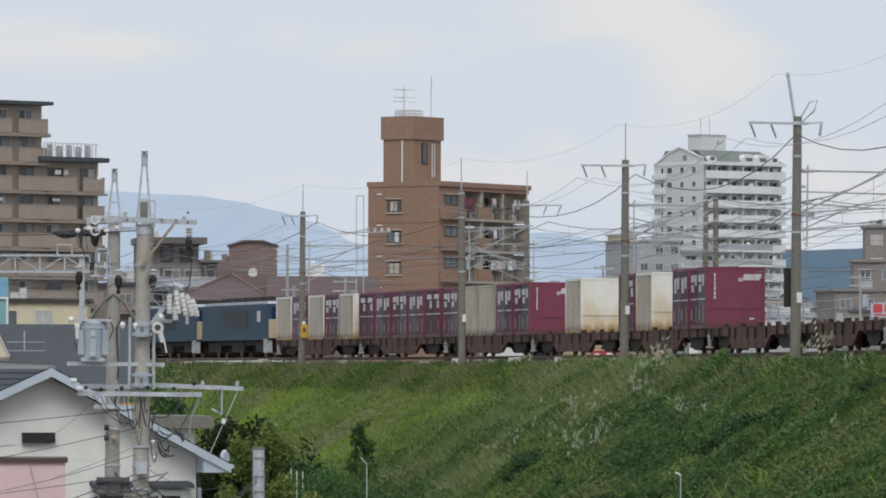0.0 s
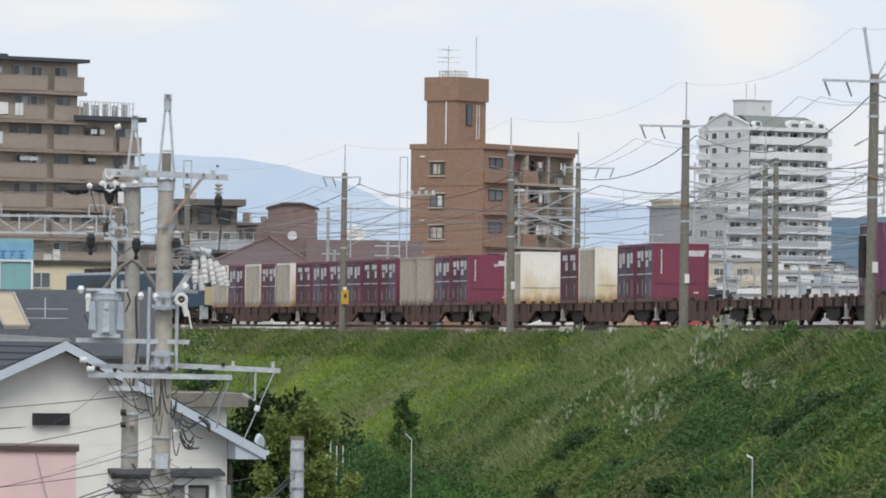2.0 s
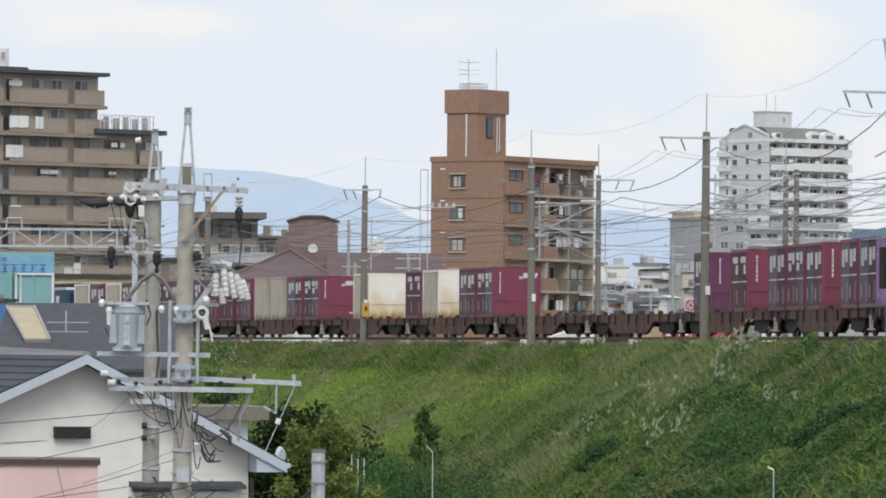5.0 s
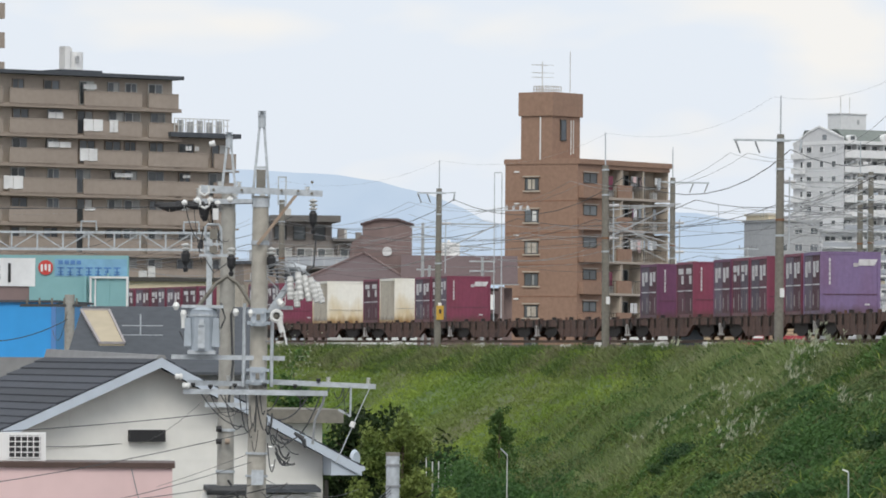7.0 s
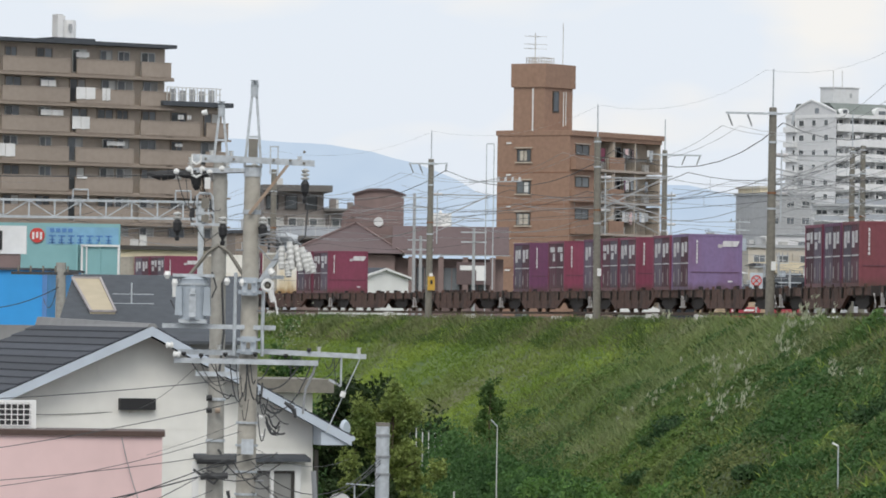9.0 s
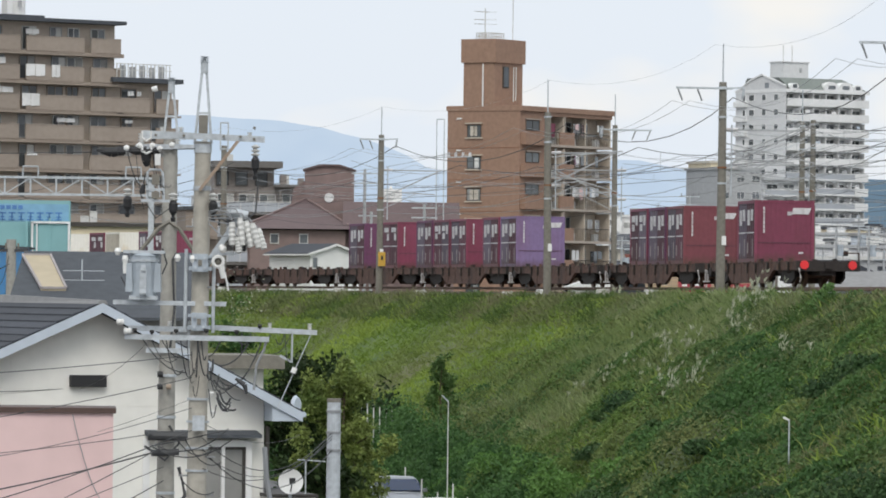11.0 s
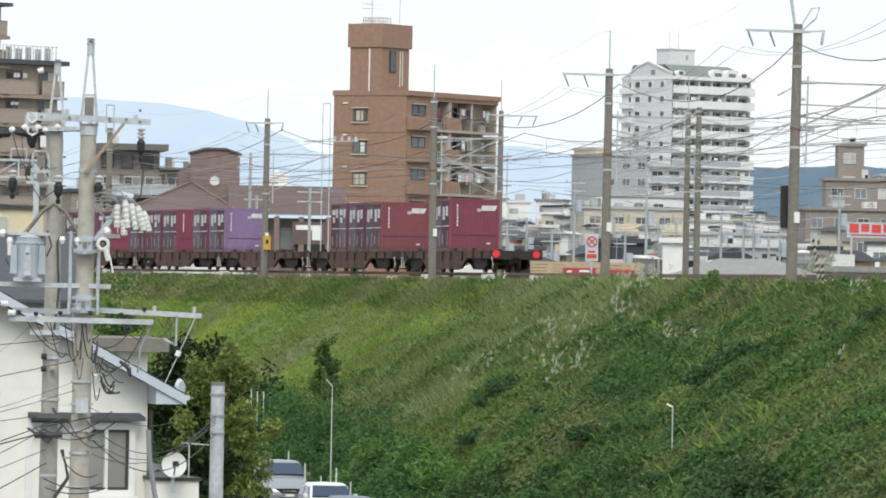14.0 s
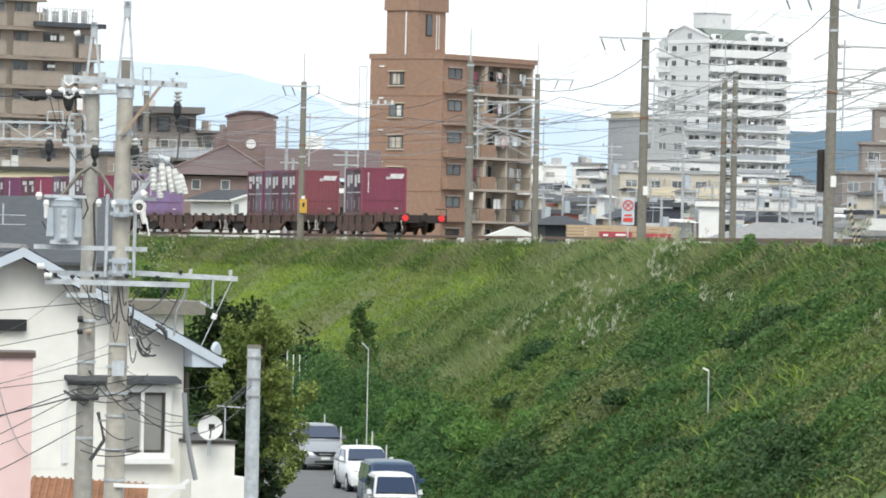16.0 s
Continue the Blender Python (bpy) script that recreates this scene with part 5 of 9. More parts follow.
town_block("apartment_building", 600, 735, 160, 820, "tower_grey", "long pale grey block with open walkways", -3, 10, 2.9, "flat", "grey_wall", True, True, "apartment building")
town_block("apartment_building", 735, 905, 118, 760, "white_wall", "low white block with open walkways", 2, 10, 2.9, "flat", "grey_wall", True, True, "apartment building")
tr = random.Random(11)
for b0, w, e, y, mt, rf in ((380, 40, 150, 900, "white_wall", "flat"), (428, 46, 118, 760, "white_wall", "gable"), (462, 60, 96, 640, "cream", "hip"),
                            (505, 66, 120, 820, "grey_wall", "flat"), (520, 80, 140, 930, "white_wall", "flat"), (400, 70, 62, 520, "grey_wall", "hip"),
                            (560, 90, 70, 560, "cream", "gable"), (620, 110, 120, 800, "beige_tile", "flat"), (655, 60, 75, 600, "lime", "flat"),
                            (690, 90, 92, 720, "white_wall", "hip"), (730, 120, 128, 850, "cream", "flat"), (800, 80, 70, 590, "white_wall", "gable"),
                            (850, 110, 110, 800, "grey_wall", "flat"), (885, 70, 80, 640, "white_wall", "hip"), (930, 130, 100, 760, "cream", "gable"),
                            (985, 80, 66, 560, "tan_wall", "hip"), (1060, 100, 84, 620, "white_wall", "flat"), (1110, 80, 120, 840, "grey_wall", "flat"),
                            (330, 60, 60, 560, "white_wall", "hip"), (470, 50, 150, 1000, "white_wall", "flat"), (600, 60, 150, 1020, "cream", "flat")):
    town_block("house", b0, b0 + w, e - (12 if rf != "flat" else 0), y, mt, {"white_wall": "white rendered town house", "cream": "cream rendered town house", "grey_wall": "grey concrete town building", "beige_tile": "beige tiled town building", "lime": "pale green town house", "tan_wall": "tan boarded town house"}[mt],
               tr.uniform(-12, 20), tr.uniform(7, 12), 2.8, rf, tr.choice(["dark_roof", "ceramic_roof", "slate"]), rf == "flat" and tr.random() < 0.6)
labels = {"white_wall": "white rendered town house", "cream": "cream rendered town house", "grey_wall": "grey concrete town building", "beige_tile": "beige tiled town building",
          "lime": "pale green town house", "tan_wall": "tan boarded town house"}
for i in range(46):
    y = tr.uniform(430, 1000)
    b0 = tr.uniform(375, 1120)
    w = tr.uniform(26, 70) * 600 / y
    e = 28 + (y - 430) / 570 * 95 + tr.uniform(-18, 26)
    mt = tr.choice(["white_wall", "white_wall", "grey_wall", "cream", "grey_wall", "tan_wall", "beige_tile"])
    rf = tr.choice(["hip", "gable", "flat", "flat"])
    town_block("house", b0, b0 + w, e, y, mt, labels[mt], tr.uniform(-20, 25), tr.uniform(6, 10), 2.7, rf, tr.choice(["dark_roof", "ceramic_roof", "slate", "grey_wall", "red_roof"]), rf == "flat" and tr.random() < 0.5)
town_block("apartment_building", 416, 461, 146, 905, "white_wall", "bright white block of flats in the town", 4, 12, 2.9, "flat", "white_wall", True, True, "apartment building")
town_block("apartment_building", 480, 512, 126, 890, "pale_tan", "pale sand-coloured block of flats", -6, 12, 2.9, "flat", "white_wall", False, True, "apartment building")
town_block("warehouse", 440, 484, 62, 470, "red_roof", "low warehouse clad in dark red sheet", 2, 8, 2.8, "flat", "dark_roof", False, False, "warehouse")
town_block("shop", 372, 392, 150, 940, "white_wall", "white shop building in the town", 0, 10, 2.9, "flat", "white_wall", False, True, "shop")
# nearer sheds and roofs just over the line
town_block("house", 735, 975, 22, 330, "grey_wall", "long low house with a grey tiled hip roof", 2, 4.5, 2.8, "hip", "ceramic_roof", False, False)
town_block("house", 980, 1160, 34, 345, "grey_wall", "low shed with a pale metal roof", 2, 10, 2.8, "flat", "ceramic_roof", False, False)
town_block("house", 332, 405, 22, 360, "white_wall", "small white gabled house", 0, 6, 2.8, "gable", "white_wall", False, False)
q = sight(-131, 0, 372)
wh = thing("house", facing((q.x, 372, 0), 37), "small white house with a dark slate gable roof", "house", "buildings of the town")
part("wall", Shape().prism([(0, 0), (4.0, 0), (4.0, 11.15), (2.0, 11.72), (0, 11.15)], 0, 4.6), MAT["white_wall"], wh)
for sx in (-1, 1):
    rf = part("roof", Shape().hexa([(2, -0.2, 11.75), (2 + sx * 2.3, -0.2, 11.1), (2 + sx * 2.3, 4.8, 11.1), (2, 4.8, 11.75), (2, -0.2, 11.87), (2 + sx * 2.3, -0.2, 11.2), (2 + sx * 2.3, 4.8, 11.2), (2, 4.8, 11.87)]), MAT["slate"], wh, "dark slate roof slope")
    part("bargeboard", Shape().bar((2, -0.23, 11.78), (2 + sx * 2.3, -0.23, 11.12), 0.06, 0.14), MAT["white_wall"], rf)
    part("gutter", Shape().bar((2 + sx * 2.33, -0.2, 11.1), (2 + sx * 2.33, 4.8, 11.1), 0.1), MAT["white_wall"], rf)
wn = part("window", Shape().box(0.15, 0.6, -0.03, 0.0, 10.2, 10.95), MAT["frame_pale"], wh)
part("pane", Shape().box(0.2, 0.55, -0.045, -0.03, 10.25, 10.9), MAT["pane_far"], wn)
town_block("warehouse", 767, 1011, 74, 520, "grey_wall", "long low warehouse with a pale metal roof", 0, 9, 2.8, "flat", "frame_pale", False, False, "warehouse")
town_block("warehouse", 762, 916, 95, 600, "tower_grey", "pale grey metal-sided warehouse in the town", 3, 9, 2.8, "flat", "grey_wall", False, False, "warehouse")
town_block("house", 607, 668, 78, 420, "slate", "dark-clad house with a flat roof", 5, 8, 2.8, "flat", "dark_roof", False, False)
town_block("house", 697, 733, 80, 400, "white_wall", "narrow white rendered house", -4, 7, 2.8, "flat", "white_wall", False, False)
hd = thing("hoarding", facing((sight(520, 0, 340).x, 340, 0), 0), "red painted hoarding behind the line", "hoarding")
part("panel", Shape().box(0, 2.0, -0.1, 0, 0, 9.5), MAT["hoarding_red"], hd)
part("panel", Shape().box(2.75, 4.4, -0.1, 0, 0, 9.42), MAT["hoarding_red"], hd)
for x0, x1, z in ((0.25, 0.55, 9.22), (0.8, 1.9, 9.0), (1.0, 1.6, 9.25), (0.2, 0.7, 8.98), (3.0, 4.1, 9.05)):
    part("caption_bar", Shape().box(x0, x1, -0.14, -0.1, z, z + 0.12), MAT["sign_white"], hd)
town_block("shed", 425, 494, 42, 352, "slate", "dark blue-grey shed behind the line", 6, 5, 2.8, "hip", "slate", False, False, "shed")
lumber = thing("timber_stack", facing((sight(463, 0, 343).x, 343, 0), 0), "stack of pale sawn timber behind the line", "timber stack")
for i in range(5):
    part("plank", Shape().box(0.03 * (i % 2), 6.9 - 0.05 * (i % 3), 0, 1.2, 8.9 + 0.2 * i, 9.07 + 0.2 * i), MAT["tan_wall"], lumber)
part("trestle", Shape().box(0.3, 5.8, 0.1, 1.1, 0, 8.9), MAT["frame_dark"], lumber)
cl = random.Random(55)
for i in range(64):
    y = cl.uniform(400, 720)
    b0 = cl.uniform(385, 1010)
    e = 34 + (y - 400) / 320 * 62 + cl.uniform(-14, 22)
    mt = cl.choice(["white_wall", "grey_wall", "grey_wall", "tower_grey", "slate", "fascia", "pale_tan", "taupe"])
    town_block("outbuilding", b0, b0 + cl.uniform(9, 30), e, y, mt, {"white_wall": "small white outbuilding in the town", "grey_wall": "small grey concrete outbuilding in the town", "tower_grey": "pale grey outbuilding in the town", "slate": "dark slate-clad outbuilding in the town", "fascia": "pale blue metal outbuilding in the town", "pale_tan": "pale tan outbuilding in the town", "taupe": "grey-brown outbuilding in the town"}[mt],
               cl.uniform(-25, 25), cl.uniform(3, 6), 2.7, cl.choice(["flat", "flat", "gable", "hip"]), cl.choice(["dark_roof", "ceramic_roof", "slate", "frame_pale", "white_wall"]), False, cl.random() < 0.3, "outbuilding")
ns = thing("road_sign", facing((sight(571, 0, 300).x, 300, 0), 0), "round no-entry style sign board on a post", "sign")
part("post", Shape().rod((0, 0.1, 0), (0, 0.1, 11.2), 0.05), MAT["galvanised"], ns)
part("board", Shape().box(-0.34, 0.34, 0.0, 0.04, 9.75, 11.2), MAT["fascia"], ns)
part("caption_bar", Shape().box(-0.26, 0.26, -0.02, 0.0, 9.9, 10.12).box(-0.2, 0.2, -0.02, 0.0, 10.2, 10.3), MAT["sign_red"], ns)
ring = Shape()
for i in range(20):
    a0, a1 = 6.2832 * i / 20, 6.2832 * (i + 1) / 20
    ring.bar((0.26 * math.cos(a0), -0.02, 10.78 + 0.26 * math.sin(a0)), (0.26 * math.cos(a1), -0.02, 10.78 + 0.26 * math.sin(a1)), 0.03, 0.06)
ring.bar((-0.17, -0.02, 10.95), (0.17, -0.02, 10.61), 0.03, 0.05).bar((-0.17, -0.02, 10.61), (0.17, -0.02, 10.95), 0.03, 0.05)
part("symbol", ring, MAT["sign_red"], ns)
bb = thing("billboard", facing((sight(1024, 0, 480).x, 480, 0), 0), "red and white advertising board on a frame", "billboard")
part("board", Shape().box(0, 4.4, 0, 0.2, 13.0, 14.3), MAT["fascia"], bb)
part("lettering", Shape().box(0.2, 1.0, -0.03, 0, 13.4, 14.15).box(1.2, 1.9, -0.03, 0, 13.5, 14.15).box(2.1, 2.9, -0.03, 0, 13.4, 14.1).box(3.1, 4.2, -0.03, 0, 13.45, 14.15).box(0.3, 4.2, -0.03, 0, 13.15, 13.28), MAT["sign_red"], bb)
part("leg", Shape().bar((0.4, 0.1, 0), (0.4, 0.1, 13.1), 0.15).bar((4.0, 0.1, 0), (4.0, 0.1, 13.1), 0.15), MAT["galvanised"], bb)

# the purple hall with its round window
hall = thing("hall", facing((sight(-219, 0, 415).x, 415, 0), 0), "purple-brown hall with a hipped roof and a round emblem", "hall")
part("wall", Shape().box(-1, 14.2, 1.0, 14, 0, 13.0), MAT["purple_wall"], hall)
part("roof", Shape().add([(-1.6, -0.4, 13.3), (6.9, -0.4, 13.3), (6.9, 14, 13.3), (-1.6, 14, 13.3), (3.2, 7, 15.6)], [(0, 1, 4), (1, 2, 4), (2, 3, 4), (3, 0, 4), (3, 2, 1, 0)]), MAT["purple_roof"], hall, "hipped purple-brown roof")
part("hip_cap", Shape().bar((-1.6, -0.45, 13.36), (3.2, 6.9, 15.66), 0.12).bar((6.9, -0.45, 13.36), (3.2, 6.9, 15.66), 0.12), MAT["purple_wall"], hall)
part("long_roof", Shape().hexa([(6.0, 0.0, 13.3), (14.6, 0.0, 13.3), (14.6, 8, 13.3), (6.0, 8, 13.3), (6.0, 3.0, 15.4), (14.6, 3.0, 15.4), (14.6, 8, 15.4), (6.0, 8, 15.4)]), MAT["purple_roof"], hall)
part("eave", Shape().box(6.6, 14.7, -0.16, 0.0, 13.21, 13.28), MAT["grey_wall"], hall, "thin pale eave")
part("front_wall", Shape().box(-0.8, 6.2, 0.2, 1.0, 0, 13.2), MAT["purple_wall"], hall)
for x in (1.0, 3.15):
    w = part("window", Shape().box(x - 0.33, x + 0.33, 0.12, 0.2, 12.2, 12.95), MAT["frame_pale"], hall)
    part("pane", Shape().box(x - 0.27, x + 0.27, 0.1, 0.125, 12.27, 12.88), MAT["pane_far"], w)
for x in (7.2, 9.4, 11.2, 13.2):
    part("column", Shape().box(x, x + 0.4, 0.0, 0.4, 0, 13.1), MAT["purple_wall"], hall)
for x in (8.4, 10.4, 12.3):
    w = part("window", Shape().box(x - 0.65, x + 0.65, 0.9, 1.0, 10.6, 12.4), MAT["purple_roof"], hall)
    part("pane", Shape().box(x - 0.58, x + 0.58, 0.86, 0.91, 10.7, 12.3), MAT["pane_far"], w)
    part("mullion", Shape().box(x - 0.03, x + 0.03, 0.84, 0.88, 10.7, 12.3), MAT["purple_wall"], w)
tw = Shape()
tw.prism([(3.05, 12), (6.75, 12), (6.75, 17.8), (5.6, 18.1), (4.2, 18.1), (3.05, 17.8)], 8.0, 12)
part("turret", tw, MAT["purple_wall"], hall)
part("turret_roof", Shape().prism([(2.9, 17.75), (4.15, 18.1), (5.65, 18.1), (6.9, 17.75), (6.9, 17.85), (5.7, 18.25), (4.1, 18.25), (2.9, 17.85)], 7.8, 12.1), MAT["purple_roof"], hall)
part("turret_wing", Shape().prism([(1.6, 12), (3.3, 12), (3.3, 17.2), (2.2, 16.4)], 8.8, 12), MAT["purple_wall"], hall)
part("round_emblem", Shape().rod((4.9, 7.9, 15.75), (4.9, 8.0, 15.75), 0.36, 0.36, 20), MAT["sign_white"], hall, "white round emblem on the turret")
part("notice", Shape().box(11.0, 12.9, -0.06, 0.0, 12.15, 12.5).box(12.2, 12.9, -0.06, 0.0, 11.4, 12.15), MAT["sign_white"], hall, "white notice boards under the eave")
part("shade_blind", Shape().box(10.75, 13.3, -0.02, 0.05, 11.1, 12.75), MAT["purple_roof"], hall, "brown blind between the columns")
# cream and dark low buildings beyond the far curve
town_block("house", -700, -400, 118, 455, "cream", "long cream shop building with dark windows", 0, 8, 2.6, "flat", "frame_dark", False, True, "shop")
shop = thing("shop_sign", facing((sight(-6, 0, 560).x, 560, 0), 0), "bright white square sign on a tall post", "sign")
part("post", Shape().rod((1.1, 0.2, 0), (1.1, 0.2, 17.9), 0.15), MAT["galvanised"], shop)
part("panel", Shape().box(0.15, 2.0, 0, 0.3, 17.7, 19.05), MAT["sign_bright"], shop)
part("globe", Shape().rod((0.9, 0.1, 19.05), (0.9, 0.1, 19.35), 0.2, 0.12, 12), MAT["sign_bright"], shop)

# ---- hills far off ----
def ridge(name, points, y, thick, material, label, rough, seed):
    """A line of hills: its outline runs through a few summits, with smaller spurs on it."""
    sh, n = Shape(), 160
    xs = [p[0] for p in points]
    for i in range(n + 1):
        b = xs[0] + (xs[-1] - xs[0]) * i / n
        e = float(np.interp(b, xs, [p[1] for p in points])) + rough * noise.fractal((b * 0.02, seed, 0), 1.0, 2.0, 4)
        p = sight(b, e, y)
        sh.v += [(p.x, p.y - thick, 0), (p.x, p.y, p.z), (p.x, p.y + thick, 0)]
    for i in range(n):
        a = 3 * i
        sh.f += [(a, a + 3, a + 4, a + 1), (a + 1, a + 4, a + 5, a + 2)]
    return solid(name, sh, MAT[material], label, "hills", kind="structure")


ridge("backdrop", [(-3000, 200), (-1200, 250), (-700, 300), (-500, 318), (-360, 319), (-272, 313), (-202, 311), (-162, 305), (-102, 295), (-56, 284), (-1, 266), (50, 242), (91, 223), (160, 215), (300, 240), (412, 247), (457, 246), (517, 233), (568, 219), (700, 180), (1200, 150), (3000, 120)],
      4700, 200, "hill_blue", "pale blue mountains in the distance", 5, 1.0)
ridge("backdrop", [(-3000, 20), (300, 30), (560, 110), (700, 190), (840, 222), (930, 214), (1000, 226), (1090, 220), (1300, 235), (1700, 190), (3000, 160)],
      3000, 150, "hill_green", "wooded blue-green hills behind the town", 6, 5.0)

# ---- the cream house in front, with its neighbours ----
hp = sight(-498, -24, 100)
house = thing("house", facing((hp.x, hp.y, 0), 20), "cream sided gabled house with a dark slate roof", "house")
HALF, EAVE, RIDGE = 3.19, 6.35, 8.24
slope, slope_left, left = (RIDGE - EAVE) / 3.70, 0.442, 4.0
wall_top, left_top = RIDGE - slope * HALF - 0.12, RIDGE - slope_left * left - 0.12
part("wall", Shape().prism([(-left, 0), (HALF, 0), (HALF, wall_top), (0, RIDGE - 0.14), (-left, left_top)], 0.45, 7.0), MAT["siding"], house)
for i in range(15):
    z = 3.4 + 0.3 * i
    a = left if z + 0.27 < left_top else max(0.0, (RIDGE - 0.3 - z - 0.26) / slope_left)
    b = HALF if z + 0.27 < wall_top else max(0.0, (RIDGE - 0.3 - z - 0.26) / slope)
    if b > 0.2:
        part("board", Shape().box(-a, b, 0.44, 0.45, z, z + 0.294), MAT["siding"], house)
for i in range(9):
    part("board", Shape().box(HALF, HALF + 0.01, 0.45, 7.0, 3.4 + 0.3 * i, 3.694 + 0.3 * i), MAT["siding"], house)
for sgn, run, fall, body in ((-1, 4.5, slope_left, left), (1, 3.70, slope, HALF)):
    eave = RIDGE - fall * run
    roof = part("roof", Shape().hexa([(0, 0, RIDGE - 0.1), (sgn * run, 0, eave - 0.1), (sgn * run, 7.1, eave - 0.1), (0, 7.1, RIDGE - 0.1),
                                      (0, 0, RIDGE), (sgn * run, 0, eave), (sgn * run, 7.1, eave), (0, 7.1, RIDGE)]), MAT["slate"], house, "dark grey slate roof slope")
    rows, tip = 17, run + 0.06
    for i in range(rows):
        d0, d1 = tip * (i / rows), tip * ((i + 1) / rows) + 0.03
        z0, z1 = RIDGE - fall * d0, RIDGE - fall * d1
        part("course", Shape().hexa([(sgn * d0, -0.03, z0), (sgn * d1, -0.03, z1), (sgn * d1, 7.12, z1), (sgn * d0, 7.12, z0),
                                     (sgn * d0, -0.03, z0 + 0.008), (sgn * d1, -0.03, z1 + 0.035), (sgn * d1, 7.12, z1 + 0.035), (sgn * d0, 7.12, z0 + 0.008)]), MAT["slate"], roof)
    part("bargeboard", Shape().hexa([(0, -0.06, RIDGE - 0.18), (sgn * tip, -0.06, eave - 0.21), (sgn * tip, -0.02, eave - 0.21), (0, -0.02, RIDGE - 0.18),
                                     (0, -0.06, RIDGE - 0.01), (sgn * tip, -0.06, eave - 0.04), (sgn * tip, -0.02, eave - 0.04), (0, -0.02, RIDGE - 0.01)]), MAT["fascia"], house, "pale blue-grey bargeboard")
    part("eave_return", Shape().prism([(sgn * (body + 0.01), eave - 0.2), (sgn * (run + 0.05), eave - 0.2), (sgn * (run + 0.05), eave - 0.05), (sgn * (body + 0.01), eave + 0.18)][::sgn], -0.01, 0.45), MAT["fascia"], house)
    part("gutter", Shape().rod((sgn * (run + 0.08), -0.05, eave - 0.08), (sgn * (run + 0.08), 7.1, eave - 0.08), 0.05), MAT["fascia"], house)
part("ridge_cap", Shape().hexa([(-0.1, -0.05, RIDGE - 0.03), (0.1, -0.05, RIDGE - 0.03), (0.1, 7.15, RIDGE - 0.03), (-0.1, 7.15, RIDGE - 0.03), (-0.05, -0.05, RIDGE + 0.04), (0.05, -0.05, RIDGE + 0.04), (0.05, 7.15, RIDGE + 0.13), (-0.05, 7.15, RIDGE + 0.13)]), MAT["ceramic_roof"], house, "pale grey ridge capping")
part("downpipe", Shape().rod((HALF + 0.06, 0.4, 0), (HALF + 0.06, 0.4, EAVE - 0.3), 0.04), MAT["frame_dark"], house)
part("vent_hood", Shape().box(-0.46, 0.2, 0.32, 0.44, 6.74, 6.95), MAT["ink"], house, "black louvred gable vent")
bw = part("window", Shape().plate([1.86, 1.97, 2.36, 2.42, 2.82, 2.93], [4.5, 4.6, 5.68, 5.8], {(1, 1), (3, 1)}, 0.3, 0.44), MAT["sign_white"], house, "white framed window")
part("pane", Shape().box(1.97, 2.82, 0.37, 0.4, 4.6, 5.68), MAT["pane_pale"], bw, "curtained window pane")
part("sash", Shape().plate([1.97, 2.02, 2.77, 2.82], [4.6, 4.65, 5.63, 5.68], {(1, 1)}, 0.34, 0.38), MAT["frame_dark"], bw)
part("sill", Shape().box(1.8, 2.98, 0.24, 0.45, 4.4, 4.5), MAT["sign_white"], bw)
part("canopy", Shape().hexa([(0.95, 0.1, 5.84), (3.05, 0.1, 5.84), (3.05, 0.45, 5.9), (0.95, 0.45, 5.9), (0.95, 0.1, 5.9), (3.05, 0.1, 5.9), (3.05, 0.45, 5.98), (0.95, 0.45, 5.98)]), MAT["dark_roof"], bw, "thin dark canopy over the window")
part("corner_trim", Shape().box(0.92, 1.04, 0.4, 0.45, 4.4, 5.84), MAT["sign_white"], house)

an = sight(-192, 0, 100.6)
annex = thing("annex", facing((an.x, an.y, 0), 14), "low cream boxed annex of the house", "annex")
part("wall", Shape().box(0, 0.78, 0, 3, 0, 4.8).box(0.78, 1.05, 0, 3, 0, 4.2), MAT["siding"], annex)
part("cap", Shape().box(-0.04, 0.82, -0.04, 3.04, 4.8, 4.86), MAT["frame_dark"], annex)
dp = sight(-161, -329, 100.3)
dish = thing("satellite_dish", facing(dp, 8), "white round satellite dish on the annex", "satellite dish")
bowl = Shape()
for i in range(5):
    r0, r1 = 0.225 * i / 5, 0.225 * (i + 1) / 5
    n = 22
    for j in range(n):
        a0, a1 = 6.2832 * j / n, 6.2832 * (j + 1) / n
        f = lambda r, a: (r * math.cos(a), -1.1 * r * r + 0.06, r * math.sin(a))
        bowl.add([f(r0, a0), f(r1, a0), f(r1, a1), f(r0, a1)], [(0, 1, 2, 3)])
part("bowl", bowl, MAT["sign_white"], dish)
part("feed_arm", Shape().bar((0, 0.05, -0.2), (0.0, -0.22, 0.02), 0.02).box(-0.05, 0.05, -0.26, -0.18, -0.03, 0.07), MAT["ink"], dish)
part("mount", Shape().rod((0, 0.1, -0.03), (0, 0.1, -0.5), 0.03).bar((0, 0.06, 0), (0, 0.12, 0), 0.08), MAT["galvanised"], dish)

d2 = sight(-150, -193, 103)
round2 = thing("satellite_dish", facing(d2, 60), "small pale dish under the eave", "satellite dish")
part("bowl", Shape().rod((0, 0, 0), (0, 0.05, 0), 0.13, 0.17, 18), MAT["fascia"], round2)
part("mount", Shape().bar((0, 0.05, 0), (-0.3, 0.4, -0.1), 0.03), MAT["galvanised"], round2)
tv = sight(-135, -290, 101.0)
tvm = thing("aerial", facing(tv, 0), "small television aerial on the annex", "aerial")
part("mast", Shape().rod((0, 0, -0.7), (0, 0, 0), 0.014), MAT["galvanised"], tvm)
part("boom", Shape().bar((-0.15, 0, 0), (0.35, 0, -0.03), 0.02), MAT["galvanised"], tvm)
sb = sight(-300, 0, 118)
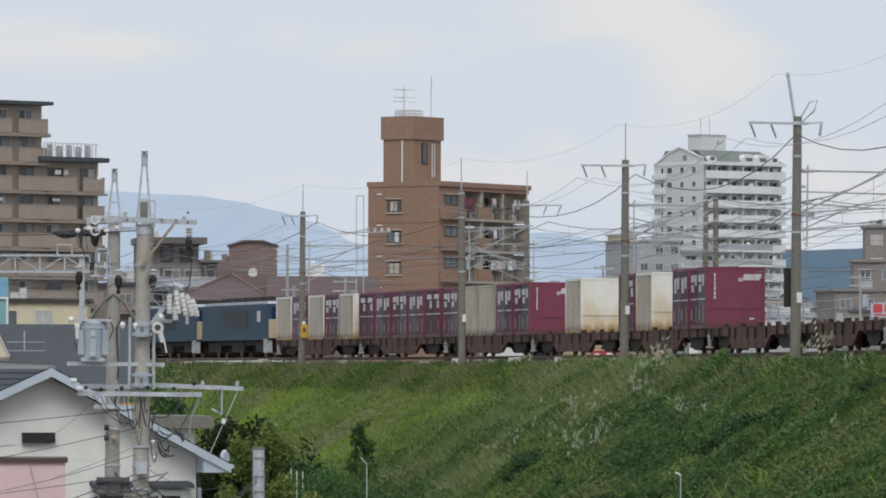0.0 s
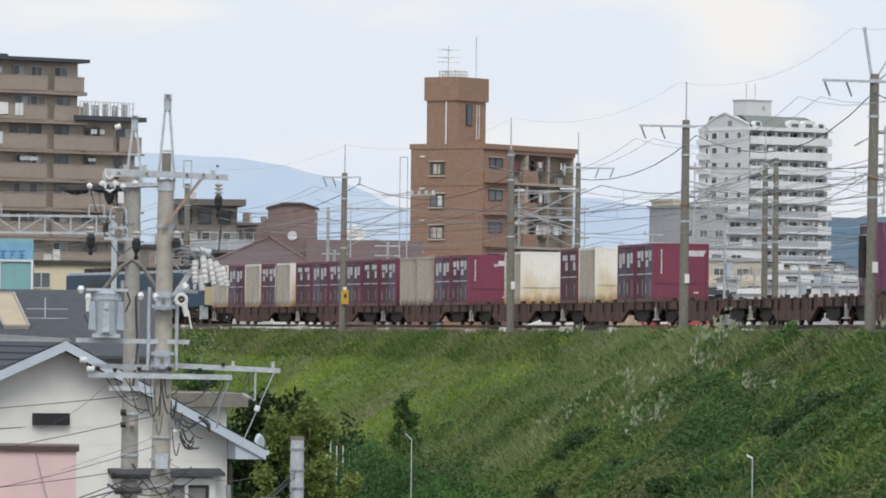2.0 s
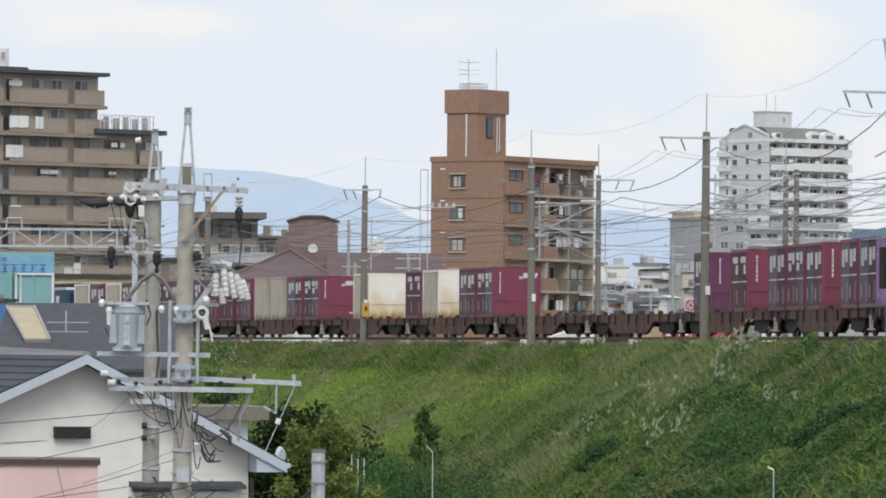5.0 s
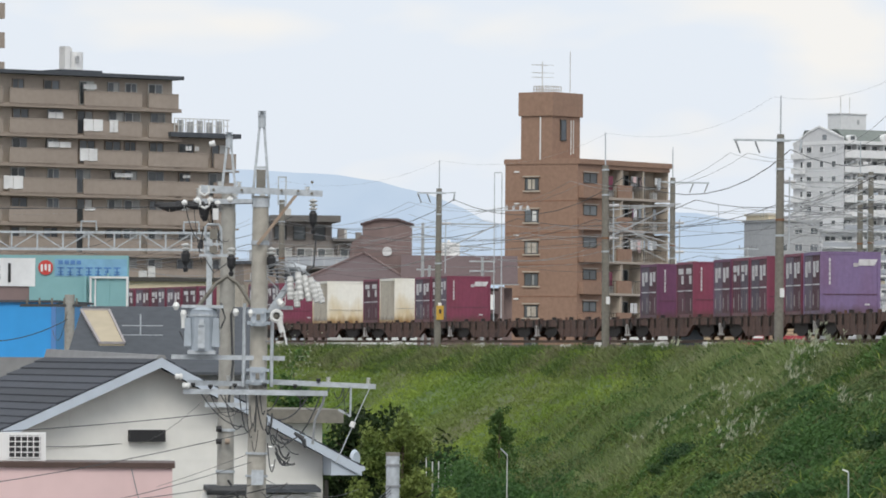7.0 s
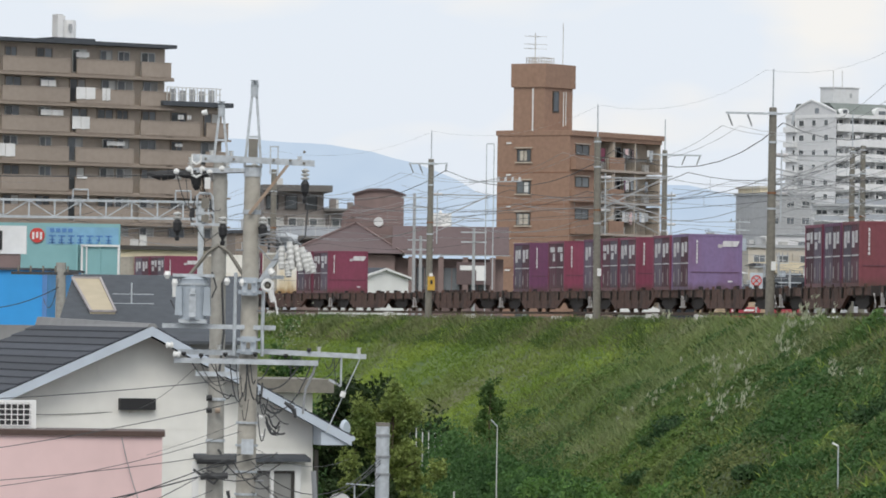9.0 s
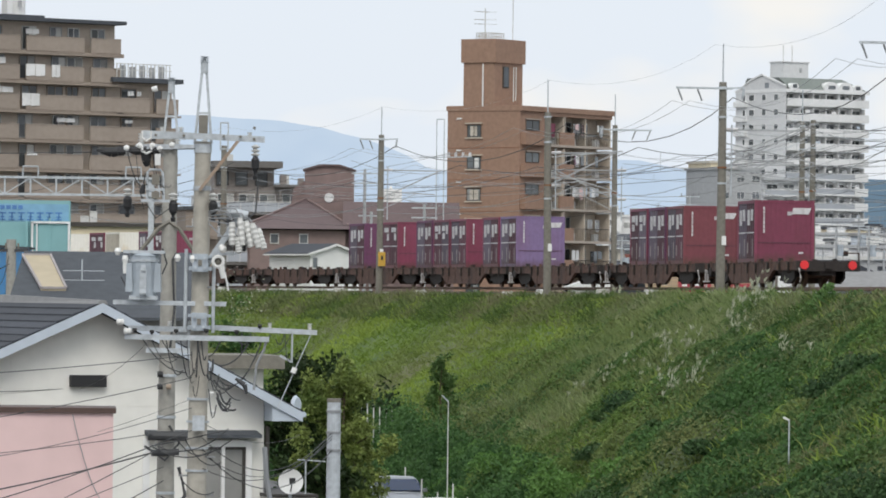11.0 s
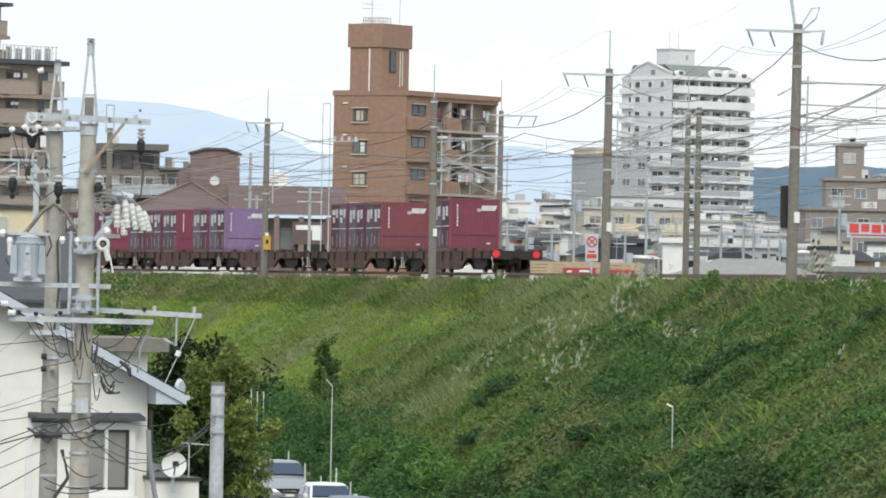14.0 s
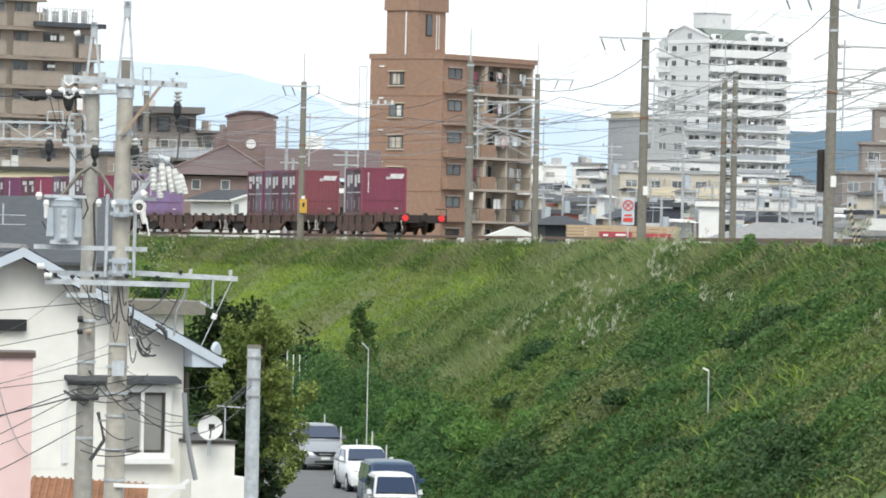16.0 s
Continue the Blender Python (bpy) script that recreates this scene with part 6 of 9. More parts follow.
back_house = thing("house", facing((sb.x, sb.y, 0), 8), "low house with a flat grey canopy roof", "house")
part("wall", Shape().box(0.1, 1.1, 0.4, 4, 0, 6.85), MAT["siding"], back_house)
part("canopy", Shape().box(-0.2, 1.5, 0, 4, 6.86, 7.14), MAT["concrete_dark"], back_house, "flat grey canopy slab")

pk = sight(-476, 0, 84)
pink = thing("building", facing((pk.x, pk.y, 0), 3), "pink rendered flat-roofed building with dark coping", "building")
part("wall", Shape().box(-7, 0, 0, 1.6, 0, 6.62), MAT["pink_wall"], pink)
part("coping", Shape().box(-7.1, 0.04, -0.05, 1.65, 6.62, 6.7), MAT["coping"], pink, "dark brown metal coping")
ac = thing("air_conditioner", facing(sight(-700, 0, 84.8) * 1.0 - Vector((0, 0, EYE - 6.7)), 4), "white outdoor air conditioner unit with a dark grille", "air conditioner")
part("casing", Shape().box(-0.85, 0.0, 0, 0.3, 0.0, 0.42), MAT["sign_white"], ac)
part("fan_opening", Shape().box(-0.56, -0.08, -0.012, 0.0, 0.04, 0.38), MAT["ink"], ac)
gr = Shape()
for i in range(6):
    gr.box(-0.56 + 0.092 * i, -0.545 + 0.092 * i, -0.024, -0.01, 0.04, 0.38)
for i in range(5):
    gr.box(-0.56, -0.08, -0.024, -0.01, 0.04 + 0.08 * i, 0.055 + 0.08 * i)
part("grille", gr, MAT["sign_white"], ac)

rs = sight(-474, 0, 92)
shed = thing("shed", facing((rs.x, rs.y, 0), 0), "rusty corrugated iron shed below the poles", "shed")
part("wall", Shape().box(0, 1.7, 0, 2, 0, 4.0), MAT["rust"], shed)
part("roof", Shape().hexa([(-0.1, -0.5, 3.95), (1.85, -0.5, 3.9), (1.85, 2.1, 4.32), (-0.1, 2.1, 4.4), (-0.1, -0.5, 3.98), (1.85, -0.5, 3.93), (1.85, 2.1, 4.35), (-0.1, 2.1, 4.43)]), MAT["rust"], shed, "rust-red corrugated roof sheet")
for i in range(16):
    x = -0.05 + 0.12 * i
    part("corrugation", Shape().bar((x, -0.52, 3.985 - 0.003 * i), (x, 2.1, 4.43 - 0.005 * i), 0.045), MAT["rust"], shed)

# blue wall, signs and the dark roof
bl = sight(-685, 0, 170)
blue = thing("building", facing((bl.x, bl.y, 0), -4), "bright blue metal-clad building", "building")
part("wall", Shape().box(-6, 0, 0, 8, 0, 9.75), MAT["blue_wall"], blue)
part("roof", Shape().box(-6.2, 0.1, -0.1, 8, 9.75, 9.82), MAT["dark_roof"], blue)
part("corner_post", Shape().box(-0.12, 0.02, -0.06, 0.0, 0, 9.75), MAT["sign_blue"], blue)
part("skirt", Shape().box(-6, 0.2, -0.5, -0.02, 0, 8.1), MAT["ceramic_roof"], blue, "grey lean-to roof below")
g1 = sight(-660, 0, 148)
dark = thing("house", facing((g1.x, g1.y, 0), 0), "house under a wide dark grey roof with a skylight", "house")
part("wall", Shape().box(0, 4.6, 1.2, 7, 0, 8.0), MAT["grey_wall"], dark)
dr = part("roof", Shape().hexa([(-0.2, 0.3, 7.7), (4.9, 0.3, 7.7), (4.9, 5.2, 9.45), (-0.0, 5.2, 9.45), (-0.2, 0.3, 7.78), (4.9, 0.3, 7.78), (4.9, 5.2, 9.53), (-0.0, 5.2, 9.53)]), MAT["dark_roof"], dark)
part("skylight", Shape().hexa([(0.66, 2.2, 8.42), (1.32, 2.2, 8.42), (0.75, 4.7, 9.32), (0.0, 4.7, 9.32), (0.66, 2.2, 8.54), (1.32, 2.2, 8.54), (0.75, 4.7, 9.42), (0.0, 4.7, 9.42)]), MAT["skylight"], dr, "tan skylight on the roof")
part("skylight_frame", Shape().bar((0.66, 2.2, 8.54), (0.0, 4.7, 9.43), 0.06).bar((1.32, 2.2, 8.54), (0.75, 4.7, 9.43), 0.06).bar((0.0, 4.7, 9.43), (0.75, 4.7, 9.43), 0.06).bar((0.66, 2.2, 8.54), (1.32, 2.2, 8.54), 0.06), MAT["bar_grey"], dr)
rl = Shape()
for z in (7.25, 7.5):
    rl.bar((2.0, 0.2, z), (5.0, 0.2, z), 0.05)
part("rail", rl, MAT["orange_rail"], dark, "orange-yellow guard rail")
ae = Shape().rod((1.7, 3.0, 8.6), (1.7, 3.0, 9.3), 0.02)
for z in (8.75, 9.0):
    ae.bar((1.2, 3.0, z), (2.3, 3.0, z), 0.02)
part("aerial", ae, MAT["galvanised"], dark)
tp = sight(-815, 0, 205)
teal = thing("billboard", facing((tp.x, tp.y, 0), 0), "teal shop front board with faded blue lettering", "billboard")
part("board", Shape().box(0, 5.3, 0, 0.4, 6.0, 11.75), MAT["teal"], teal)
part("panel", Shape().box(3.9, 5.32, -0.25, 0, 6.0, 11.0).box(3.7, 3.8, -0.3, 0, 6.0, 11.0).box(4.55, 4.62, -0.3, -0.2, 6.0, 11.1), MAT["teal"], teal)
lt = Shape()
for i in range(7):
    x = 2.72 + 0.34 * i
    lt.box(x, x + 0.26, -0.03, 0, 11.27, 11.32).box(x + 0.1, x + 0.15, -0.03, 0, 11.03, 11.3).box(x + 0.03, x + 0.22 - 0.03 * (i % 3), -0.03, 0, 11.13, 11.17).box(x, x + 0.24, -0.03, 0, 11.03, 11.07)
for i in range(4):
    lt.box(2.76 + 0.22 * i, 2.92 + 0.22 * i, -0.03, 0, 11.42, 11.56)
part("band", Shape().box(2.62, 5.25, -0.012, 0.0, 10.98, 11.62), MAT["band_blue"], teal, "pale blue band behind the lettering")
part("panel_frame", Shape().bar((3.95, -0.3, 6.0), (3.95, -0.3, 10.95), 0.07).bar((5.28, -0.3, 6.0), (5.28, -0.3, 10.95), 0.08).bar((3.9, -0.3, 10.95), (5.32, -0.3, 10.95), 0.07).bar((4.12, -0.3, 6.0), (4.12, -0.3, 10.9), 0.05), MAT["sign_white"], teal, "white panel frame")
part("lettering", lt, MAT["sign_blue"], teal, "blue lettering bars")
part("emblem", Shape().rod((2.3, -0.05, 11.3), (2.3, 0, 11.3), 0.27, 0.27, 20), MAT["sign_red"], teal, "round red emblem")
part("emblem_letter", Shape().box(2.12, 2.2, -0.07, -0.05, 11.15, 11.42).box(2.26, 2.34, -0.07, -0.05, 11.2, 11.42).box(2.4, 2.48, -0.07, -0.05, 11.15, 11.42), MAT["sign_white"], teal)
part("support", Shape().box(0.2, 5.0, 0.4, 0.8, 0, 6.2), MAT["grey_wall"], teal)
sg = sight(-722, 0, 190)
sign = thing("sign_board", facing((sg.x, sg.y, 0), 0), "white sign board with black digits", "sign")
part("board", Shape().box(-4, 0, 0, 0.25, 10.45, 11.4), MAT["sign_white"], sign)
part("base", Shape().box(-3.6, -0.2, 0.05, 0.2, 0, 10.45), MAT["purple_wall"], sign)
dg = bpy.data.curves.new("numeral", "FONT")
dg.body, dg.size, dg.extrude, dg.align_x = "31", 0.95, 0.01, "RIGHT"
digits = new("numeral", dg)
digits.parent = sign
digits.matrix_basis = pose(-0.62, -0.02, 10.58, 90, 0, 0)
dg.materials.append(MAT["ink"])

# pale steel truss over the roofs
tr0, tr1 = sight(-900, 168, 290), sight(-400, 166, 290)
truss = thing("truss_beam", Matrix(), "pale steel lattice beam carrying railway wires", "gantry")
t0, t1 = tr0.x, tr1.x
n = 11
ch = Shape()
for z in (13.45, 14.32):
    ch.bar((t0, 290, z), (t1, 290, z), 0.12)
part("chord", ch, MAT["galvanised"], truss)
for i in range(n + 1):
    x = t0 + (t1 - t0) * i / n
    part("upright", Shape().bar((x, 290, 13.4), (x, 290, 14.36), 0.08), MAT["galvanised"], truss)
    if i < n:
        x2 = t0 + (t1 - t0) * (i + 1) / n
        part("diagonal", Shape().bar((x, 290, 13.47 if i % 2 else 14.3), (x2, 290, 14.3 if i % 2 else 13.47), 0.05), MAT["galvanised"], truss)
    if i % 4 == 2:
        part("wire_bracket", Shape().tube([(x - 0.4, 290, 14.32), (x - 0.38, 290, 14.88), (x + 0.38, 290, 14.88), (x + 0.4, 290, 14.32)], 0.05), MAT["galvanised"], truss)
for x in (t0 + 3, t1 - 0.4):
    part("leg", Shape().bar((x, 290.2, 0), (x, 290.2, 14.3), 0.28), MAT["galvanised"], truss)


# ---- the street poles with their gear ----
def insulator(sh, p, drop, r=0.05):
    p = Vector(p)
    for i in range(4):
        z = p.z - drop * i / 4
        sh.rod((p.x, p.y, z), (p.x, p.y, z - drop / 7), r, r * 0.72, 10)
    sh.rod(p, (p.x, p.y, p.z - drop), r * 0.4)
    return sh


def a_frame(t, z0, z1, spread):
    sh = Shape()
    for sx in (-1, 1):
        sh.bar((sx * spread, 0, z0), (sx * 0.025, 0, z1), 0.035)
    sh.bar((-spread * 0.6, 0, z0 + (z1 - z0) * 0.4), (spread * 0.6, 0, z0 + (z1 - z0) * 0.4), 0.03)
    sh.rod((0, 0, z1 - 0.08), (0, 0, z1 + 0.08), 0.05)
    part("top_frame", sh, MAT["galvanised"], t, "galvanised peak frame")
    part("cap", insulator(Shape(), (0, 0, z1 + 0.14), 0.1, 0.06), MAT["galvanised"], t)


pp = sight(-330, 0, 75)
pole = thing("utility_pole", pose(pp.x - 0.03, pp.y, 0, 0, 0.45, 0), "weathered concrete utility pole carrying switchgear", "utility pole", "street poles")
part("shaft", Shape().rod((0, 0, 0), (0, 0, 10.43), 0.165, 0.105, 20), MAT["concrete"], pole)
part("band", Shape().rod((0, 0, 10.28), (0, 0, 10.4), 0.118, 0.118, 16), MAT["galvanised"], pole)
part("band", Shape().rod((0, 0, 9.78), (0, 0, 9.84), 0.12, 0.12, 16), MAT["galvanised"], pole)
a_frame(pole, 10.4, 11.42, 0.11)
part("top_box", Shape().box(-0.06, 0.06, -0.08, 0.0, 10.52, 10.78), MAT["concrete_dark"], pole)
part("crossarm", Shape().hexa([(-0.8, -0.22, 10.48), (0.82, -0.12, 10.43), (0.82, -0.06, 10.43), (-0.8, -0.16, 10.48), (-0.8, -0.22, 10.56), (0.82, -0.12, 10.51), (0.82, -0.06, 10.51), (-0.8, -0.16, 10.56)]), MAT["galvanised"], pole, "galvanised steel crossarm")
part("crossarm", Shape().box(-0.8, -0.1, 0.12, 0.18, 10.46, 10.53), MAT["galvanised"], pole, "galvanised steel crossarm")
part("brace", Shape().bar((0.48, -0.12, 10.46), (-0.03, -0.16, 9.78), 0.04), MAT["rust_pale"], pole, "rust-stained steel brace")


def shed_insulator(x, y, z, sheds, r, bell):
    """A stack of white porcelain sheds over a black rubber cover that ends in a knob."""
    prof = [(0.0, r * 0.3)]
    for i in range(sheds):
        prof += [((i + 0.15) / sheds, r * 0.4), ((i + 0.45) / sheds, r), ((i + 0.8) / sheds, r * 0.85), ((i + 0.95) / sheds, r * 0.4)]
    z1 = z - 0.052 * sheds
    st = part("porcelain_insulator", Shape().turned((x, y, z), (x, y, z1), prof, 14), MAT["porcelain_grey"], pole, "grey-white ribbed porcelain insulator")
    prof = [(0.0, r * 0.5), (0.15, r * 0.95), (0.5, r * 0.85), (0.68, r * 0.35), (0.78, r * 0.3), (0.82, r * 0.55), (1.0, r * 0.4)]
    part("rubber_cover", Shape().turned((x, y, z1), (x, y, z1 - bell - 0.12), prof, 14), MAT["black_rubber"], st, "black rubber cover")


shed_insulator(0.70, -0.1, 10.40, 3, 0.058, 0.19)
for x, z in ((0.155, 9.75), (-0.375, 9.74), (-0.98, 9.79)):
    shed_insulator(x, -0.12, z, 2, 0.064, 0.16)


def lumpy(name, path, material, label):
    """A sleeve of changing girth; path: points with their radii."""
    sh = Shape()
    for (a, r0), (b, r1) in zip(path, path[1:]):
        sh.rod(a, b, r0, r1, 14)
    part(name, sh, MAT[material], pole, label)


lumpy("cable_sleeve", [((-1.40, -0.2, 10.29), 0.012), ((-1.33, -0.2, 10.28), 0.04), ((-1.2, -0.2, 10.26), 0.068), ((-1.12, -0.2, 10.27), 0.06), ((-1.08, -0.2, 10.28), 0.066), ((-1.02, -0.2, 10.29), 0.05)], "black_rubber", "black sleeve on the strained cable")
lumpy("cable_sleeve", [((-0.98, -0.2, 10.3), 0.03), ((-0.9, -0.2, 10.29), 0.055), ((-0.82, -0.2, 10.28), 0.05), ((-0.74, -0.2, 10.28), 0.07)], "black_rubber", "black rubber insulator cover")
lumpy("cable_sleeve", [((-0.74, -0.2, 10.31), 0.05), ((-0.74, -0.2, 10.24), 0.075), ((-0.74, -0.2, 10.15), 0.06), ((-0.73, -0.2, 10.08), 0.025)], "black_rubber", "black rubber insulator cover")
lumpy("cable_sleeve", [((-0.7, -0.2, 10.3), 0.04), ((-0.64, -0.2, 10.29), 0.06), ((-0.57, -0.2, 10.3), 0.035)], "black_rubber", "black rubber insulator cover")
for x, z in ((-1.0, 10.32), (-0.83, 10.355), (-0.66, 10.36), (-0.56, 10.32), (-0.4, 10.37)):
    part("strain_insulator", Shape().rod((x - 0.04, -0.24, z), (x - 0.005, -0.24, z), 0.02, 0.045, 14).rod((x - 0.005, -0.24, z), (x + 0.035, -0.24, z), 0.045, 0.024, 14), MAT["porcelain"], pole)
part("clevis", Shape().tube([(-0.8, -0.25, 10.55), (-0.8, -0.25, 10.46), (-0.74, -0.25, 10.42), (-0.68, -0.25, 10.46), (-0.68, -0.25, 10.55)], 0.016).tube([(-0.8, -0.27, 10.36), (-0.79, -0.27, 10.28), (-0.73, -0.27, 10.25), (-0.67, -0.27, 10.29), (-0.67, -0.27, 10.36)], 0.018), MAT["porcelain"], pole, "white shackle")
for x, y, z in ((-0.3, 0.15, 10.62), (-0.55, 0.15, 10.62), (0.62, -0.1, 10.56)):
    part("pin_insulator", insulator(Shape(), (x, y, z), 0.11, 0.04), MAT["porcelain"], pole)
for z in (10.62, 10.47, 10.36):
    part("bolt", Shape().rod((0.68, -0.14, z), (0.68, -0.1, z), 0.02, 0.02, 8), MAT["concrete_dark"], pole)
for x in (-0.62, -0.25, 0.28, 0.5):
    part("bolt", Shape().rod((x, -0.24, 10.5), (x, -0.16, 10.5), 0.018, 0.018, 8), MAT["concrete_dark"], pole)
part("fuse_box", Shape().box(-0.625, -0.55, -0.26, -0.2, 10.1, 10.25), MAT["sign_white"], pole)
part("hanger", Shape().tube([(-0.72, -0.18, 9.62), (-0.72, -0.18, 10.0), (-0.69, -0.18, 10.04), (-0.55, -0.18, 10.04), (-0.52, -0.18, 10.0), (-0.5, -0.18, 9.62)], 0.018), MAT["galvanised"], pole, "galvanised hanger frame")
part("hanger_rung", Shape().bar((-0.74, -0.19, 9.78), (-0.49, -0.19, 9.78), 0.03).bar((-0.8, -0.19, 9.63), (-0.42, -0.19, 9.63), 0.035), MAT["galvanised"], pole)
for z0, z1 in ((9.84, 9.98), (9.66, 9.75)):
    part("cutout", Shape().box(-0.66, -0.56, -0.24, -0.16, z0, z1), MAT["concrete_dark"], pole, "dark fuse cutout")
part("cutout", Shape().rod((-0.79, -0.2, 9.72), (-0.77, -0.2, 9.84), 0.04, 0.025, 10), MAT["black_rubber"], pole)
part("jumper", Shape().tube([(-0.75, -0.1, 10.0), (-0.8, -0.2, 9.7), (-0.6, -0.2, 9.4), (-0.4, -0.15, 9.55)], 0.008), MAT["wire"], pole)
part("jumper", Shape().tube([(0.74, -0.1, 9.86), (0.72, -0.15, 9.5), (0.45, -0.2, 9.3), (0.2, -0.2, 9.45), (0.17, -0.1, 9.5)], 0.012), MAT["wire"], pole)
part("switch_arm", Shape().bar((0.05, -0.1, 8.75), (0.5, -0.2, 9.42), 0.07).bar((0.2, -0.15, 8.95), (0.45, -0.2, 8.95), 0.05), MAT["galvanised"], pole)
sw = part("load_switch", Shape().hexa([(0.45, -0.42, 9.1), (0.68, -0.42, 9.08), (0.68, -0.12, 9.08), (0.45, -0.12, 9.1), (0.5, -0.42, 9.34), (0.8, -0.42, 9.24), (0.8, -0.12, 9.24), (0.5, -0.12, 9.34)]), MAT["porcelain"], pole, "white pole-mounted switch")
for i, (x, z, dx, dz, ln) in enumerate(((0.42, 9.36, 0.02, -1, 0.30), (0.52, 9.42, 0.12, -1, 0.36), (0.60, 9.38, 0.22, -1, 0.34), (0.68, 9.35, 0.30, -1, 0.32), (0.76, 9.28, 0.34, -1, 0.26), (0.50, 9.16, 0.1, -1, 0.2))):
    y = -0.44 - 0.02 * (i % 2)
    prof = [(k / 10, (0.05, 0.04)[k % 2] * (0.8 if k in (0, 10) else 1)) for k in range(11)]
    part("switch_bushing", Shape().turned((x, y, z), (x + dx * ln, y - 0.05, z + dz * ln), prof), MAT["porcelain_grey"], sw, "ribbed white porcelain bushing")
    part("switch_lead", Shape().tube([(x, -0.46, z + 0.02), (x - 0.06, -0.46, z + 0.14 - 0.02 * i), (x - 0.22, -0.4, z + 0.16 - 0.03 * i), (0.1, -0.2, 9.5 - 0.03 * i)], 0.011), MAT["wire_pale"], sw)
part("switch_head", Shape().rod((0.4, -0.3, 9.5), (0.62, -0.3, 9.46), 0.06, 0.05, 14).rod((0.36, -0.3, 9.44), (0.44, -0.3, 9.54), 0.05, 0.05, 14), MAT["galvanised"], sw)
for z in (8.7, 7.92):
    cl = part("clamp", Shape().box(-0.1, 0.1, -0.26, -0.1, z, z + 0.24).box(-0.15, 0.15, -0.2, 0.14, z + 0.02, z + 0.07).box(-0.15, 0.15, -0.2, 0.14, z + 0.18, z + 0.22), MAT["gear_grey"], pole, "bolted steel clamp")
    for x in (-0.06, 0.06):
        for dz in (0.05, 0.18):
            part("bolt", Shape().rod((x, -0.31, z + dz), (x, -0.25, z + dz), 0.018, 0.018, 8), MAT["galvanised"], cl)
    part("slot", Shape().box(-0.025, 0.025, -0.275, -0.25, z + 0.08, z + 0.16), MAT["concrete_dark"], cl)
part("cable_ring", Shape().tube([(0.24 + 0.07 * math.cos(0.5236 * i), -0.28, 8.84 + 0.07 * math.sin(0.5236 * i)) for i in range(13)], 0.026), MAT["porcelain"], pole, "white ring that guides the cables")
part("cable_ring", Shape().rod((0.24, -0.24, 8.84), (0.24, -0.2, 8.84), 0.06, 0.06, 14).rod((0.24, -0.33, 8.84), (0.24, -0.2, 8.84), 0.02, 0.02, 10), MAT["concrete_dark"], pole)
part("arrester", Shape().rod((0.28, -0.26, 8.78), (0.31, -0.26, 8.62), 0.045, 0.03, 12).rod((0.33, -0.26, 8.7), (0.38, -0.26, 8.46), 0.012, 0.012, 8), MAT["porcelain"], pole)
part("arrester", Shape().rod((0.26, -0.3, 9.06), (0.3, -0.3, 9.0), 0.035, 0.055, 12).rod((0.3, -0.3, 9.0), (0.32, -0.3, 8.96), 0.055, 0.03, 12), MAT["porcelain"], pole)
for x in (-0.19, 0.18):
    part("conduit", Shape().rod((x, -0.1, 7.9), (x, -0.1, 9.0), 0.024), MAT["galvanised"], pole)
part("crossarm", Shape().box(-0.98, 0.93, -0.24, -0.17, 7.79, 7.86), MAT["galvanised"], pole, "galvanised steel crossarm")
part("crossarm", Shape().hexa([(0.15, 0.12, 7.93), (1.56, 0.12, 7.89), (1.56, 0.19, 7.89), (0.15, 0.19, 7.93), (0.15, 0.12, 8.0), (1.56, 0.12, 7.955), (1.56, 0.19, 7.955), (0.15, 0.19, 8.0)]), MAT["galvanised"], pole, "galvanised steel crossarm")
part("crossarm", Shape().box(-0.95, -0.1, 0.12, 0.2, 7.9, 7.97), MAT["galvanised"], pole, "galvanised steel crossarm")
for x, y, z in ((-1.04, -0.24, 8.02), (-0.94, -0.26, 7.9)):
    part("knob_insulator", Shape().rod((x - 0.05, y, z), (x - 0.02, y, z), 0.03, 0.05, 14).rod((x - 0.02, y, z), (x + 0.02, y, z), 0.036, 0.036, 14).rod((x + 0.02, y, z), (x + 0.05, y, z), 0.05, 0.03, 14), MAT["porcelain"], pole)
for x, y in ((0.93, 0.16), (1.46, 0.16), (-0.4, 0.16)):
    part("pin_insulator", insulator(Shape(), (x, y, 8.04), 0.1, 0.034), MAT["porcelain"], pole)
for x, y, z in ((0.19, -0.22, 7.1), (0.2, -0.22, 6.85), (-0.62, -0.25, 7.9), (-0.3, -0.26, 7.92), (0.1, -0.26, 7.93), (0.5, -0.25, 7.92), (0.8, 0.1, 8.0), (-0.85, -0.25, 7.92)):
    part("clamp_bolt", Shape().rod((x - 0.03, y, z), (x + 0.03, y, z), 0.022, 0.022, 10).rod((x, y, z - 0.04), (x, y, z + 0.02), 0.014), MAT["porcelain" if y < -0.2 and z < 7.2 else "black_rubber"], pole)
for x, z, d in ((0.16, 6.25, 0.08), (-0.16, 6.0, 0.08), (0.15, 5.75, 0.08), (-0.15, 5.4, 0.08), (0.14, 8.5, 0.06), (-0.14, 9.3, 0.06), (0.12, 9.6, 0.06)):
    part("climbing_bolt", Shape().rod((x * 0.7, -0.05, z), (x + math.copysign(d, x), -0.08, z), 0.012), MAT["wire_pale"], pole)
part("guy", Shape().rod((1.48, 0.1, 7.9), (1.05, 0.0, 6.9), 0.007), MAT["galvanised"], pole)
part("guy_insulator", Shape().rod((1.275, 0.06, 7.45), (1.25, 0.05, 7.38), 0.036, 0.036), MAT["porcelain"], pole)
part("transformer_bar", Shape().box(-1.15, 0.35, -0.1, 0.0, 8.25, 8.31), MAT["galvanised"], pole)
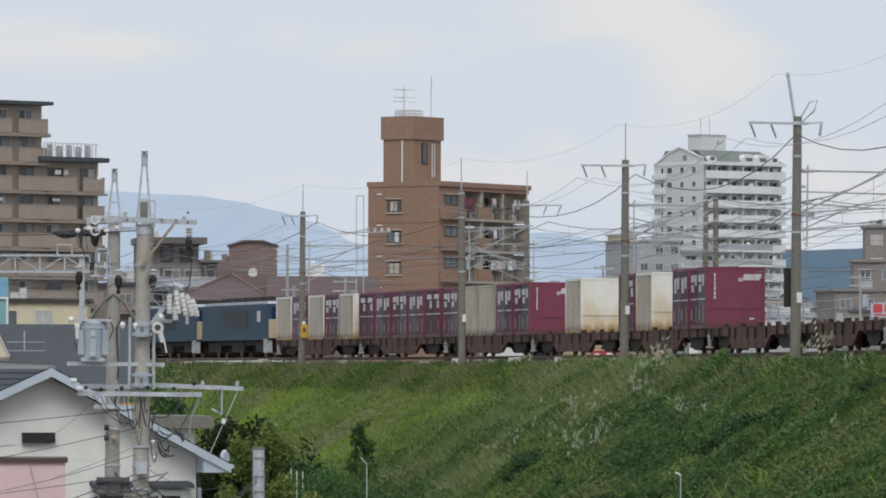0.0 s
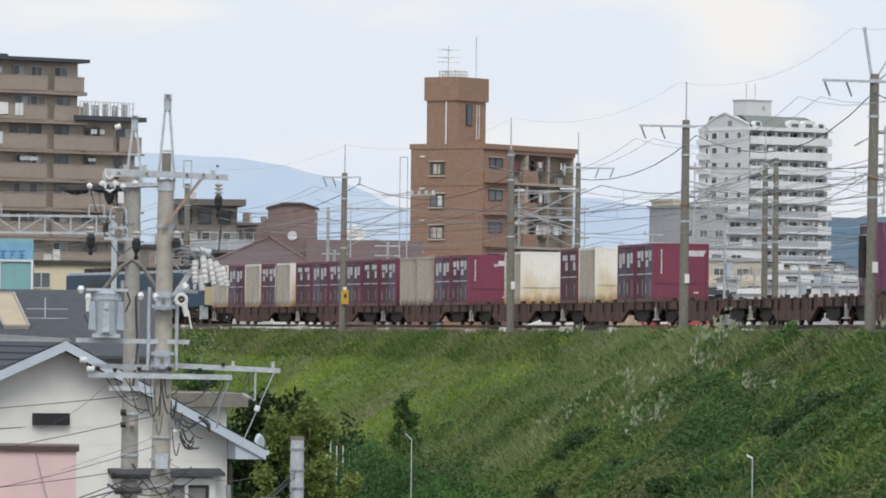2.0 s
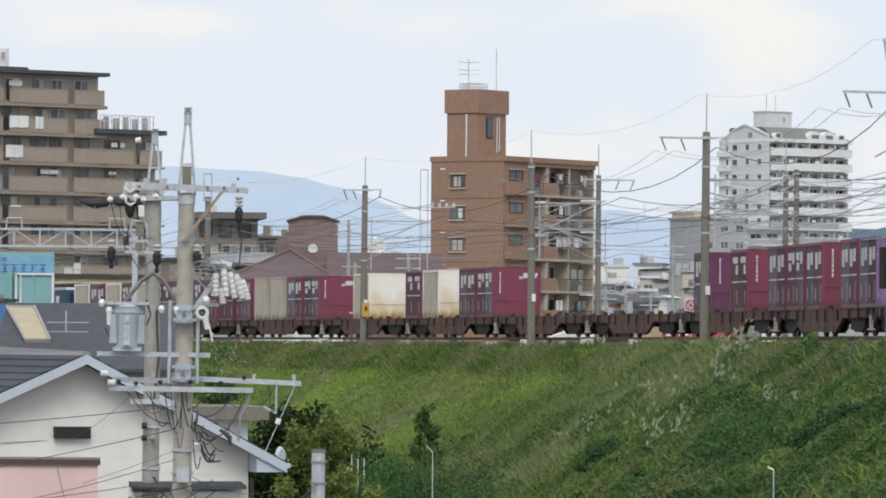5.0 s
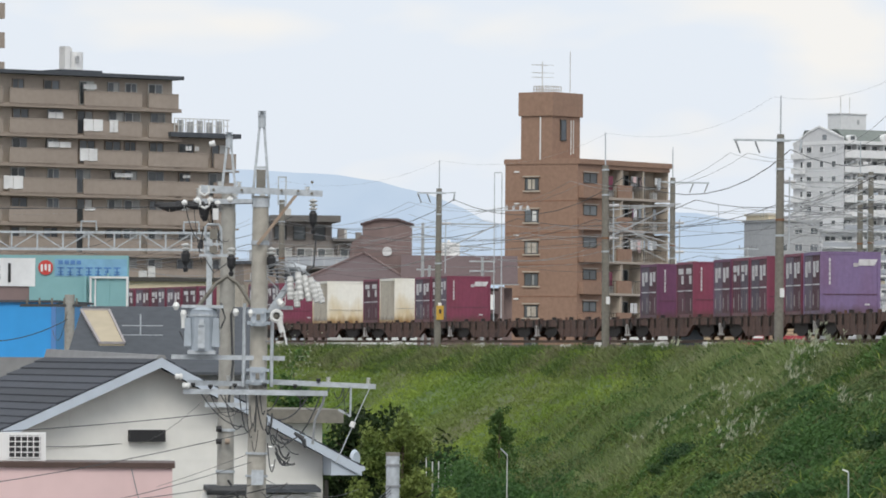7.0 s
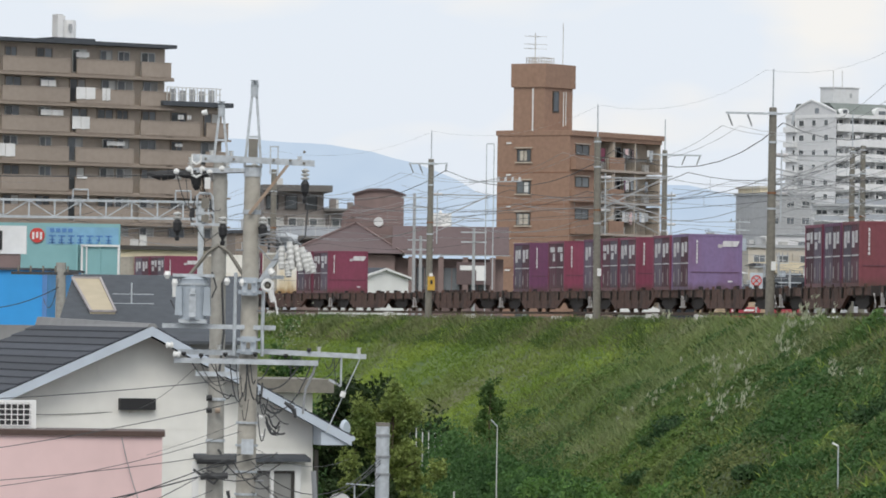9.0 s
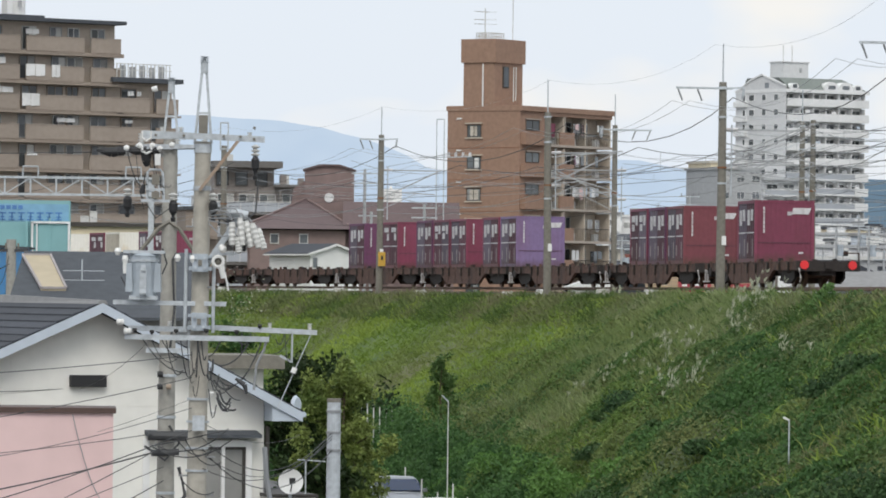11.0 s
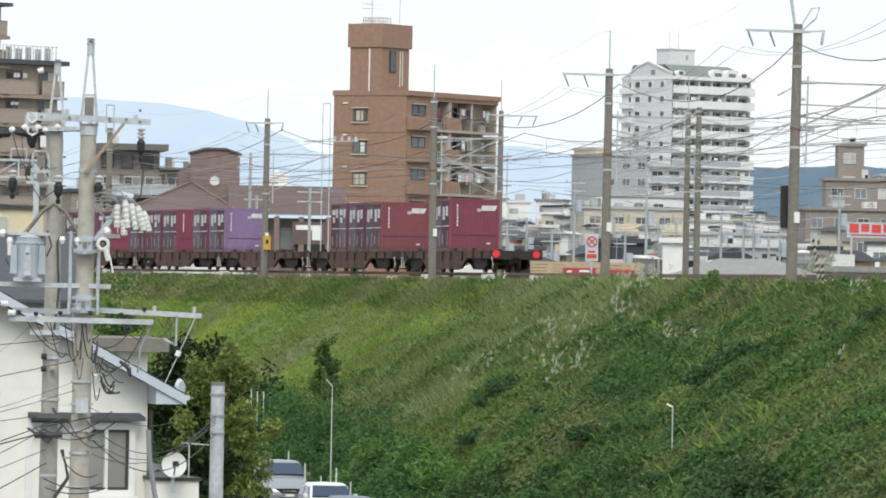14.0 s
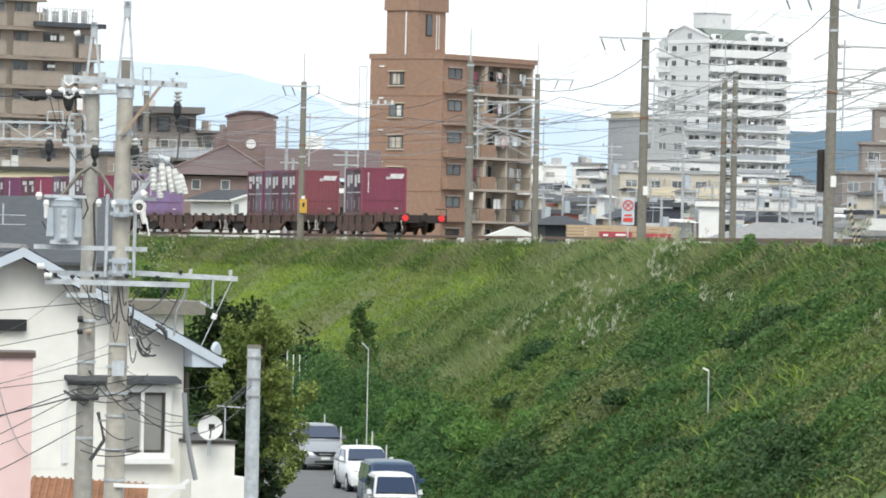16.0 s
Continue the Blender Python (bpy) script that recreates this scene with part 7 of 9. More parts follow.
tf = part("transformer", Shape().rod((-0.745, -0.16, 8.36), (-0.745, -0.16, 8.9), 0.17, 0.19, 18).rod((-0.745, -0.16, 8.9), (-0.745, -0.16, 8.96), 0.2, 0.12, 18), MAT["gear_grey"], pole, "blue-grey pole transformer")
part("top_plate", Shape().box(-1.02, -0.47, -0.3, -0.02, 8.93, 8.97), MAT["galvanised"], tf)
for x in (-0.93, -0.56):
    part("cooling_fin", Shape().hexa([(x - 0.05, -0.3, 8.42), (x + 0.05, -0.3, 8.42), (x + 0.05, -0.06, 8.42), (x - 0.05, -0.06, 8.42),
                                      (x - 0.035, -0.32, 8.8), (x + 0.035, -0.32, 8.8), (x + 0.035, -0.04, 8.8), (x - 0.035, -0.04, 8.8)]), MAT["gear_grey"], tf)
part("rib", Shape().box(-0.79, -0.7, -0.37, -0.31, 8.38, 8.72).box(-0.775, -0.715, -0.4, -0.35, 8.7, 8.78).box(-0.79, -0.7, -0.39, -0.31, 8.4, 8.46), MAT["galvanised"], tf)
part("rim_band", Shape().rod((-0.745, -0.16, 8.82), (-0.745, -0.16, 8.85), 0.2, 0.2, 18), MAT["galvanised"], tf)
part("foot", Shape().box(-0.93, -0.56, -0.3, -0.02, 8.32, 8.37), MAT["galvanised"], tf)
for x, z, r in ((-1.09, 8.93, 0.05), (-0.3, 8.86, 0.045), (-0.1, 8.85, 0.04)):
    part("bushing", Shape().rod((x, -0.24, z - 0.03), (x, -0.24, z + 0.02), r * 0.5, r, 14).rod((x, -0.24, z + 0.02), (x, -0.24, z + 0.07), r, r * 0.6, 14), MAT["porcelain"], tf)
part("fuse", Shape().rod((-0.99, -0.26, 8.90), (-0.99, -0.26, 8.85), 0.03, 0.045, 14).rod((-0.99, -0.26, 8.85), (-0.99, -0.26, 8.8), 0.045, 0.032, 14).rod((-0.99, -0.26, 8.8), (-0.99, -0.26, 8.66), 0.032, 0.026, 12), MAT["porcelain"], tf, "white cartridge fuse")
part("wire_clip", Shape().tube([(-1.04, -0.24, 8.62), (-0.98, -0.25, 8.5), (-0.93, -0.26, 8.55)], 0.01), MAT["wire"], tf)
part("drop_wire", Shape().tube([(-0.5, -0.24, 9.0), (-0.44, -0.24, 8.8), (-0.5, -0.24, 8.66)], 0.012), MAT["wire"], tf)
part("meter_box", Shape().box(-0.06, 0.1, -0.3, -0.16, 6.6, 6.8), MAT["galvanised"], pole)
for z in (7.0, 6.7, 6.35, 6.05, 5.6, 5.2):
    part("band", Shape().rod((0, 0, z), (0, 0, z + 0.03), 0.15, 0.15, 14), MAT["galvanised"], pole)
br = random.Random(3)
def looped(a, b, drop, n=7):
    """A slack cable from a to b."""
    a, b = Vector(a), Vector(b)
    return [a.lerp(b, i / n) - Vector((0, 0, drop * 4 * (i / n) * (1 - i / n))) for i in range(n + 1)]


def strand(pts, r):
    part("service_cable", Shape().tube(pts, r), MAT["wire"], pole)


for i in range(8):
    x, z = br.uniform(-0.1, 0.4), br.uniform(7.0, 7.6)
    strand(looped((x, -0.25, z), (x + br.uniform(-0.3, 0.3), -0.3, z - br.uniform(-0.1, 0.3)), br.uniform(0.05, 0.3)), br.choice([0.006, 0.008, 0.011]))
for i in range(11):
    x = br.uniform(-0.9, 0.85)
    strand(looped((x, -0.2, 7.8), (x * 0.3 + br.uniform(-0.1, 0.1), -0.2, br.uniform(7.2, 7.6)), br.uniform(0.08, 0.3)), br.choice([0.006, 0.008, 0.01]))
for i in range(9):
    x, z = 0.2 + br.uniform(-0.03, 0.1), br.uniform(7.02, 7.34)
    strand(looped((x, -0.24, z), (x + br.uniform(0.06, 0.26), -0.27, z - br.uniform(0.0, 0.2)), br.uniform(0.04, 0.16)), br.choice([0.007, 0.01, 0.013]))
for i in range(7):
    x = br.uniform(0.2, 1.35)
    strand(looped((x, 0.1, 7.9), (x + br.uniform(-0.5, 0.1), 0.0, br.uniform(7.55, 7.9)), br.uniform(0.05, 0.22)), br.choice([0.006, 0.009]))
for i in range(5):
    x = br.uniform(-1.0, -0.6)
    strand(looped((x, -0.15, 10.3), (x + br.uniform(-0.1, 0.3), -0.2, br.uniform(9.5, 9.9)), br.uniform(0.05, 0.2)), br.choice([0.005, 0.007]))
for i in range(8):
    z = br.uniform(5.4, 6.6)
    strand(looped((br.uniform(-0.6, -0.1), -0.22, z), (br.uniform(0.1, 0.5), -0.22, z + br.uniform(-0.3, 0.3)), br.uniform(0.0, 0.2)), 0.008)
part("drop_rod", Shape().rod((1.23, 0.12, 7.92), (1.23, 0.12, 7.52), 0.014, 0.014, 8).bar((1.07, 0.12, 7.61), (1.23, 0.12, 7.525), 0.03), MAT["galvanised"], pole)
part("riser_pipe", Shape().tube([(0.89, -0.18, 7.8), (0.87, -0.18, 7.7), (0.77, -0.18, 7.48), (0.74, -0.18, 7.15)], 0.018), MAT["wire_pale"], pole, "pale bent riser pipe")
part("splice", Shape().rod((0.5, -0.3, 7.3), (0.62, -0.3, 7.22), 0.02, 0.036, 12).rod((0.62, -0.3, 7.22), (0.65, -0.3, 7.1), 0.036, 0.015, 12), MAT["wire"], pole, "black cable splice")
part("service_arm", Shape().bar((0, -0.15, 5.15), (0.95, -0.2, 5.15), 0.05).bar((0.2, -0.15, 4.7), (1.0, -0.2, 5.25), 0.05), MAT["sign_white"], pole)
part("cable_loop", Shape().tube([(0.9, -0.2, 6.4), (0.93, -0.2, 6.0), (1.0, -0.2, 5.6), (1.08, -0.2, 5.25)], 0.035), MAT["wire_pale"], pole)

p2 = sight(-386, 0, 82)
pole2 = thing("utility_pole", pose(p2.x, p2.y, 0, 0, 0.25, 0), "stained concrete utility pole behind the first", "utility pole", "street poles")
part("shaft", Shape().rod((0, 0, 0), (0, 0, 10.75), 0.16, 0.1, 18), MAT["concrete_mid"], pole2)
a_frame(pole2, 10.7, 11.4, 0.1)
part("crossarm", Shape().box(-0.5, 0.6, -0.16, -0.1, 10.5, 10.57), MAT["galvanised"], pole2, "galvanised steel crossarm")
part("crossarm", Shape().box(-0.3, 0.4, -0.16, -0.1, 7.55, 7.62), MAT["galvanised"], pole2, "galvanised steel crossarm")
part("yoke", Shape().tube([(-0.5, -0.1, 8.9), (-0.15, -0.1, 9.35), (0, -0.1, 9.45), (0.15, -0.1, 9.35), (0.45, -0.1, 8.9)], 0.03), MAT["concrete_dark"], pole2)
part("conduit", Shape().tube([(0.12, -0.12, 9.0), (0.06, -0.14, 8.9), (0.1, -0.14, 8.2), (0.04, -0.14, 7.6)], 0.018), MAT["wire"], pole2)
for x in (-0.42, 0.1, 0.5):
    part("pin_insulator", insulator(Shape(), (x, -0.13, 10.72), 0.16, 0.05), MAT["porcelain"], pole2)
part("head_insulator", Shape().rod((-0.28, -0.1, 11.36), (-0.2, -0.1, 11.38), 0.035, 0.045, 12), MAT["porcelain"], pole2)
for z in (7.2, 6.6, 6.1, 5.5):
    part("band", Shape().rod((0, 0, z), (0, 0, z + 0.04), 0.14, 0.14, 14), MAT["galvanised"], pole2)
part("splice_box", Shape().rod((-0.25, -0.2, 6.35), (0.3, -0.2, 6.35), 0.07, 0.07).rod((-0.2, -0.22, 6.1), (0.2, -0.22, 6.12), 0.05, 0.05), MAT["wire"], pole2)
part("service_cable", Shape().tube([(-0.3, -0.2, 6.2), (0, -0.25, 6.0), (0.2, -0.2, 6.25), (0.05, -0.2, 6.5)], 0.02), MAT["wire"], pole2)
part("service_cable", Shape().tube([(0.2, -0.2, 5.9), (0.3, -0.2, 5.5), (0.1, -0.2, 5.2)], 0.03), MAT["wire"], pole2)

for z, r in ((7.24, 0.045), (7.06, 0.04)):
    part("wire_knob", Shape().rod((-0.13, -0.2, z), (-0.05, -0.2, z), r, r, 14), MAT["black_rubber"], pole2)
part("wire_knob", Shape().rod((0.0, -0.2, 7.06), (0.07, -0.2, 7.06), 0.04, 0.04, 14), MAT["rust_pale"], pole2)

p3 = sight(-86, 0, 80)
post = thing("steel_post", facing((p3.x, p3.y, 0), 0), "plain grey galvanised steel post", "post")
part("shaft", Shape().rod((0, 0, 0), (0, 0, 6.92), 0.12, 0.094, 18), MAT["galvanised"], post)
part("cap", Shape().rod((0, 0, 6.9), (0, 0, 6.95), 0.102, 0.1, 18), MAT["concrete_dark"], post)
for z in (6.75, 6.45, 6.2):
    part("band", Shape().rod((0, 0, z), (0, 0, z + 0.035), 0.108, 0.108, 16), MAT["wire_pale"], post)
for x, y, z0, h in ((-660, 160, 8.2, 2.0),):
    q = sight(x, 0, y)
    far_pole = thing("utility_pole", facing((q.x, q.y, 0), 0), "grey concrete pole beside the blue wall", "utility pole", "street poles")
    part("shaft", Shape().rod((0, 0, 0), (0, 0, 9.9), 0.17, 0.14), MAT["concrete_mid"], far_pole)
    part("crossarm", Shape().box(-1.4, 0.5, -0.1, 0, 9.55, 9.63), MAT["wire"], far_pole)
    for i in range(5):
        part("pin_insulator", Shape().rod((-1.2 + 0.35 * i, -0.05, 9.63), (-1.2 + 0.35 * i, -0.05, 9.8), 0.03), MAT["concrete_dark"], far_pole)


def wire_between(p, q, sag, r, material="wire", label="dark overhead service cable", n=14):
    p, q = Vector(p), Vector(q)
    pts = [p.lerp(q, i / n) - Vector((0, 0, sag * 4 * (i / n) * (1 - i / n))) for i in range(n + 1)]
    return solid("cable", Shape().tube(pts, r * 0.55, 5), MAT[material], label, "cable", "street cables")


P1 = Vector((pp.x, pp.y - 0.2, 0))
P2 = Vector((p2.x, p2.y - 0.2, 0))
for z, q, sag, r in ((10.33, (-13, 70, 10.6), 0.25, 0.012), (7.6, (-12, 76, 7.2), 0.2, 0.01), (7.3, (-11, 72, 6.2), 0.25, 0.01), (6.6, (-10, 66, 4.9), 0.35, 0.014),
                     (6.4, (-12, 78, 6.0), 0.25, 0.01), (6.2, (-9, 66, 4.1), 0.3, 0.012), (6.15, (-11, 72, 5.2), 0.3, 0.02), (5.9, (-10, 68, 3.9), 0.2, 0.01),
                     (6.9, (-9, 72, 6.1), 0.35, 0.008), (5.7, (-9, 66, 3.4), 0.25, 0.015)):
    wire_between(P1 + Vector((-0.05, 0, z)) if z > 6.5 else P2 + Vector((0, 0, z)), q, sag, r)
for z, q, sag, r in ((6.5, (p3.x, p3.y, 6.5), 0.5, 0.012), (6.3, (p3.x, p3.y, 6.45), 0.45, 0.01), (6.35, (p3.x, p3.y, 6.25), 0.55, 0.014), (6.1, (p3.x, p3.y, 6.4), 0.35, 0.01),
                     (6.7, (hp.x + 3.5, hp.y + 1.6, 5.9), 0.2, 0.008)):
    wire_between(P1 + Vector((0.1, 0, z)), q, sag, r)
wire_between(P1 + Vector((-0.6, 0, 7.8)), (hp.x - 0.4, hp.y + 0.3, 6.7), 0.1, 0.006)
wire_between((hp.x - 3.2, hp.y - 0.8, 6.7), (hp.x - 0.5, hp.y + 0.3, 6.72), 0.06, 0.01)
wire_between(P1 + Vector((-0.1, 0, 7.0)), (hp.x - 2.0, hp.y - 0.6, 5.5), 0.1, 0.006)
wire_between((-10.5, 158, 9.4), (sight(-690, 0, 169).x, 169, 8.9), 0.5, 0.02)
wire_between((-14, 160, 8.7), (-10.6, 159.8, 9.2), 0.35, 0.025)
wire_between((pk.x - 0.6, 83.9, 6.6), (pk.x - 0.05, 83.9, 5.2), 0.25, 0.012, "wire_pale")

# ---- railway masts and wires ----
TOP = 16.9


def mast(name, x, y, label, top=TOP, r=0.17, arm=0.0, rod=1.5, lean=0.0, cantilever=0.0, plate=True, material="concrete_dark"):
    """A concrete catenary mast; the crossarm points to the field, the cantilever to the track."""
    base = RAIL - 0.9
    a = math.degrees(math.atan2(y, x))
    t = thing("catenary_mast", pose(x, y, base, 0, lean, 10), label, "catenary mast", "masts along the railway")
    h = top - base
    part("shaft", Shape().rod((0, 0, -0.3), (0, 0, h), r * 1.12, r * 0.86, 16), MAT[material], t)
    if rod:
        part("earth_rod", Shape().rod((0, 0, h), (0, 0, h + rod), 0.035, 0.025, 8), MAT["galvanised"], t)
    for z in (h - 0.25, h - 1.4, h * 0.55):
        part("band", Shape().rod((0, 0, z), (0, 0, z + 0.08), r * 1.06, r * 1.06, 16), MAT["galvanised"], t)
    part("orange_band", Shape().rod((0, 0, h * 0.62), (0, 0, h * 0.62 + 0.07), r * 1.08, r * 1.08, 16), MAT["rust"], t)
    if plate:
        part("plate", Shape().box(-0.02, 0.16, -r * 1.3, -r * 1.2, 2.5, 2.85), MAT["sign_white"], t, "small white number plate")
    if arm:
        sgn = 1 if arm > 0 else -1
        part("crossarm", Shape().bar((-0.35 * sgn, -0.15, h - 0.25), (arm, -0.15, h - 0.25), 0.08), MAT["galvanised"], t)
        for f in (0.55, 0.96):
            part("line_insulator", Shape().rod((arm * f, -0.15, h - 0.3), (arm * f - 0.18 * sgn, -0.15, h - 0.75), 0.038, 0.03, 8), MAT["wire_pale"], t)
        part("short_arm", Shape().bar((0, -0.15, h - 0.25), (-0.85 * sgn, -0.15, h - 0.2), 0.06).rod((-0.8 * sgn, -0.15, h - 0.25), (-0.75 * sgn, -0.15, h - 0.65), 0.05), MAT["galvanised"], t)
    if cantilever:
        c = cantilever
        br = Shape().bar((0, 0, 7.0), (c, 0, 7.0), 0.06).bar((0, 0, 5.5), (c * 0.95, 0, 6.95), 0.06).bar((0, 0, 5.9), (c * 0.9, 0, 5.75), 0.05).bar((0, 0, 4.9), (c * 0.6, 0, 5.8), 0.04)
        part("cantilever", br, MAT["tube_grey"], t, "steel cantilever holding the wires")
        for z in (7.0, 5.5):
            part("bracket_insulator", Shape().rod((r, 0, z), (r + 0.45, 0, z + 0.02), 0.07, 0.07, 8), MAT["paint_white"], t)
        part("side_frame", Shape().bar((0.35, -0.1, 4.4), (0.35, -0.1, 7.2), 0.05), MAT["galvanised"], t)
    return t


near = []
for b, y, arm, lean in ((926, 180, -1.75, 0.5), (595, 220, -1.9, 0.2), (289, 258, 0.0, -0.4), (-9, 297, -1.2, 0.3)):
    p = sight(b, 0, y)
    near.append(p)
    mast("catenary_mast", p.x, y, "brown-stained concrete catenary mast with a crossarm", arm=arm, lean=lean, cantilever=3.2, rod=0 if b == 926 else 1.5)
d_cap = thing("mast_head", pose(near[0].x, 180, TOP), "bent steel head frame of a mast", "mast fitting")
part("horn", Shape().tube([(0.1, 0, -0.3), (0.65, 0, 0.2), (0.75, 0, 0.55), (0.5, 0, 0.5), (0.15, 0, -0.1)], 0.03).tube([(0, 0, -0.2), (-0.25, 0, 1.4)], 0.055).rod((-0.25, 0, 1.38), (-0.26, 0, 1.5), 0.08, 0.05), MAT["galvanised"], d_cap)
part("weight_box", Shape().rod((-0.26, 0.1, -6.5), (-0.26, 0.1, -5.17), 0.12), MAT["bogie"], d_cap, "dark tension weight")
part("side_bracket", Shape().bar((-0.55, 0, -2.3), (0, 0, -2.0), 0.06).bar((0, 0, -2.4), (0.35, 0, -2.4), 0.1), MAT["galvanised"], d_cap)
for b, e, y, arm, cl in ((738, 318, 277, 0, -3.5), (757, 321, 274, 0, 0), (406, 308, 292, 1.9, -3.2)):
    p = sight(b, e, y)
    mast("catenary_mast", p.x, y, "dark concrete catenary mast beyond the track", top=p.z, arm=arm, rod=1.6 if b != 757 else 0, cantilever=cl, plate=False, r=0.15)
p = sight(-285.5, 264, 352)
far = mast("catenary_mast", p.x, 352, "grey mast with a small frame on its head beyond the train", top=p.z, rod=0, plate=False, r=0.2)
h = p.z - RAIL + 0.9
part("head_frame", Shape().bar((-0.24, 0, h - 0.3), (-0.24, 0, h + 1.45), 0.08).bar((0.24, 0, h - 0.3), (0.24, 0, h + 1.45), 0.08).bar((-0.28, 0, h + 1.42), (0.28, 0, h + 1.42), 0.09).bar((-0.24, 0, h + 0.5), (0.24, 0, h + 0.5), 0.07), MAT["galvanised"], far, "galvanised head frame")
for b, e, y in ((-36, 225, 345), (-24, 150, 350), (70, 165, 350), (539, 189, 420), (667, 171, 410), (840, 154, 430), (858, 135, 440), (800, 134, 450), (630, 98, 400), (760, 88, 400), (885, 96, 410), (690, 112, 430), (500, 100, 400), (420, 110, 410), (585, 110, 430), (720, 120, 420), (905, 120, 420), (1010, 175, 400), (455, 120, 430), (610, 130, 450)):
    p = sight(b, e, y)
    t = thing("utility_pole", facing((p.x, p.y, 0), 0), "slim grey pole in the town", "utility pole", "poles in the town")
    part("shaft", Shape().rod((0, 0, 0), (0, 0, p.z), 0.14, 0.09, 10), MAT["tube_grey"], t)
    if p.x > 10:
        part("pole_transformer", Shape().rod((0.32, -0.1, p.z - 2.4), (0.32, -0.1, p.z - 1.5), 0.24, 0.24, 12), MAT["gear_grey"], t)
        for dx in (-0.6, -0.2, 0.3, 0.7):
            part("pin_insulator", Shape().rod((dx, -0.08, p.z - 0.22), (dx, -0.08, p.z), 0.04, 0.03, 8), MAT["wire_pale"], t)
    for dz in (0.3, 0.9):
        part("crossarm", Shape().box(-0.8, 0.8, -0.12, -0.05, p.z - dz, p.z - dz + 0.08), MAT["galvanised"], t)
lat = sight(97, 315, 335)
lt = thing("lattice_mast", facing((lat.x, lat.y, 0), 0), "slim steel frame mast with a closed top", "catenary mast")
part("stile", Shape().bar((-0.22, 0, 0), (-0.22, 0, lat.z), 0.06).bar((0.22, 0, 0), (0.22, 0, lat.z), 0.06).bar((-0.22, 0, lat.z), (0.22, 0, lat.z), 0.06), MAT["galvanised"], lt)
part("crossarm", Shape().bar((-1.3, 0, lat.z - 2.3), (1.9, 0, lat.z - 2.2), 0.06), MAT["galvanised"], lt)
for i in range(4):
    part("pin_insulator", Shape().rod((0.5 + 0.42 * i, 0, lat.z - 2.2), (0.5 + 0.42 * i, 0, lat.z - 1.95), 0.08), MAT["paint_white"], lt)
for b, y, lean, count in ((980, 176, -9, 18), (984, 177, -3, 11)):
    gp = sight(b, 0, y)
    guard = thing("guy_guard", pose(gp.x, y, RAIL - 0.75, 0, lean, 0), "yellow and black striped guy wire guard", "guy guard", "guy guards")
    for i in range(count):
        part("stripe", Shape().hexa([(-0.04, -0.03, 0.1 * i), (0.04, -0.03, 0.1 * i + 0.05), (0.04, 0.03, 0.1 * i + 0.05), (-0.04, 0.03, 0.1 * i),
                                     (-0.04, -0.03, 0.1 * i + 0.1), (0.04, -0.03, 0.1 * i + 0.15), (0.04, 0.03, 0.1 * i + 0.15), (-0.04, 0.03, 0.1 * i + 0.1)]), MAT["ink" if i % 2 else "skylight"], guard)
    if lean < -5:
        part("guy_wire", Shape().rod((0, 0, 1.8), (0.15, 0, 7.0), 0.008), MAT["wire_pale"], guard)
yg = sight(-4.5, 0, 296.72)
gd = thing("marker_board", facing((yg.x, yg.y, 0), 0), "orange-yellow marker board with a black sign on a mast", "marker board")
part("bracket", Shape().box(-0.2, 0.12, 0.0, 0.2, 10.2, 10.26).box(-0.2, 0.12, 0.0, 0.2, 10.52, 10.58), MAT["galvanised"], gd)
part("board", Shape().box(-0.19, 0.19, -0.03, 0.0, 10.0, 10.74), MAT["orange_rail"], gd)
part("mark", Shape().box(-0.05, 0.07, -0.036, -0.03, 10.32, 10.54), MAT["ink"], gd)

SUPPORTS = [-160, -120, -80.8, -40.8, -2.4, 37.2, 77, 117, 157, 197]


def line_wire(side, z, sag, r, material="wire", s0=-160, s1=200, label="dark overhead railway wire"):
    """A wire that follows the line from support to support."""
    pts = []
    for a, b in zip(SUPPORTS, SUPPORTS[1:]):
        if a < s0 or b > s1:
            continue
        for i in range(8):
            f = i / 8
            p = line(a + (b - a) * f, side)[0]
            pts.append((p.x, p.y, z - sag * 4 * f * (1 - f)))
    solid("overhead_wire", Shape().tube(pts, r, 5), MAT[material], label, "overhead wire", "wires over the railway")
    return pts


for side in (CENTRE, CENTRE + 4.2):
    line_wire(side, RAIL + 5.2, 0.04, 0.012)
    pts = line_wire(side, RAIL + 6.4, 0.75, 0.016)
    for i, p in enumerate(pts):
        if i % 2 == 1:
            solid("dropper", Shape().rod(p, (p[0], p[1], RAIL + 5.2), 0.008, 0.008, 5), MAT["wire_pale"], "thin dropper between the railway wires", "dropper", "droppers")
for side, z, sag, r, mt in ((-4.6, TOP - 0.75, 0.9, 0.008, "wire_pale"), (-3.9, TOP - 0.75, 0.8, 0.008, "wire_pale"), (-2.9, TOP + 1.45, 0.7, 0.004, "wire_pale"), (-2.2, TOP - 0.6, 1.2, 0.018, "wire"),
                            (-2.4, TOP - 3.2, 0.9, 0.013, "wire_pale"), (8.8, TOP - 0.6, 0.9, 0.009, "wire_pale"), (9.6, TOP - 0.7, 0.9, 0.009, "wire_pale"), (7.8, TOP - 2.6, 0.8, 0.013, "wire_pale"),
                            (3.3, TOP - 1.9, 0.5, 0.012, "wire_pale"), (2.1, TOP - 2.4, 0.4, 0.012, "wire_pale"), (12.0, TOP - 1.4, 0.9, 0.011, "wire_pale"), (11.2, TOP - 3.4, 0.6, 0.011, "wire")):
    line_wire(side, z, sag, r, mt)
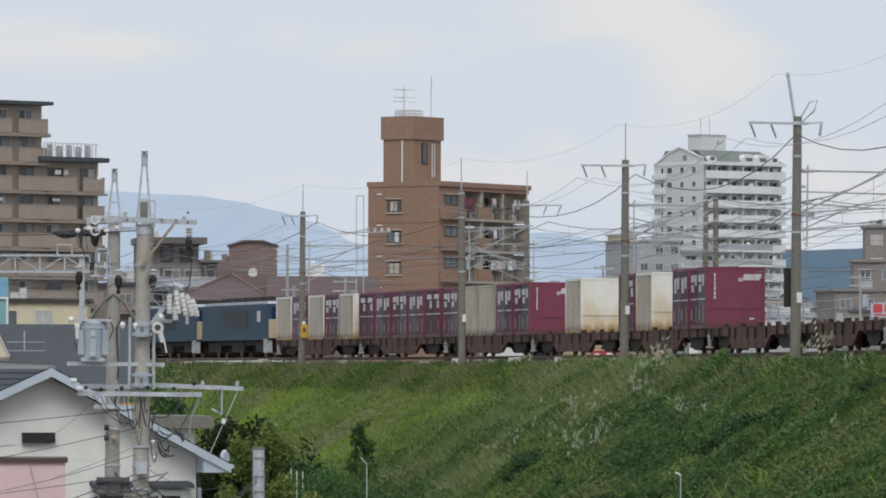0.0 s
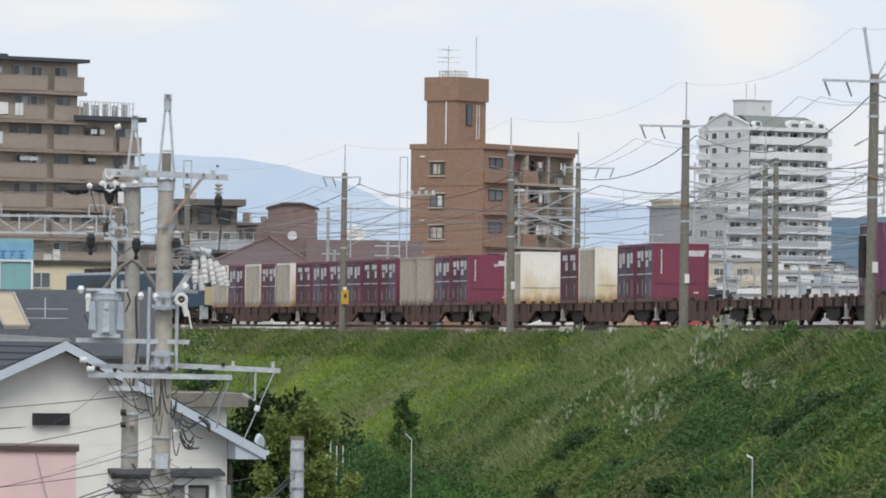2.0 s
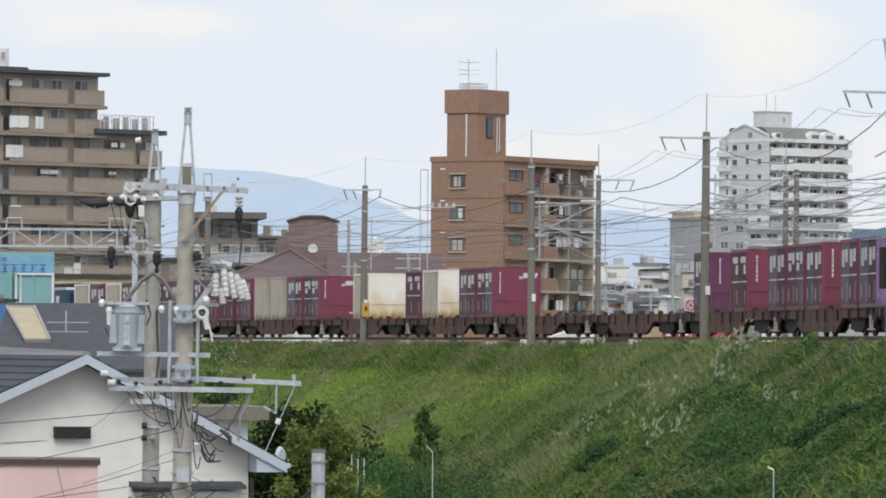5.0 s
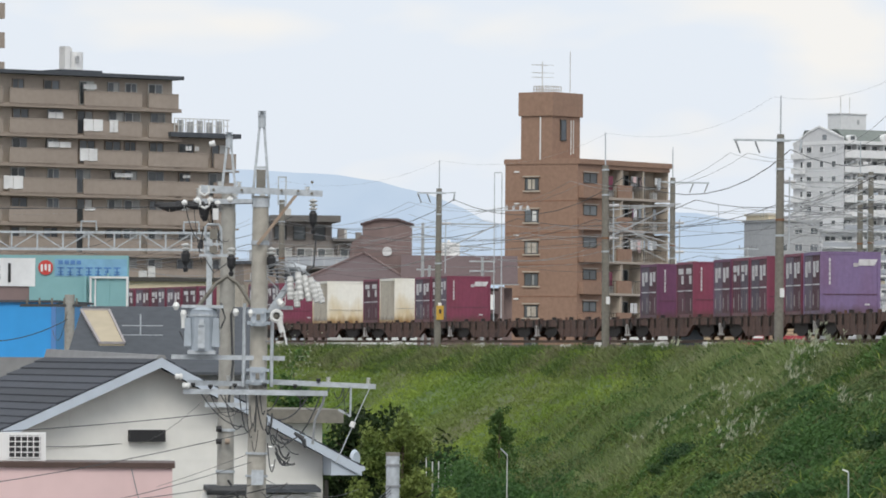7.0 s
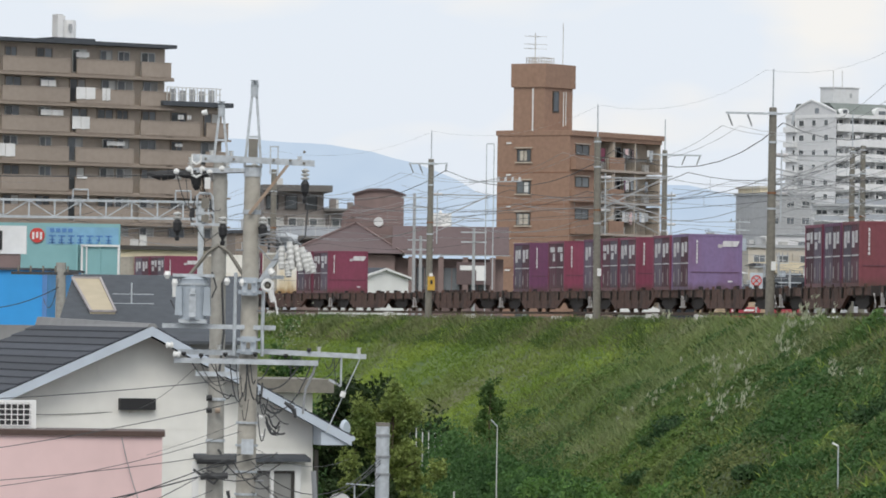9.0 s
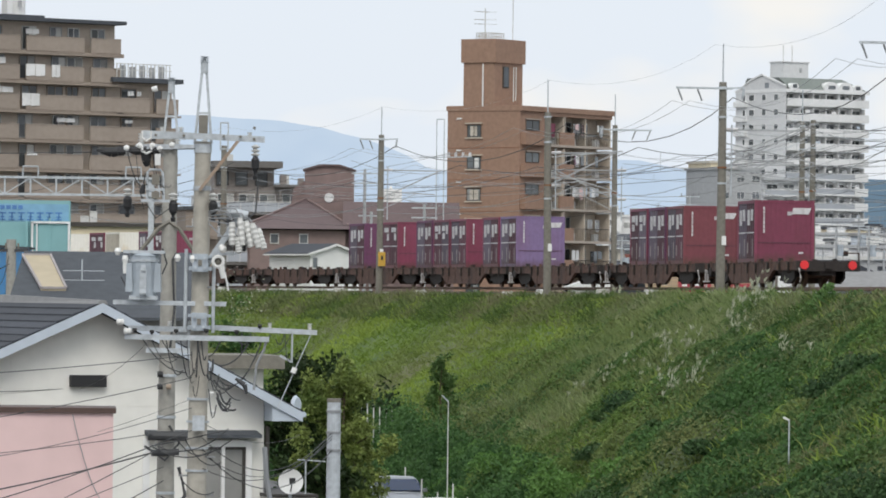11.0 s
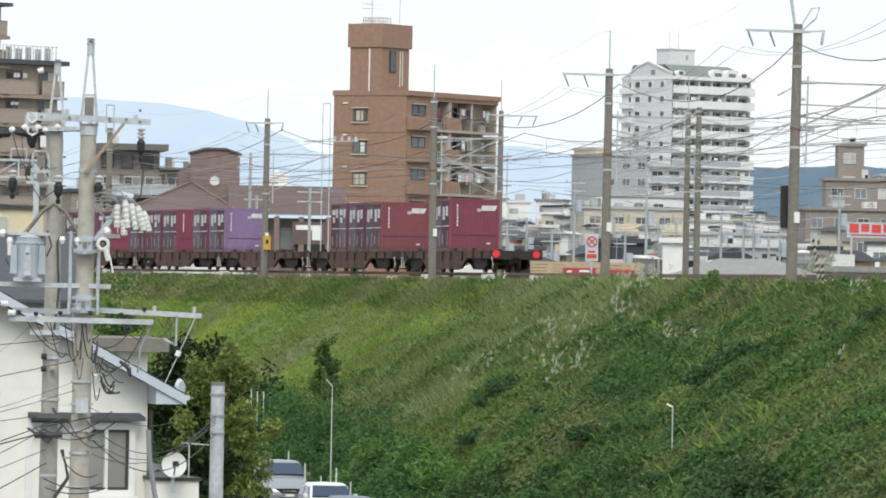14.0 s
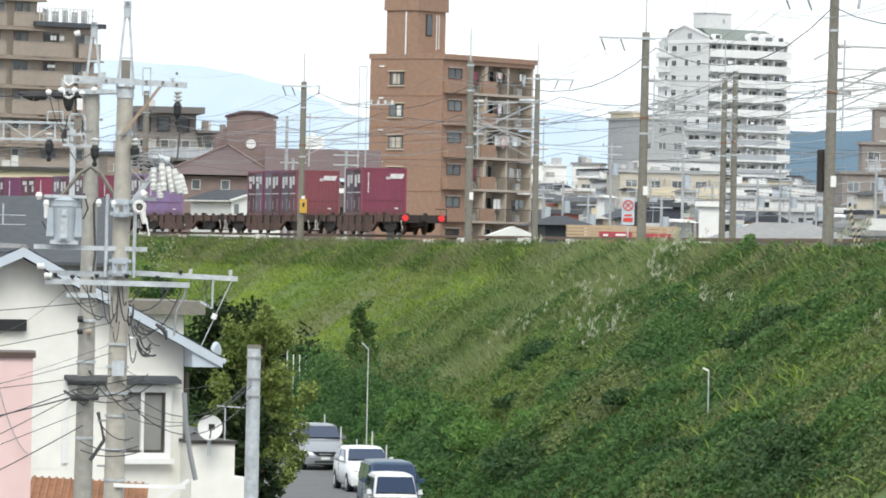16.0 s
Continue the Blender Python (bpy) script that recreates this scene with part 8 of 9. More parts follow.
for (b0, e0, y0), (b1, e1, y1), sag in (((600, 300, 300), (1400, 330, 260), 0.8), ((420, 240, 330), (1400, 270, 290), 0.8), ((420, 215, 330), (1300, 240, 300), 0.6), ((380, 180, 340), (1300, 215, 300), 0.7),
                                        ((-60, 205, 330), (420, 230, 310), 0.6), ((-150, 190, 340), (420, 205, 320), 0.6), ((-220, 160, 350), (400, 170, 340), 0.6), ((-200, 215, 330), (110, 255, 300), 0.4),
                                        ((-60, 240, 320), (110, 220, 303), 0.3), ((-320, 190, 300), (-10, 225, 303), 0.6), ((595, 250, 240), (1300, 280, 215), 0.5), ((595, 195, 245), (1300, 200, 220), 0.5),
                                        ((520, 60, 430), (1100, 95, 400), 0.5), ((480, 82, 430), (1100, 75, 410), 0.5), ((540, 118, 440), (1000, 66, 400), 0.5), ((600, 95, 430), (1150, 130, 410), 0.5), ((500, 165, 430), (1100, 120, 410), 0.5), ((430, 95, 440), (880, 150, 420), 0.5),
                                        ((420, 150, 400), (1200, 160, 380), 0.5), ((420, 130, 420), (1200, 145, 380), 0.5), ((390, 110, 440), (1200, 118, 400), 0.5), ((600, 140, 400), (1200, 100, 360), 0.5)):
    wire_between(sight(b0, e0, y0), sight(b1, e1, y1), sag, 0.02, "wire_pale", "pale overhead wire over the tracks")
wr = random.Random(91)
for i in range(16):
    b0, e0 = wr.uniform(585, 640), wr.uniform(215, 330)
    wire_between(sight(b0, e0, 226), sight(wr.uniform(735, 770), e0 + wr.uniform(-20, 40), 276), wr.uniform(0.1, 0.5), wr.choice([0.016, 0.02, 0.026]), "wire_bright", "bright metal wire strung between masts")
for i in range(14):
    b0, e0 = wr.uniform(740, 770), wr.uniform(180, 330)
    wire_between(sight(b0, e0, 272), sight(wr.uniform(922, 931), e0 + wr.uniform(-25, 30), 180), wr.uniform(0.1, 0.5), wr.choice([0.016, 0.022]), wr.choice(["wire_bright", "wire_pale"]), "thin metal wire strung between masts")
for i in range(14):
    b0, e0 = wr.uniform(400, 900), wr.uniform(110, 200)
    wire_between(sight(b0, e0, wr.uniform(400, 450)), sight(b0 + wr.uniform(120, 420), e0 + wr.uniform(-20, 30), wr.uniform(390, 440)), 0.5, 0.03, wr.choice(["wire_bright", "wire_pale", "wire"]), "service cable between the poles of the town")
for b0, b1, e0, e1, y in ((924, 1120, 330, 325, 180), (924, 1120, 290, 300, 180), (924, 1100, 255, 270, 180), (594, 760, 250, 315, 220), (594, 750, 205, 270, 220), (594, 760, 280, 245, 220), (288, 420, 250, 262, 258), (288, 410, 225, 190, 258)):
    solid("cantilever", Shape().bar(sight(b0, e0, y), sight(b1, e1, y), 0.05).bar(sight(b0, e0 - 22, y), sight((b0 + b1) / 2, (e0 + e1) / 2, y), 0.04), MAT["tube_grey"], "steel cantilever tube over the track", "cantilever", "cantilevers")
# pale stones and ballast bags under the train's side
sr = random.Random(8)
for s in (60, 52, 41, 26, 12, 3, -9, -20, -34, 72, 82, -3, 33):
    p = line(s, -1.9 + sr.uniform(-0.3, 0.3))[0]
    sh, w, h, n = Shape(), sr.uniform(0.5, 1.2), sr.uniform(0.1, 0.4), 9
    ring0 = [(w * math.cos(6.283 * i / n) * sr.uniform(0.8, 1.1), 0.5 * w * math.sin(6.283 * i / n), -0.3) for i in range(n)]
    ring1 = [(0.6 * x * sr.uniform(0.8, 1.1), 0.6 * y, h * sr.uniform(0.75, 1.0)) for x, y, z in ring0]
    sh.add(ring0 + ring1, [(i, (i + 1) % n, n + (i + 1) % n, n + i) for i in range(n)] + [tuple(range(n, 2 * n))])
    solid("boulder", sh, MAT["stone_pale"], "pale grey boulder lying beside the rails", "boulder", "boulders", m=pose(p.x, p.y, RAIL - 0.45, 0, 0, 80))

# ---- plants ----
def leaf_mesh(name, quads, material, label, category, kind="stuff", parent=None):
    """A mesh of many small leaves, each a quad of its own; quads: n x 4 x 3."""
    q = np.asarray(quads, dtype=np.float32).reshape(-1, 4, 3)
    n = len(q)
    me = bpy.data.meshes.new(name)
    me.vertices.add(n * 4)
    me.vertices.foreach_set("co", q.ravel())
    me.loops.add(n * 4)
    me.loops.foreach_set("vertex_index", np.arange(n * 4, dtype=np.int32))
    me.polygons.add(n)
    me.polygons.foreach_set("loop_start", np.arange(0, n * 4, 4, dtype=np.int32))
    me.update(calc_edges=True)
    me.materials.append(material)
    ob = new(name, me)
    if parent is not None:
        ob.parent = parent
        return tagged(ob, label)
    return tagged(ob, label, category, "", kind)


def spin(n, g):
    v = g.normal(size=(n, 3))
    return v / np.linalg.norm(v, axis=1, keepdims=True)


def leaf_quads(c, size, g, up=0.5, long=1.6):
    """Leaves at the points c, turned at random, on the whole facing upwards and outwards."""
    n = len(c)
    nor = spin(n, g) + np.array([-0.25, -0.45, up])
    nor /= np.linalg.norm(nor, axis=1, keepdims=True)
    a = np.cross(nor, spin(n, g))
    a /= np.linalg.norm(a, axis=1, keepdims=True) + 1e-9
    b = np.cross(nor, a)
    s = np.asarray(size).reshape(-1, 1) * np.ones((n, 1))
    return np.stack([c - a * s * long * 0.5, c + b * s * 0.42, c + a * s * long * 0.5, c - b * s * 0.42], axis=1)


def blade_quads(base, h, w, g, lean=0.45):
    n = len(base)
    d = g.normal(size=(n, 3)) * lean
    d[:, 2] = 1
    d /= np.linalg.norm(d, axis=1, keepdims=True)
    side = np.cross(d, spin(n, g))
    side /= np.linalg.norm(side, axis=1, keepdims=True) + 1e-9
    h, w = np.asarray(h).reshape(-1, 1), np.asarray(w).reshape(-1, 1)
    mid = base + d * h * 0.55
    tip = base + d * h + np.stack([d[:, 0], d[:, 1], -0.4 * np.ones(n)], axis=1) * h * 0.25
    return np.stack([base, mid + side * w * 0.5, tip, mid - side * w * 0.5], axis=1)


GV = np.random.default_rng(21)


def bank_points(n, s0, s1, c0, c1, bias=1.0):
    """Points on the bank: places, and how far along and up they lie."""
    u = GV.random(n)
    s = s0 + (s1 - s0) * u ** bias
    c = c0 + (c1 - c0) * GV.random(n)
    pts = np.empty((n, 3))
    x, y, a = line_at(s)
    pts[:, 0] = x + np.cos(a) * c
    pts[:, 1] = y + np.sin(a) * c
    for i in range(n):
        pts[i, 2] = max(0.0, bank_z(c[i], s[i])) if c[i] <= CREST else RAIL - 0.65
    return pts, s, (c - FOOT) / (CREST - FOOT)


def patch(s, u, seed, scale=0.07):
    return np.array([noise.fractal((x * scale, y * 14 * scale, seed), 1.0, 2.0, 3) for x, y in zip(s, u)])


def lush(s, u):
    """0 in the mown bright grass, 1 in the dark thicket."""
    v = 0.5 - (s + 26 + 24 * (u - 0.55)) / 30 + 0.45 * patch(s, u, 2.0)
    return np.clip(v, 0, 1)


# a grid of the thicket's canopy over the bank, with humps of two sizes and hollows between them
GRID_S, GRID_C = np.arange(-172.0, 64.0, 0.25), np.arange(FOOT - 1.0, CREST + 1.2, 0.25)
HUMP = np.array([[1.15 * max(0.0, 0.2 + noise.noise((a * 0.27, c * 0.36, 11.0))) + 0.36 * noise.noise((a * 0.75, c * 0.95, 17.0)) + 0.14 * noise.noise((a * 2.1, c * 2.4, 23.0))
                  for c in GRID_C] for a in GRID_S])
TINT = np.array([[noise.fractal((a * 0.10, c * 0.22, 31.0), 1.0, 2.0, 4) for c in GRID_C] for a in GRID_S])
STAND = np.array([[noise.noise((a * 0.30, c * 0.42, 41.0)) for c in GRID_C] for a in GRID_S])


def read_grid(g, s, c):
    i = np.clip(((s - GRID_S[0]) / 0.25).astype(int), 0, len(GRID_S) - 1)
    j = np.clip(((c - GRID_C[0]) / 0.25).astype(int), 0, len(GRID_C) - 1)
    return g[i, j]


# grass
p, s, u = bank_points(64000, -168, 118, FOOT - 0.4, -2.5, 0.95)
k = lush(s, u)
keep = GV.random(len(p)) > k * 0.93
p, s, u, k = p[keep], s[keep], u[keep], k[keep]
bl = []
for i in range(6):
    off = GV.normal(size=p.shape) * np.array([0.14, 0.14, 0.02])
    h = (0.14 + 0.24 * GV.random(len(p))) * (0.8 + 1.0 * k)
    bl.append(blade_quads(p + off, h, 0.03 + 0.03 * GV.random(len(p)), GV, 0.65))
leaf_mesh("grass", np.concatenate(bl), MAT["grass"], "bright green rough grass on the bank", "grass")
# taller grass along the shoulder and in drifts
p, s, u = bank_points(11000, -165, 120, CREST - 1.6, -2.5, 0.85)
tall = np.array([max(0.1, 0.75 + 1.5 * noise.noise((a * 0.35, b * 9, 3.0)) + 0.7 * noise.noise((a * 1.1, b * 20, 5.0))) for a, b in zip(s, u)])
bl = []
for i in range(5):
    off = GV.normal(size=p.shape) * np.array([0.16, 0.16, 0.02])
    bl.append(blade_quads(p + off, 0.18 + (0.16 + 0.30 * GV.random(len(p))) * tall, 0.04 * np.ones(len(p)), GV, 0.6))
leaf_mesh("grass", np.concatenate(bl), MAT["shoulder"], "tall unmown grass along the rails", "grass")


def dry(s, u):
    """How far the thicket gives way to dry grass above the roadside creeper."""
    return np.clip((s + 80) / 15, 0, 1) * np.clip((-8 - s) / 15, 0, 1) * np.clip((u - 0.2) / 0.12, 0, 1) * np.clip((0.8 - u) / 0.2, 0, 1)


# the thicket: small leaves over the humps; creeper low down, weeds and brambles above
p, s, u = bank_points(640000, -142, 34, FOOT - 0.3, CREST + 0.3, 1.15)
c = FOOT + u * (CREST - FOOT)
keep = GV.random(len(p)) < lush(s, u) * 1.15 - 0.08 - 0.4 * dry(s, u) * (read_grid(STAND, s, c) > -0.1)
p, s, u, c = p[keep], s[keep], u[keep], c[keep]
tint = read_grid(TINT, s, c) + 0.17 * GV.normal(size=len(s))
p[:, 2] += np.maximum(0.02, read_grid(HUMP, s, c) * (0.55 + 0.75 * np.clip(1.1 - u, 0, 1)) + 0.12 - 0.22 * GV.random(len(p)) ** 2)
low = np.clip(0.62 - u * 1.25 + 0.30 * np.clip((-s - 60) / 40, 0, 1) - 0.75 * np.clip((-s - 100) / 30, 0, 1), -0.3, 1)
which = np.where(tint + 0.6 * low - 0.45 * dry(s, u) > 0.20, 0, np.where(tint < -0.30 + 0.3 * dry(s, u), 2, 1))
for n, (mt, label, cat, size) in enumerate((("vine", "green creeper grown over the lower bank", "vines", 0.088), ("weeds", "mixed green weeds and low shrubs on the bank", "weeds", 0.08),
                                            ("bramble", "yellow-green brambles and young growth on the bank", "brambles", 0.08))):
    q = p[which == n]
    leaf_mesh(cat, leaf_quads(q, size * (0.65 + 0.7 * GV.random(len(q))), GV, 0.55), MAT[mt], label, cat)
# tufts of long grass standing out of the thicket
p, s, u = bank_points(4200, -142, 0, FOOT + 1.0, CREST + 0.2, 1.1)
c = FOOT + u * (CREST - FOOT)
keep = (GV.random(len(p)) < lush(s, u)) & (read_grid(STAND, s, c) > 0.1)
p, s, u, c = p[keep], s[keep], u[keep], c[keep]
p[:, 2] += np.maximum(0.0, 0.5 * read_grid(HUMP, s, c))
bl = []
for i in range(6):
    off = GV.normal(size=p.shape) * np.array([0.18, 0.18, 0.02])
    bl.append(blade_quads(p + off, 0.18 + 0.28 * GV.random(len(p)), 0.022 * np.ones(len(p)), GV, 0.55))
leaf_mesh("grass", np.concatenate(bl), MAT["tuft"], "tufts of long yellow-green grass among the weeds", "grass")
# drier olive grass where the thicket thins out beyond the shrubs
p, s, u = bank_points(22000, -142, -8, FOOT + 1.0, CREST + 0.2, 1.0)
c = FOOT + u * (CREST - FOOT)
keep = (GV.random(len(p)) < np.maximum(np.clip((-s - 90) / 25, 0, 1), 0.9 * dry(s, u))) & (read_grid(STAND, s, c) < 0.05 + 0.3 * (s > -85))
p, s, u, c = p[keep], s[keep], u[keep], c[keep]
p[:, 2] += np.maximum(0.0, 0.6 * read_grid(HUMP, s, c))
bl = []
for i in range(6):
    off = GV.normal(size=p.shape) * np.array([0.16, 0.16, 0.02])
    bl.append(blade_quads(p + off, 0.15 + 0.22 * GV.random(len(p)), 0.026 * np.ones(len(p)), GV, 0.7))
leaf_mesh("grass", np.concatenate(bl), MAT["olive"], "short olive grass between the shrubs", "grass")
# a wall of vines at the roadside
p, s, u = bank_points(1700, -75, 22, FOOT - 0.2, FOOT + 2.0, 1.0)
out = []
for i in range(len(p)):
    m = 76
    d = spin(m, GV)
    top = float(np.interp(s[i], (-75, -50, -25), (0.8, 1.3, 2.5))) + 0.6 * noise.noise((s[i] * 0.2, 1, 1))
    q = p[i] + np.array([0, 0, top * GV.random() * (0.5 + 0.5 * min(1, max(0, u[i] * 9)))]) + d * (0.35 + 0.3 * GV.random())
    q[:, 2] = np.maximum(q[:, 2], 0.05)
    out.append(leaf_quads(q, 0.095 * (0.6 + 0.8 * GV.random(m)), GV, 0.25))
leaf_mesh("vines", np.concatenate(out), MAT["vine"], "drape of green vines over the roadside fence", "vines")


def mounds(sites, seed, material, label):
    """Shrubs overgrown into rounded, lumpy mounds; sites: along, up the bank, radius."""
    g = np.random.default_rng(seed)
    out = []
    for i, (s, u, r) in enumerate(sites):
        side = FOOT + u * (CREST - FOOT)
        q = line(s, side)[0]
        base = np.array((q.x, q.y, bank_z(side, s) + 0.1))
        for j in range(6):
            o = base + g.normal(size=3) * np.array([0.5, 0.5, 0.12]) * r
            rr = r * g.uniform(0.45, 0.8)
            m = int(900 * rr * rr + 160)
            d = spin(m, g)
            d[:, 2] = np.abs(d[:, 2])
            lump = np.array([1 + 0.35 * noise.noise((v[0] * 2.2 + i, v[1] * 2.2 + j, v[2] * 2.2)) for v in d]).reshape(-1, 1)
            out.append(leaf_quads(o + d * rr * lump * (0.7 + 0.3 * g.random((m, 1))) * np.array([1.1, 1.0, 0.8]), 0.08 * (0.6 + 0.8 * g.random(m)), g, 0.5))
    leaf_mesh("bushes", np.concatenate(out), MAT[material], label, "bushes")


br = random.Random(64)
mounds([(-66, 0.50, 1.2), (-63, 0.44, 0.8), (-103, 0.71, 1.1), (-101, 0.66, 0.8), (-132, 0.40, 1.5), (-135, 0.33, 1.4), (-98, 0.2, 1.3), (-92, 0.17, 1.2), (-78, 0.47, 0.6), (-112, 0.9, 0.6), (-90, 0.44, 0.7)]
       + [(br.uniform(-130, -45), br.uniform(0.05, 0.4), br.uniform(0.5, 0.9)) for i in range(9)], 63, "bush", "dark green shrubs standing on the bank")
# creeper mounds in the lit copy of the green
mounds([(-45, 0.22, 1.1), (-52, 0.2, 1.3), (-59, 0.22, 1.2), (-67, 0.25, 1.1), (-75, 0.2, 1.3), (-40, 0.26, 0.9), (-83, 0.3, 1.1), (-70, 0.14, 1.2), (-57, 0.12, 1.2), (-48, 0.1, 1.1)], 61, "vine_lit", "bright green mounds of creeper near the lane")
# pale rough grass between the mown slope and the thicket
p, s, u = bank_points(20000, -86, 12, FOOT + 2, -2.9, 1.0)
k = np.clip(lush(s, u) * 2.4, 0, 1) * np.clip(2.4 * u - 0.55, 0, 1) * np.clip((s + 72) / 30, 0.0, 1) * (0.3 + 0.7 * (patch(s, u, 22.0) > -0.05))
p = p[GV.random(len(p)) < k]
bl = []
for i in range(7):
    off = GV.normal(size=p.shape) * np.array([0.2, 0.2, 0.02])
    bl.append(blade_quads(p + off, 0.35 + 0.5 * GV.random(len(p)), 0.034 * np.ones(len(p)), GV, 0.5))
leaf_mesh("grass", np.concatenate(bl), MAT["reed"], "pale grey-green reedy grass on the slope", "grass")
# pampas grass in loose stands
p, s, u = bank_points(900, -150, 20, FOOT + 1, -2.9, 0.9)
k = np.clip(lush(s, u) + 0.1, 0, 1) * (0.012 + 0.14 * (patch(s, u, 14.0, 0.07) > 0.25)) * np.clip(1.6 * u - 0.35, 0, 1) * np.clip((s + 105) / 40, 0.1, 1)
p = p[GV.random(len(p)) < k]
stands = [p]
for at, up, n, wide in ((-58, 0.93, 10, 0.9), (-55, 0.9, 4, 1.4), (-64, 0.78, 4, 1.8), (-72, 0.54, 6, 1.3), (-69, 0.6, 3, 1.5), (-86, 0.68, 2, 0.6), (-95, 0.97, 4, 0.9), (-62, 0.66, 5, 2.0), (-50, 0.72, 5, 3.5), (-119, 0.7, 1, 0.7), (-48, 0.56, 5, 3.0)):
    so, uo = at + GV.normal(size=n) * wide, up + GV.normal(size=n) * 0.05
    stands.append(np.array([(*line(a, FOOT + b * (CREST - FOOT))[0][:2], bank_z(min(CREST, FOOT + b * (CREST - FOOT)), a) + 0.1) for a, b in zip(so, uo)]))
p = np.concatenate(stands)
st, pl = [], []
for i in range(4):
    off = GV.normal(size=p.shape) * np.array([0.2, 0.2, 0.0])
    h = 0.6 + 0.6 * GV.random((len(p), 1))
    lean = GV.normal(size=p.shape) * 0.22 + np.array([0.12, 0, 0])
    lean[:, 2] = 1
    tip = p + off + lean * h
    st.append(blade_quads(p + off, h, 0.025 * np.ones(len(p)), GV, 0.3))
    for j in range(6):
        a = tip + GV.normal(size=p.shape) * 0.03
        b = a + np.stack([0.05 + GV.normal(size=len(p)) * 0.06, GV.normal(size=len(p)) * 0.06, 0.10 + 0.14 * GV.random(len(p))], axis=1)
        w = GV.normal(size=p.shape) * 0.014
        m = (a + b) / 2
        pl.append(np.stack([a, m + w, b, m - w], axis=1))
leaf_mesh("pampas_stalks", np.concatenate(st), MAT["weeds"], "green stalks of the pampas grass", "pampas grass")
leaf_mesh("pampas_plumes", np.concatenate(pl), MAT["plume"], "pale feathery plumes of pampas grass", "pampas grass")


def tree(name, at, height, width, material, label, seed, leaves=5200, size=0.13, trunk=0.12, low=0.3):
    g, r = np.random.default_rng(seed), random.Random(seed)
    t = thing(name, facing(at, r.uniform(0, 360)), label, "tree")
    wood = Shape().rod((0, 0, 0), (0.1, 0, height * 0.5), trunk, trunk * 0.6).rod((0.1, 0, height * 0.5), (0, 0.05, height * 0.85), trunk * 0.6, trunk * 0.25)
    part("trunk", wood, MAT["bark"], t)
    tips = []
    for i in range(13):
        a, z = r.uniform(0, 6.283), height * r.uniform(low, 0.85)
        reach = width * 0.5 * r.uniform(0.5, 1.0) * math.sin(math.pi * min(1, max(0.15, (z / height - low + 0.2) / (1.15 - low))))
        q = Vector((math.cos(a) * reach, math.sin(a) * reach, z + reach * 0.4))
        part("limb", Shape().rod((0.05, 0, z), q, trunk * 0.35, trunk * 0.12, 6), MAT["bark"], t)
        tips += [q, q.lerp(Vector((0, 0, z)), 0.45)]
    tips += [Vector((0, 0, height * 0.92)), Vector((0.2, -0.2, height * 0.8))]
    c = []
    for q in tips:
        for j in range(3):
            o = np.array(q) + g.normal(size=3) * width * 0.1
            m = leaves // (len(tips) * 3)
            d = spin(m, g) * (0.3 + 0.7 * g.random((m, 1))) * width * r.uniform(0.1, 0.18)
            c.append(o + d)
    c = np.concatenate(c)
    leaf_mesh("crown", leaf_quads(c, size * (0.6 + 0.8 * g.random(len(c))), g), MAT[material], "", "", parent=t)
    return t


q = sight(-70, 0, 160)
tree("tree", (q.x, 160, 0), 6.7, 2.7, "tree_leaf", "yellow-green leafy tree beside the lane", 5, 22000, 0.08, 0.12, 0.3)
q = sight(-52, 0, 172)
tree("tree", (q.x, 172, 0), 4.9, 2.0, "tree_leaf", "small yellow-green tree beside the lane", 15, 12500, 0.08, 0.1, 0.25)
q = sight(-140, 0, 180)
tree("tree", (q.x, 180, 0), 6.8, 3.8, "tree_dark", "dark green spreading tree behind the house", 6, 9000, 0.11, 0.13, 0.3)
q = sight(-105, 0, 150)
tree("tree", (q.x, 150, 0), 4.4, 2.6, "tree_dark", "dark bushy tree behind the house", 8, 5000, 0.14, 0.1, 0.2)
q = sight(-262, 0, 190)
tree("shrub", (q.x, 190, 0), 8.9, 2.0, "weeds", "thin grey-green shrub beside the bank", 9, 3400, 0.085, 0.05, 0.45)
fl = np.array((q.x, 190.0, 7.9)) + GV.normal(size=(170, 3)) * np.array([0.4, 0.4, 0.55])
leaf_mesh("flowers", leaf_quads(fl, 0.05, GV), MAT["plume"], "small pale flower heads on the thin shrub", "flowers")


def on_bank(b, e):
    """Where a sight line first meets the bank."""
    for i in range(1200):
        y = 110 + 0.2 * i
        p = sight(b, e, y)
        lo, hi = -150.0, 200.0
        for j in range(30):
            m = (lo + hi) / 2
            if line(m, -10)[0].y < y:
                lo = m
            else:
                hi = m
        q, a = line(lo)
        c = (p.x - q.x) * math.cos(a) + (p.y - q.y) * math.sin(a)
        if FOOT <= c <= CREST and bank_z(c, lo) >= p.z:
            return p
    return sight(b, e, 200)


q = on_bank(105, -225)
tree("tree", (q.x, q.y, q.z - 0.3), 3.3, 1.5, "weeds", "young slender tree on the bank", 12, 3600, 0.09, 0.05, 0.1)
q = on_bank(720, -314)
lamp = thing("marker_post", facing((q.x, q.y, q.z - 0.2), 0), "thin pale post with a bent top on the bank", "post")
part("shaft", Shape().rod((0, 0, 0), (0, 0, 1.75), 0.02), MAT["galvanised"], lamp)
part("head", Shape().bar((0, 0, 1.75), (-0.16, 0, 1.82), 0.05), MAT["sign_white"], lamp)
q = sight(116, 0, 196)
tp = thing("street_lamp", facing((q.x, 196, 0), 0), "thin white lamp post at the lane's edge", "street lamp")
part("shaft", Shape().rod((0, 0, 0), (0, 0, 4.8), 0.022, 0.018), MAT["frame_pale"], tp)
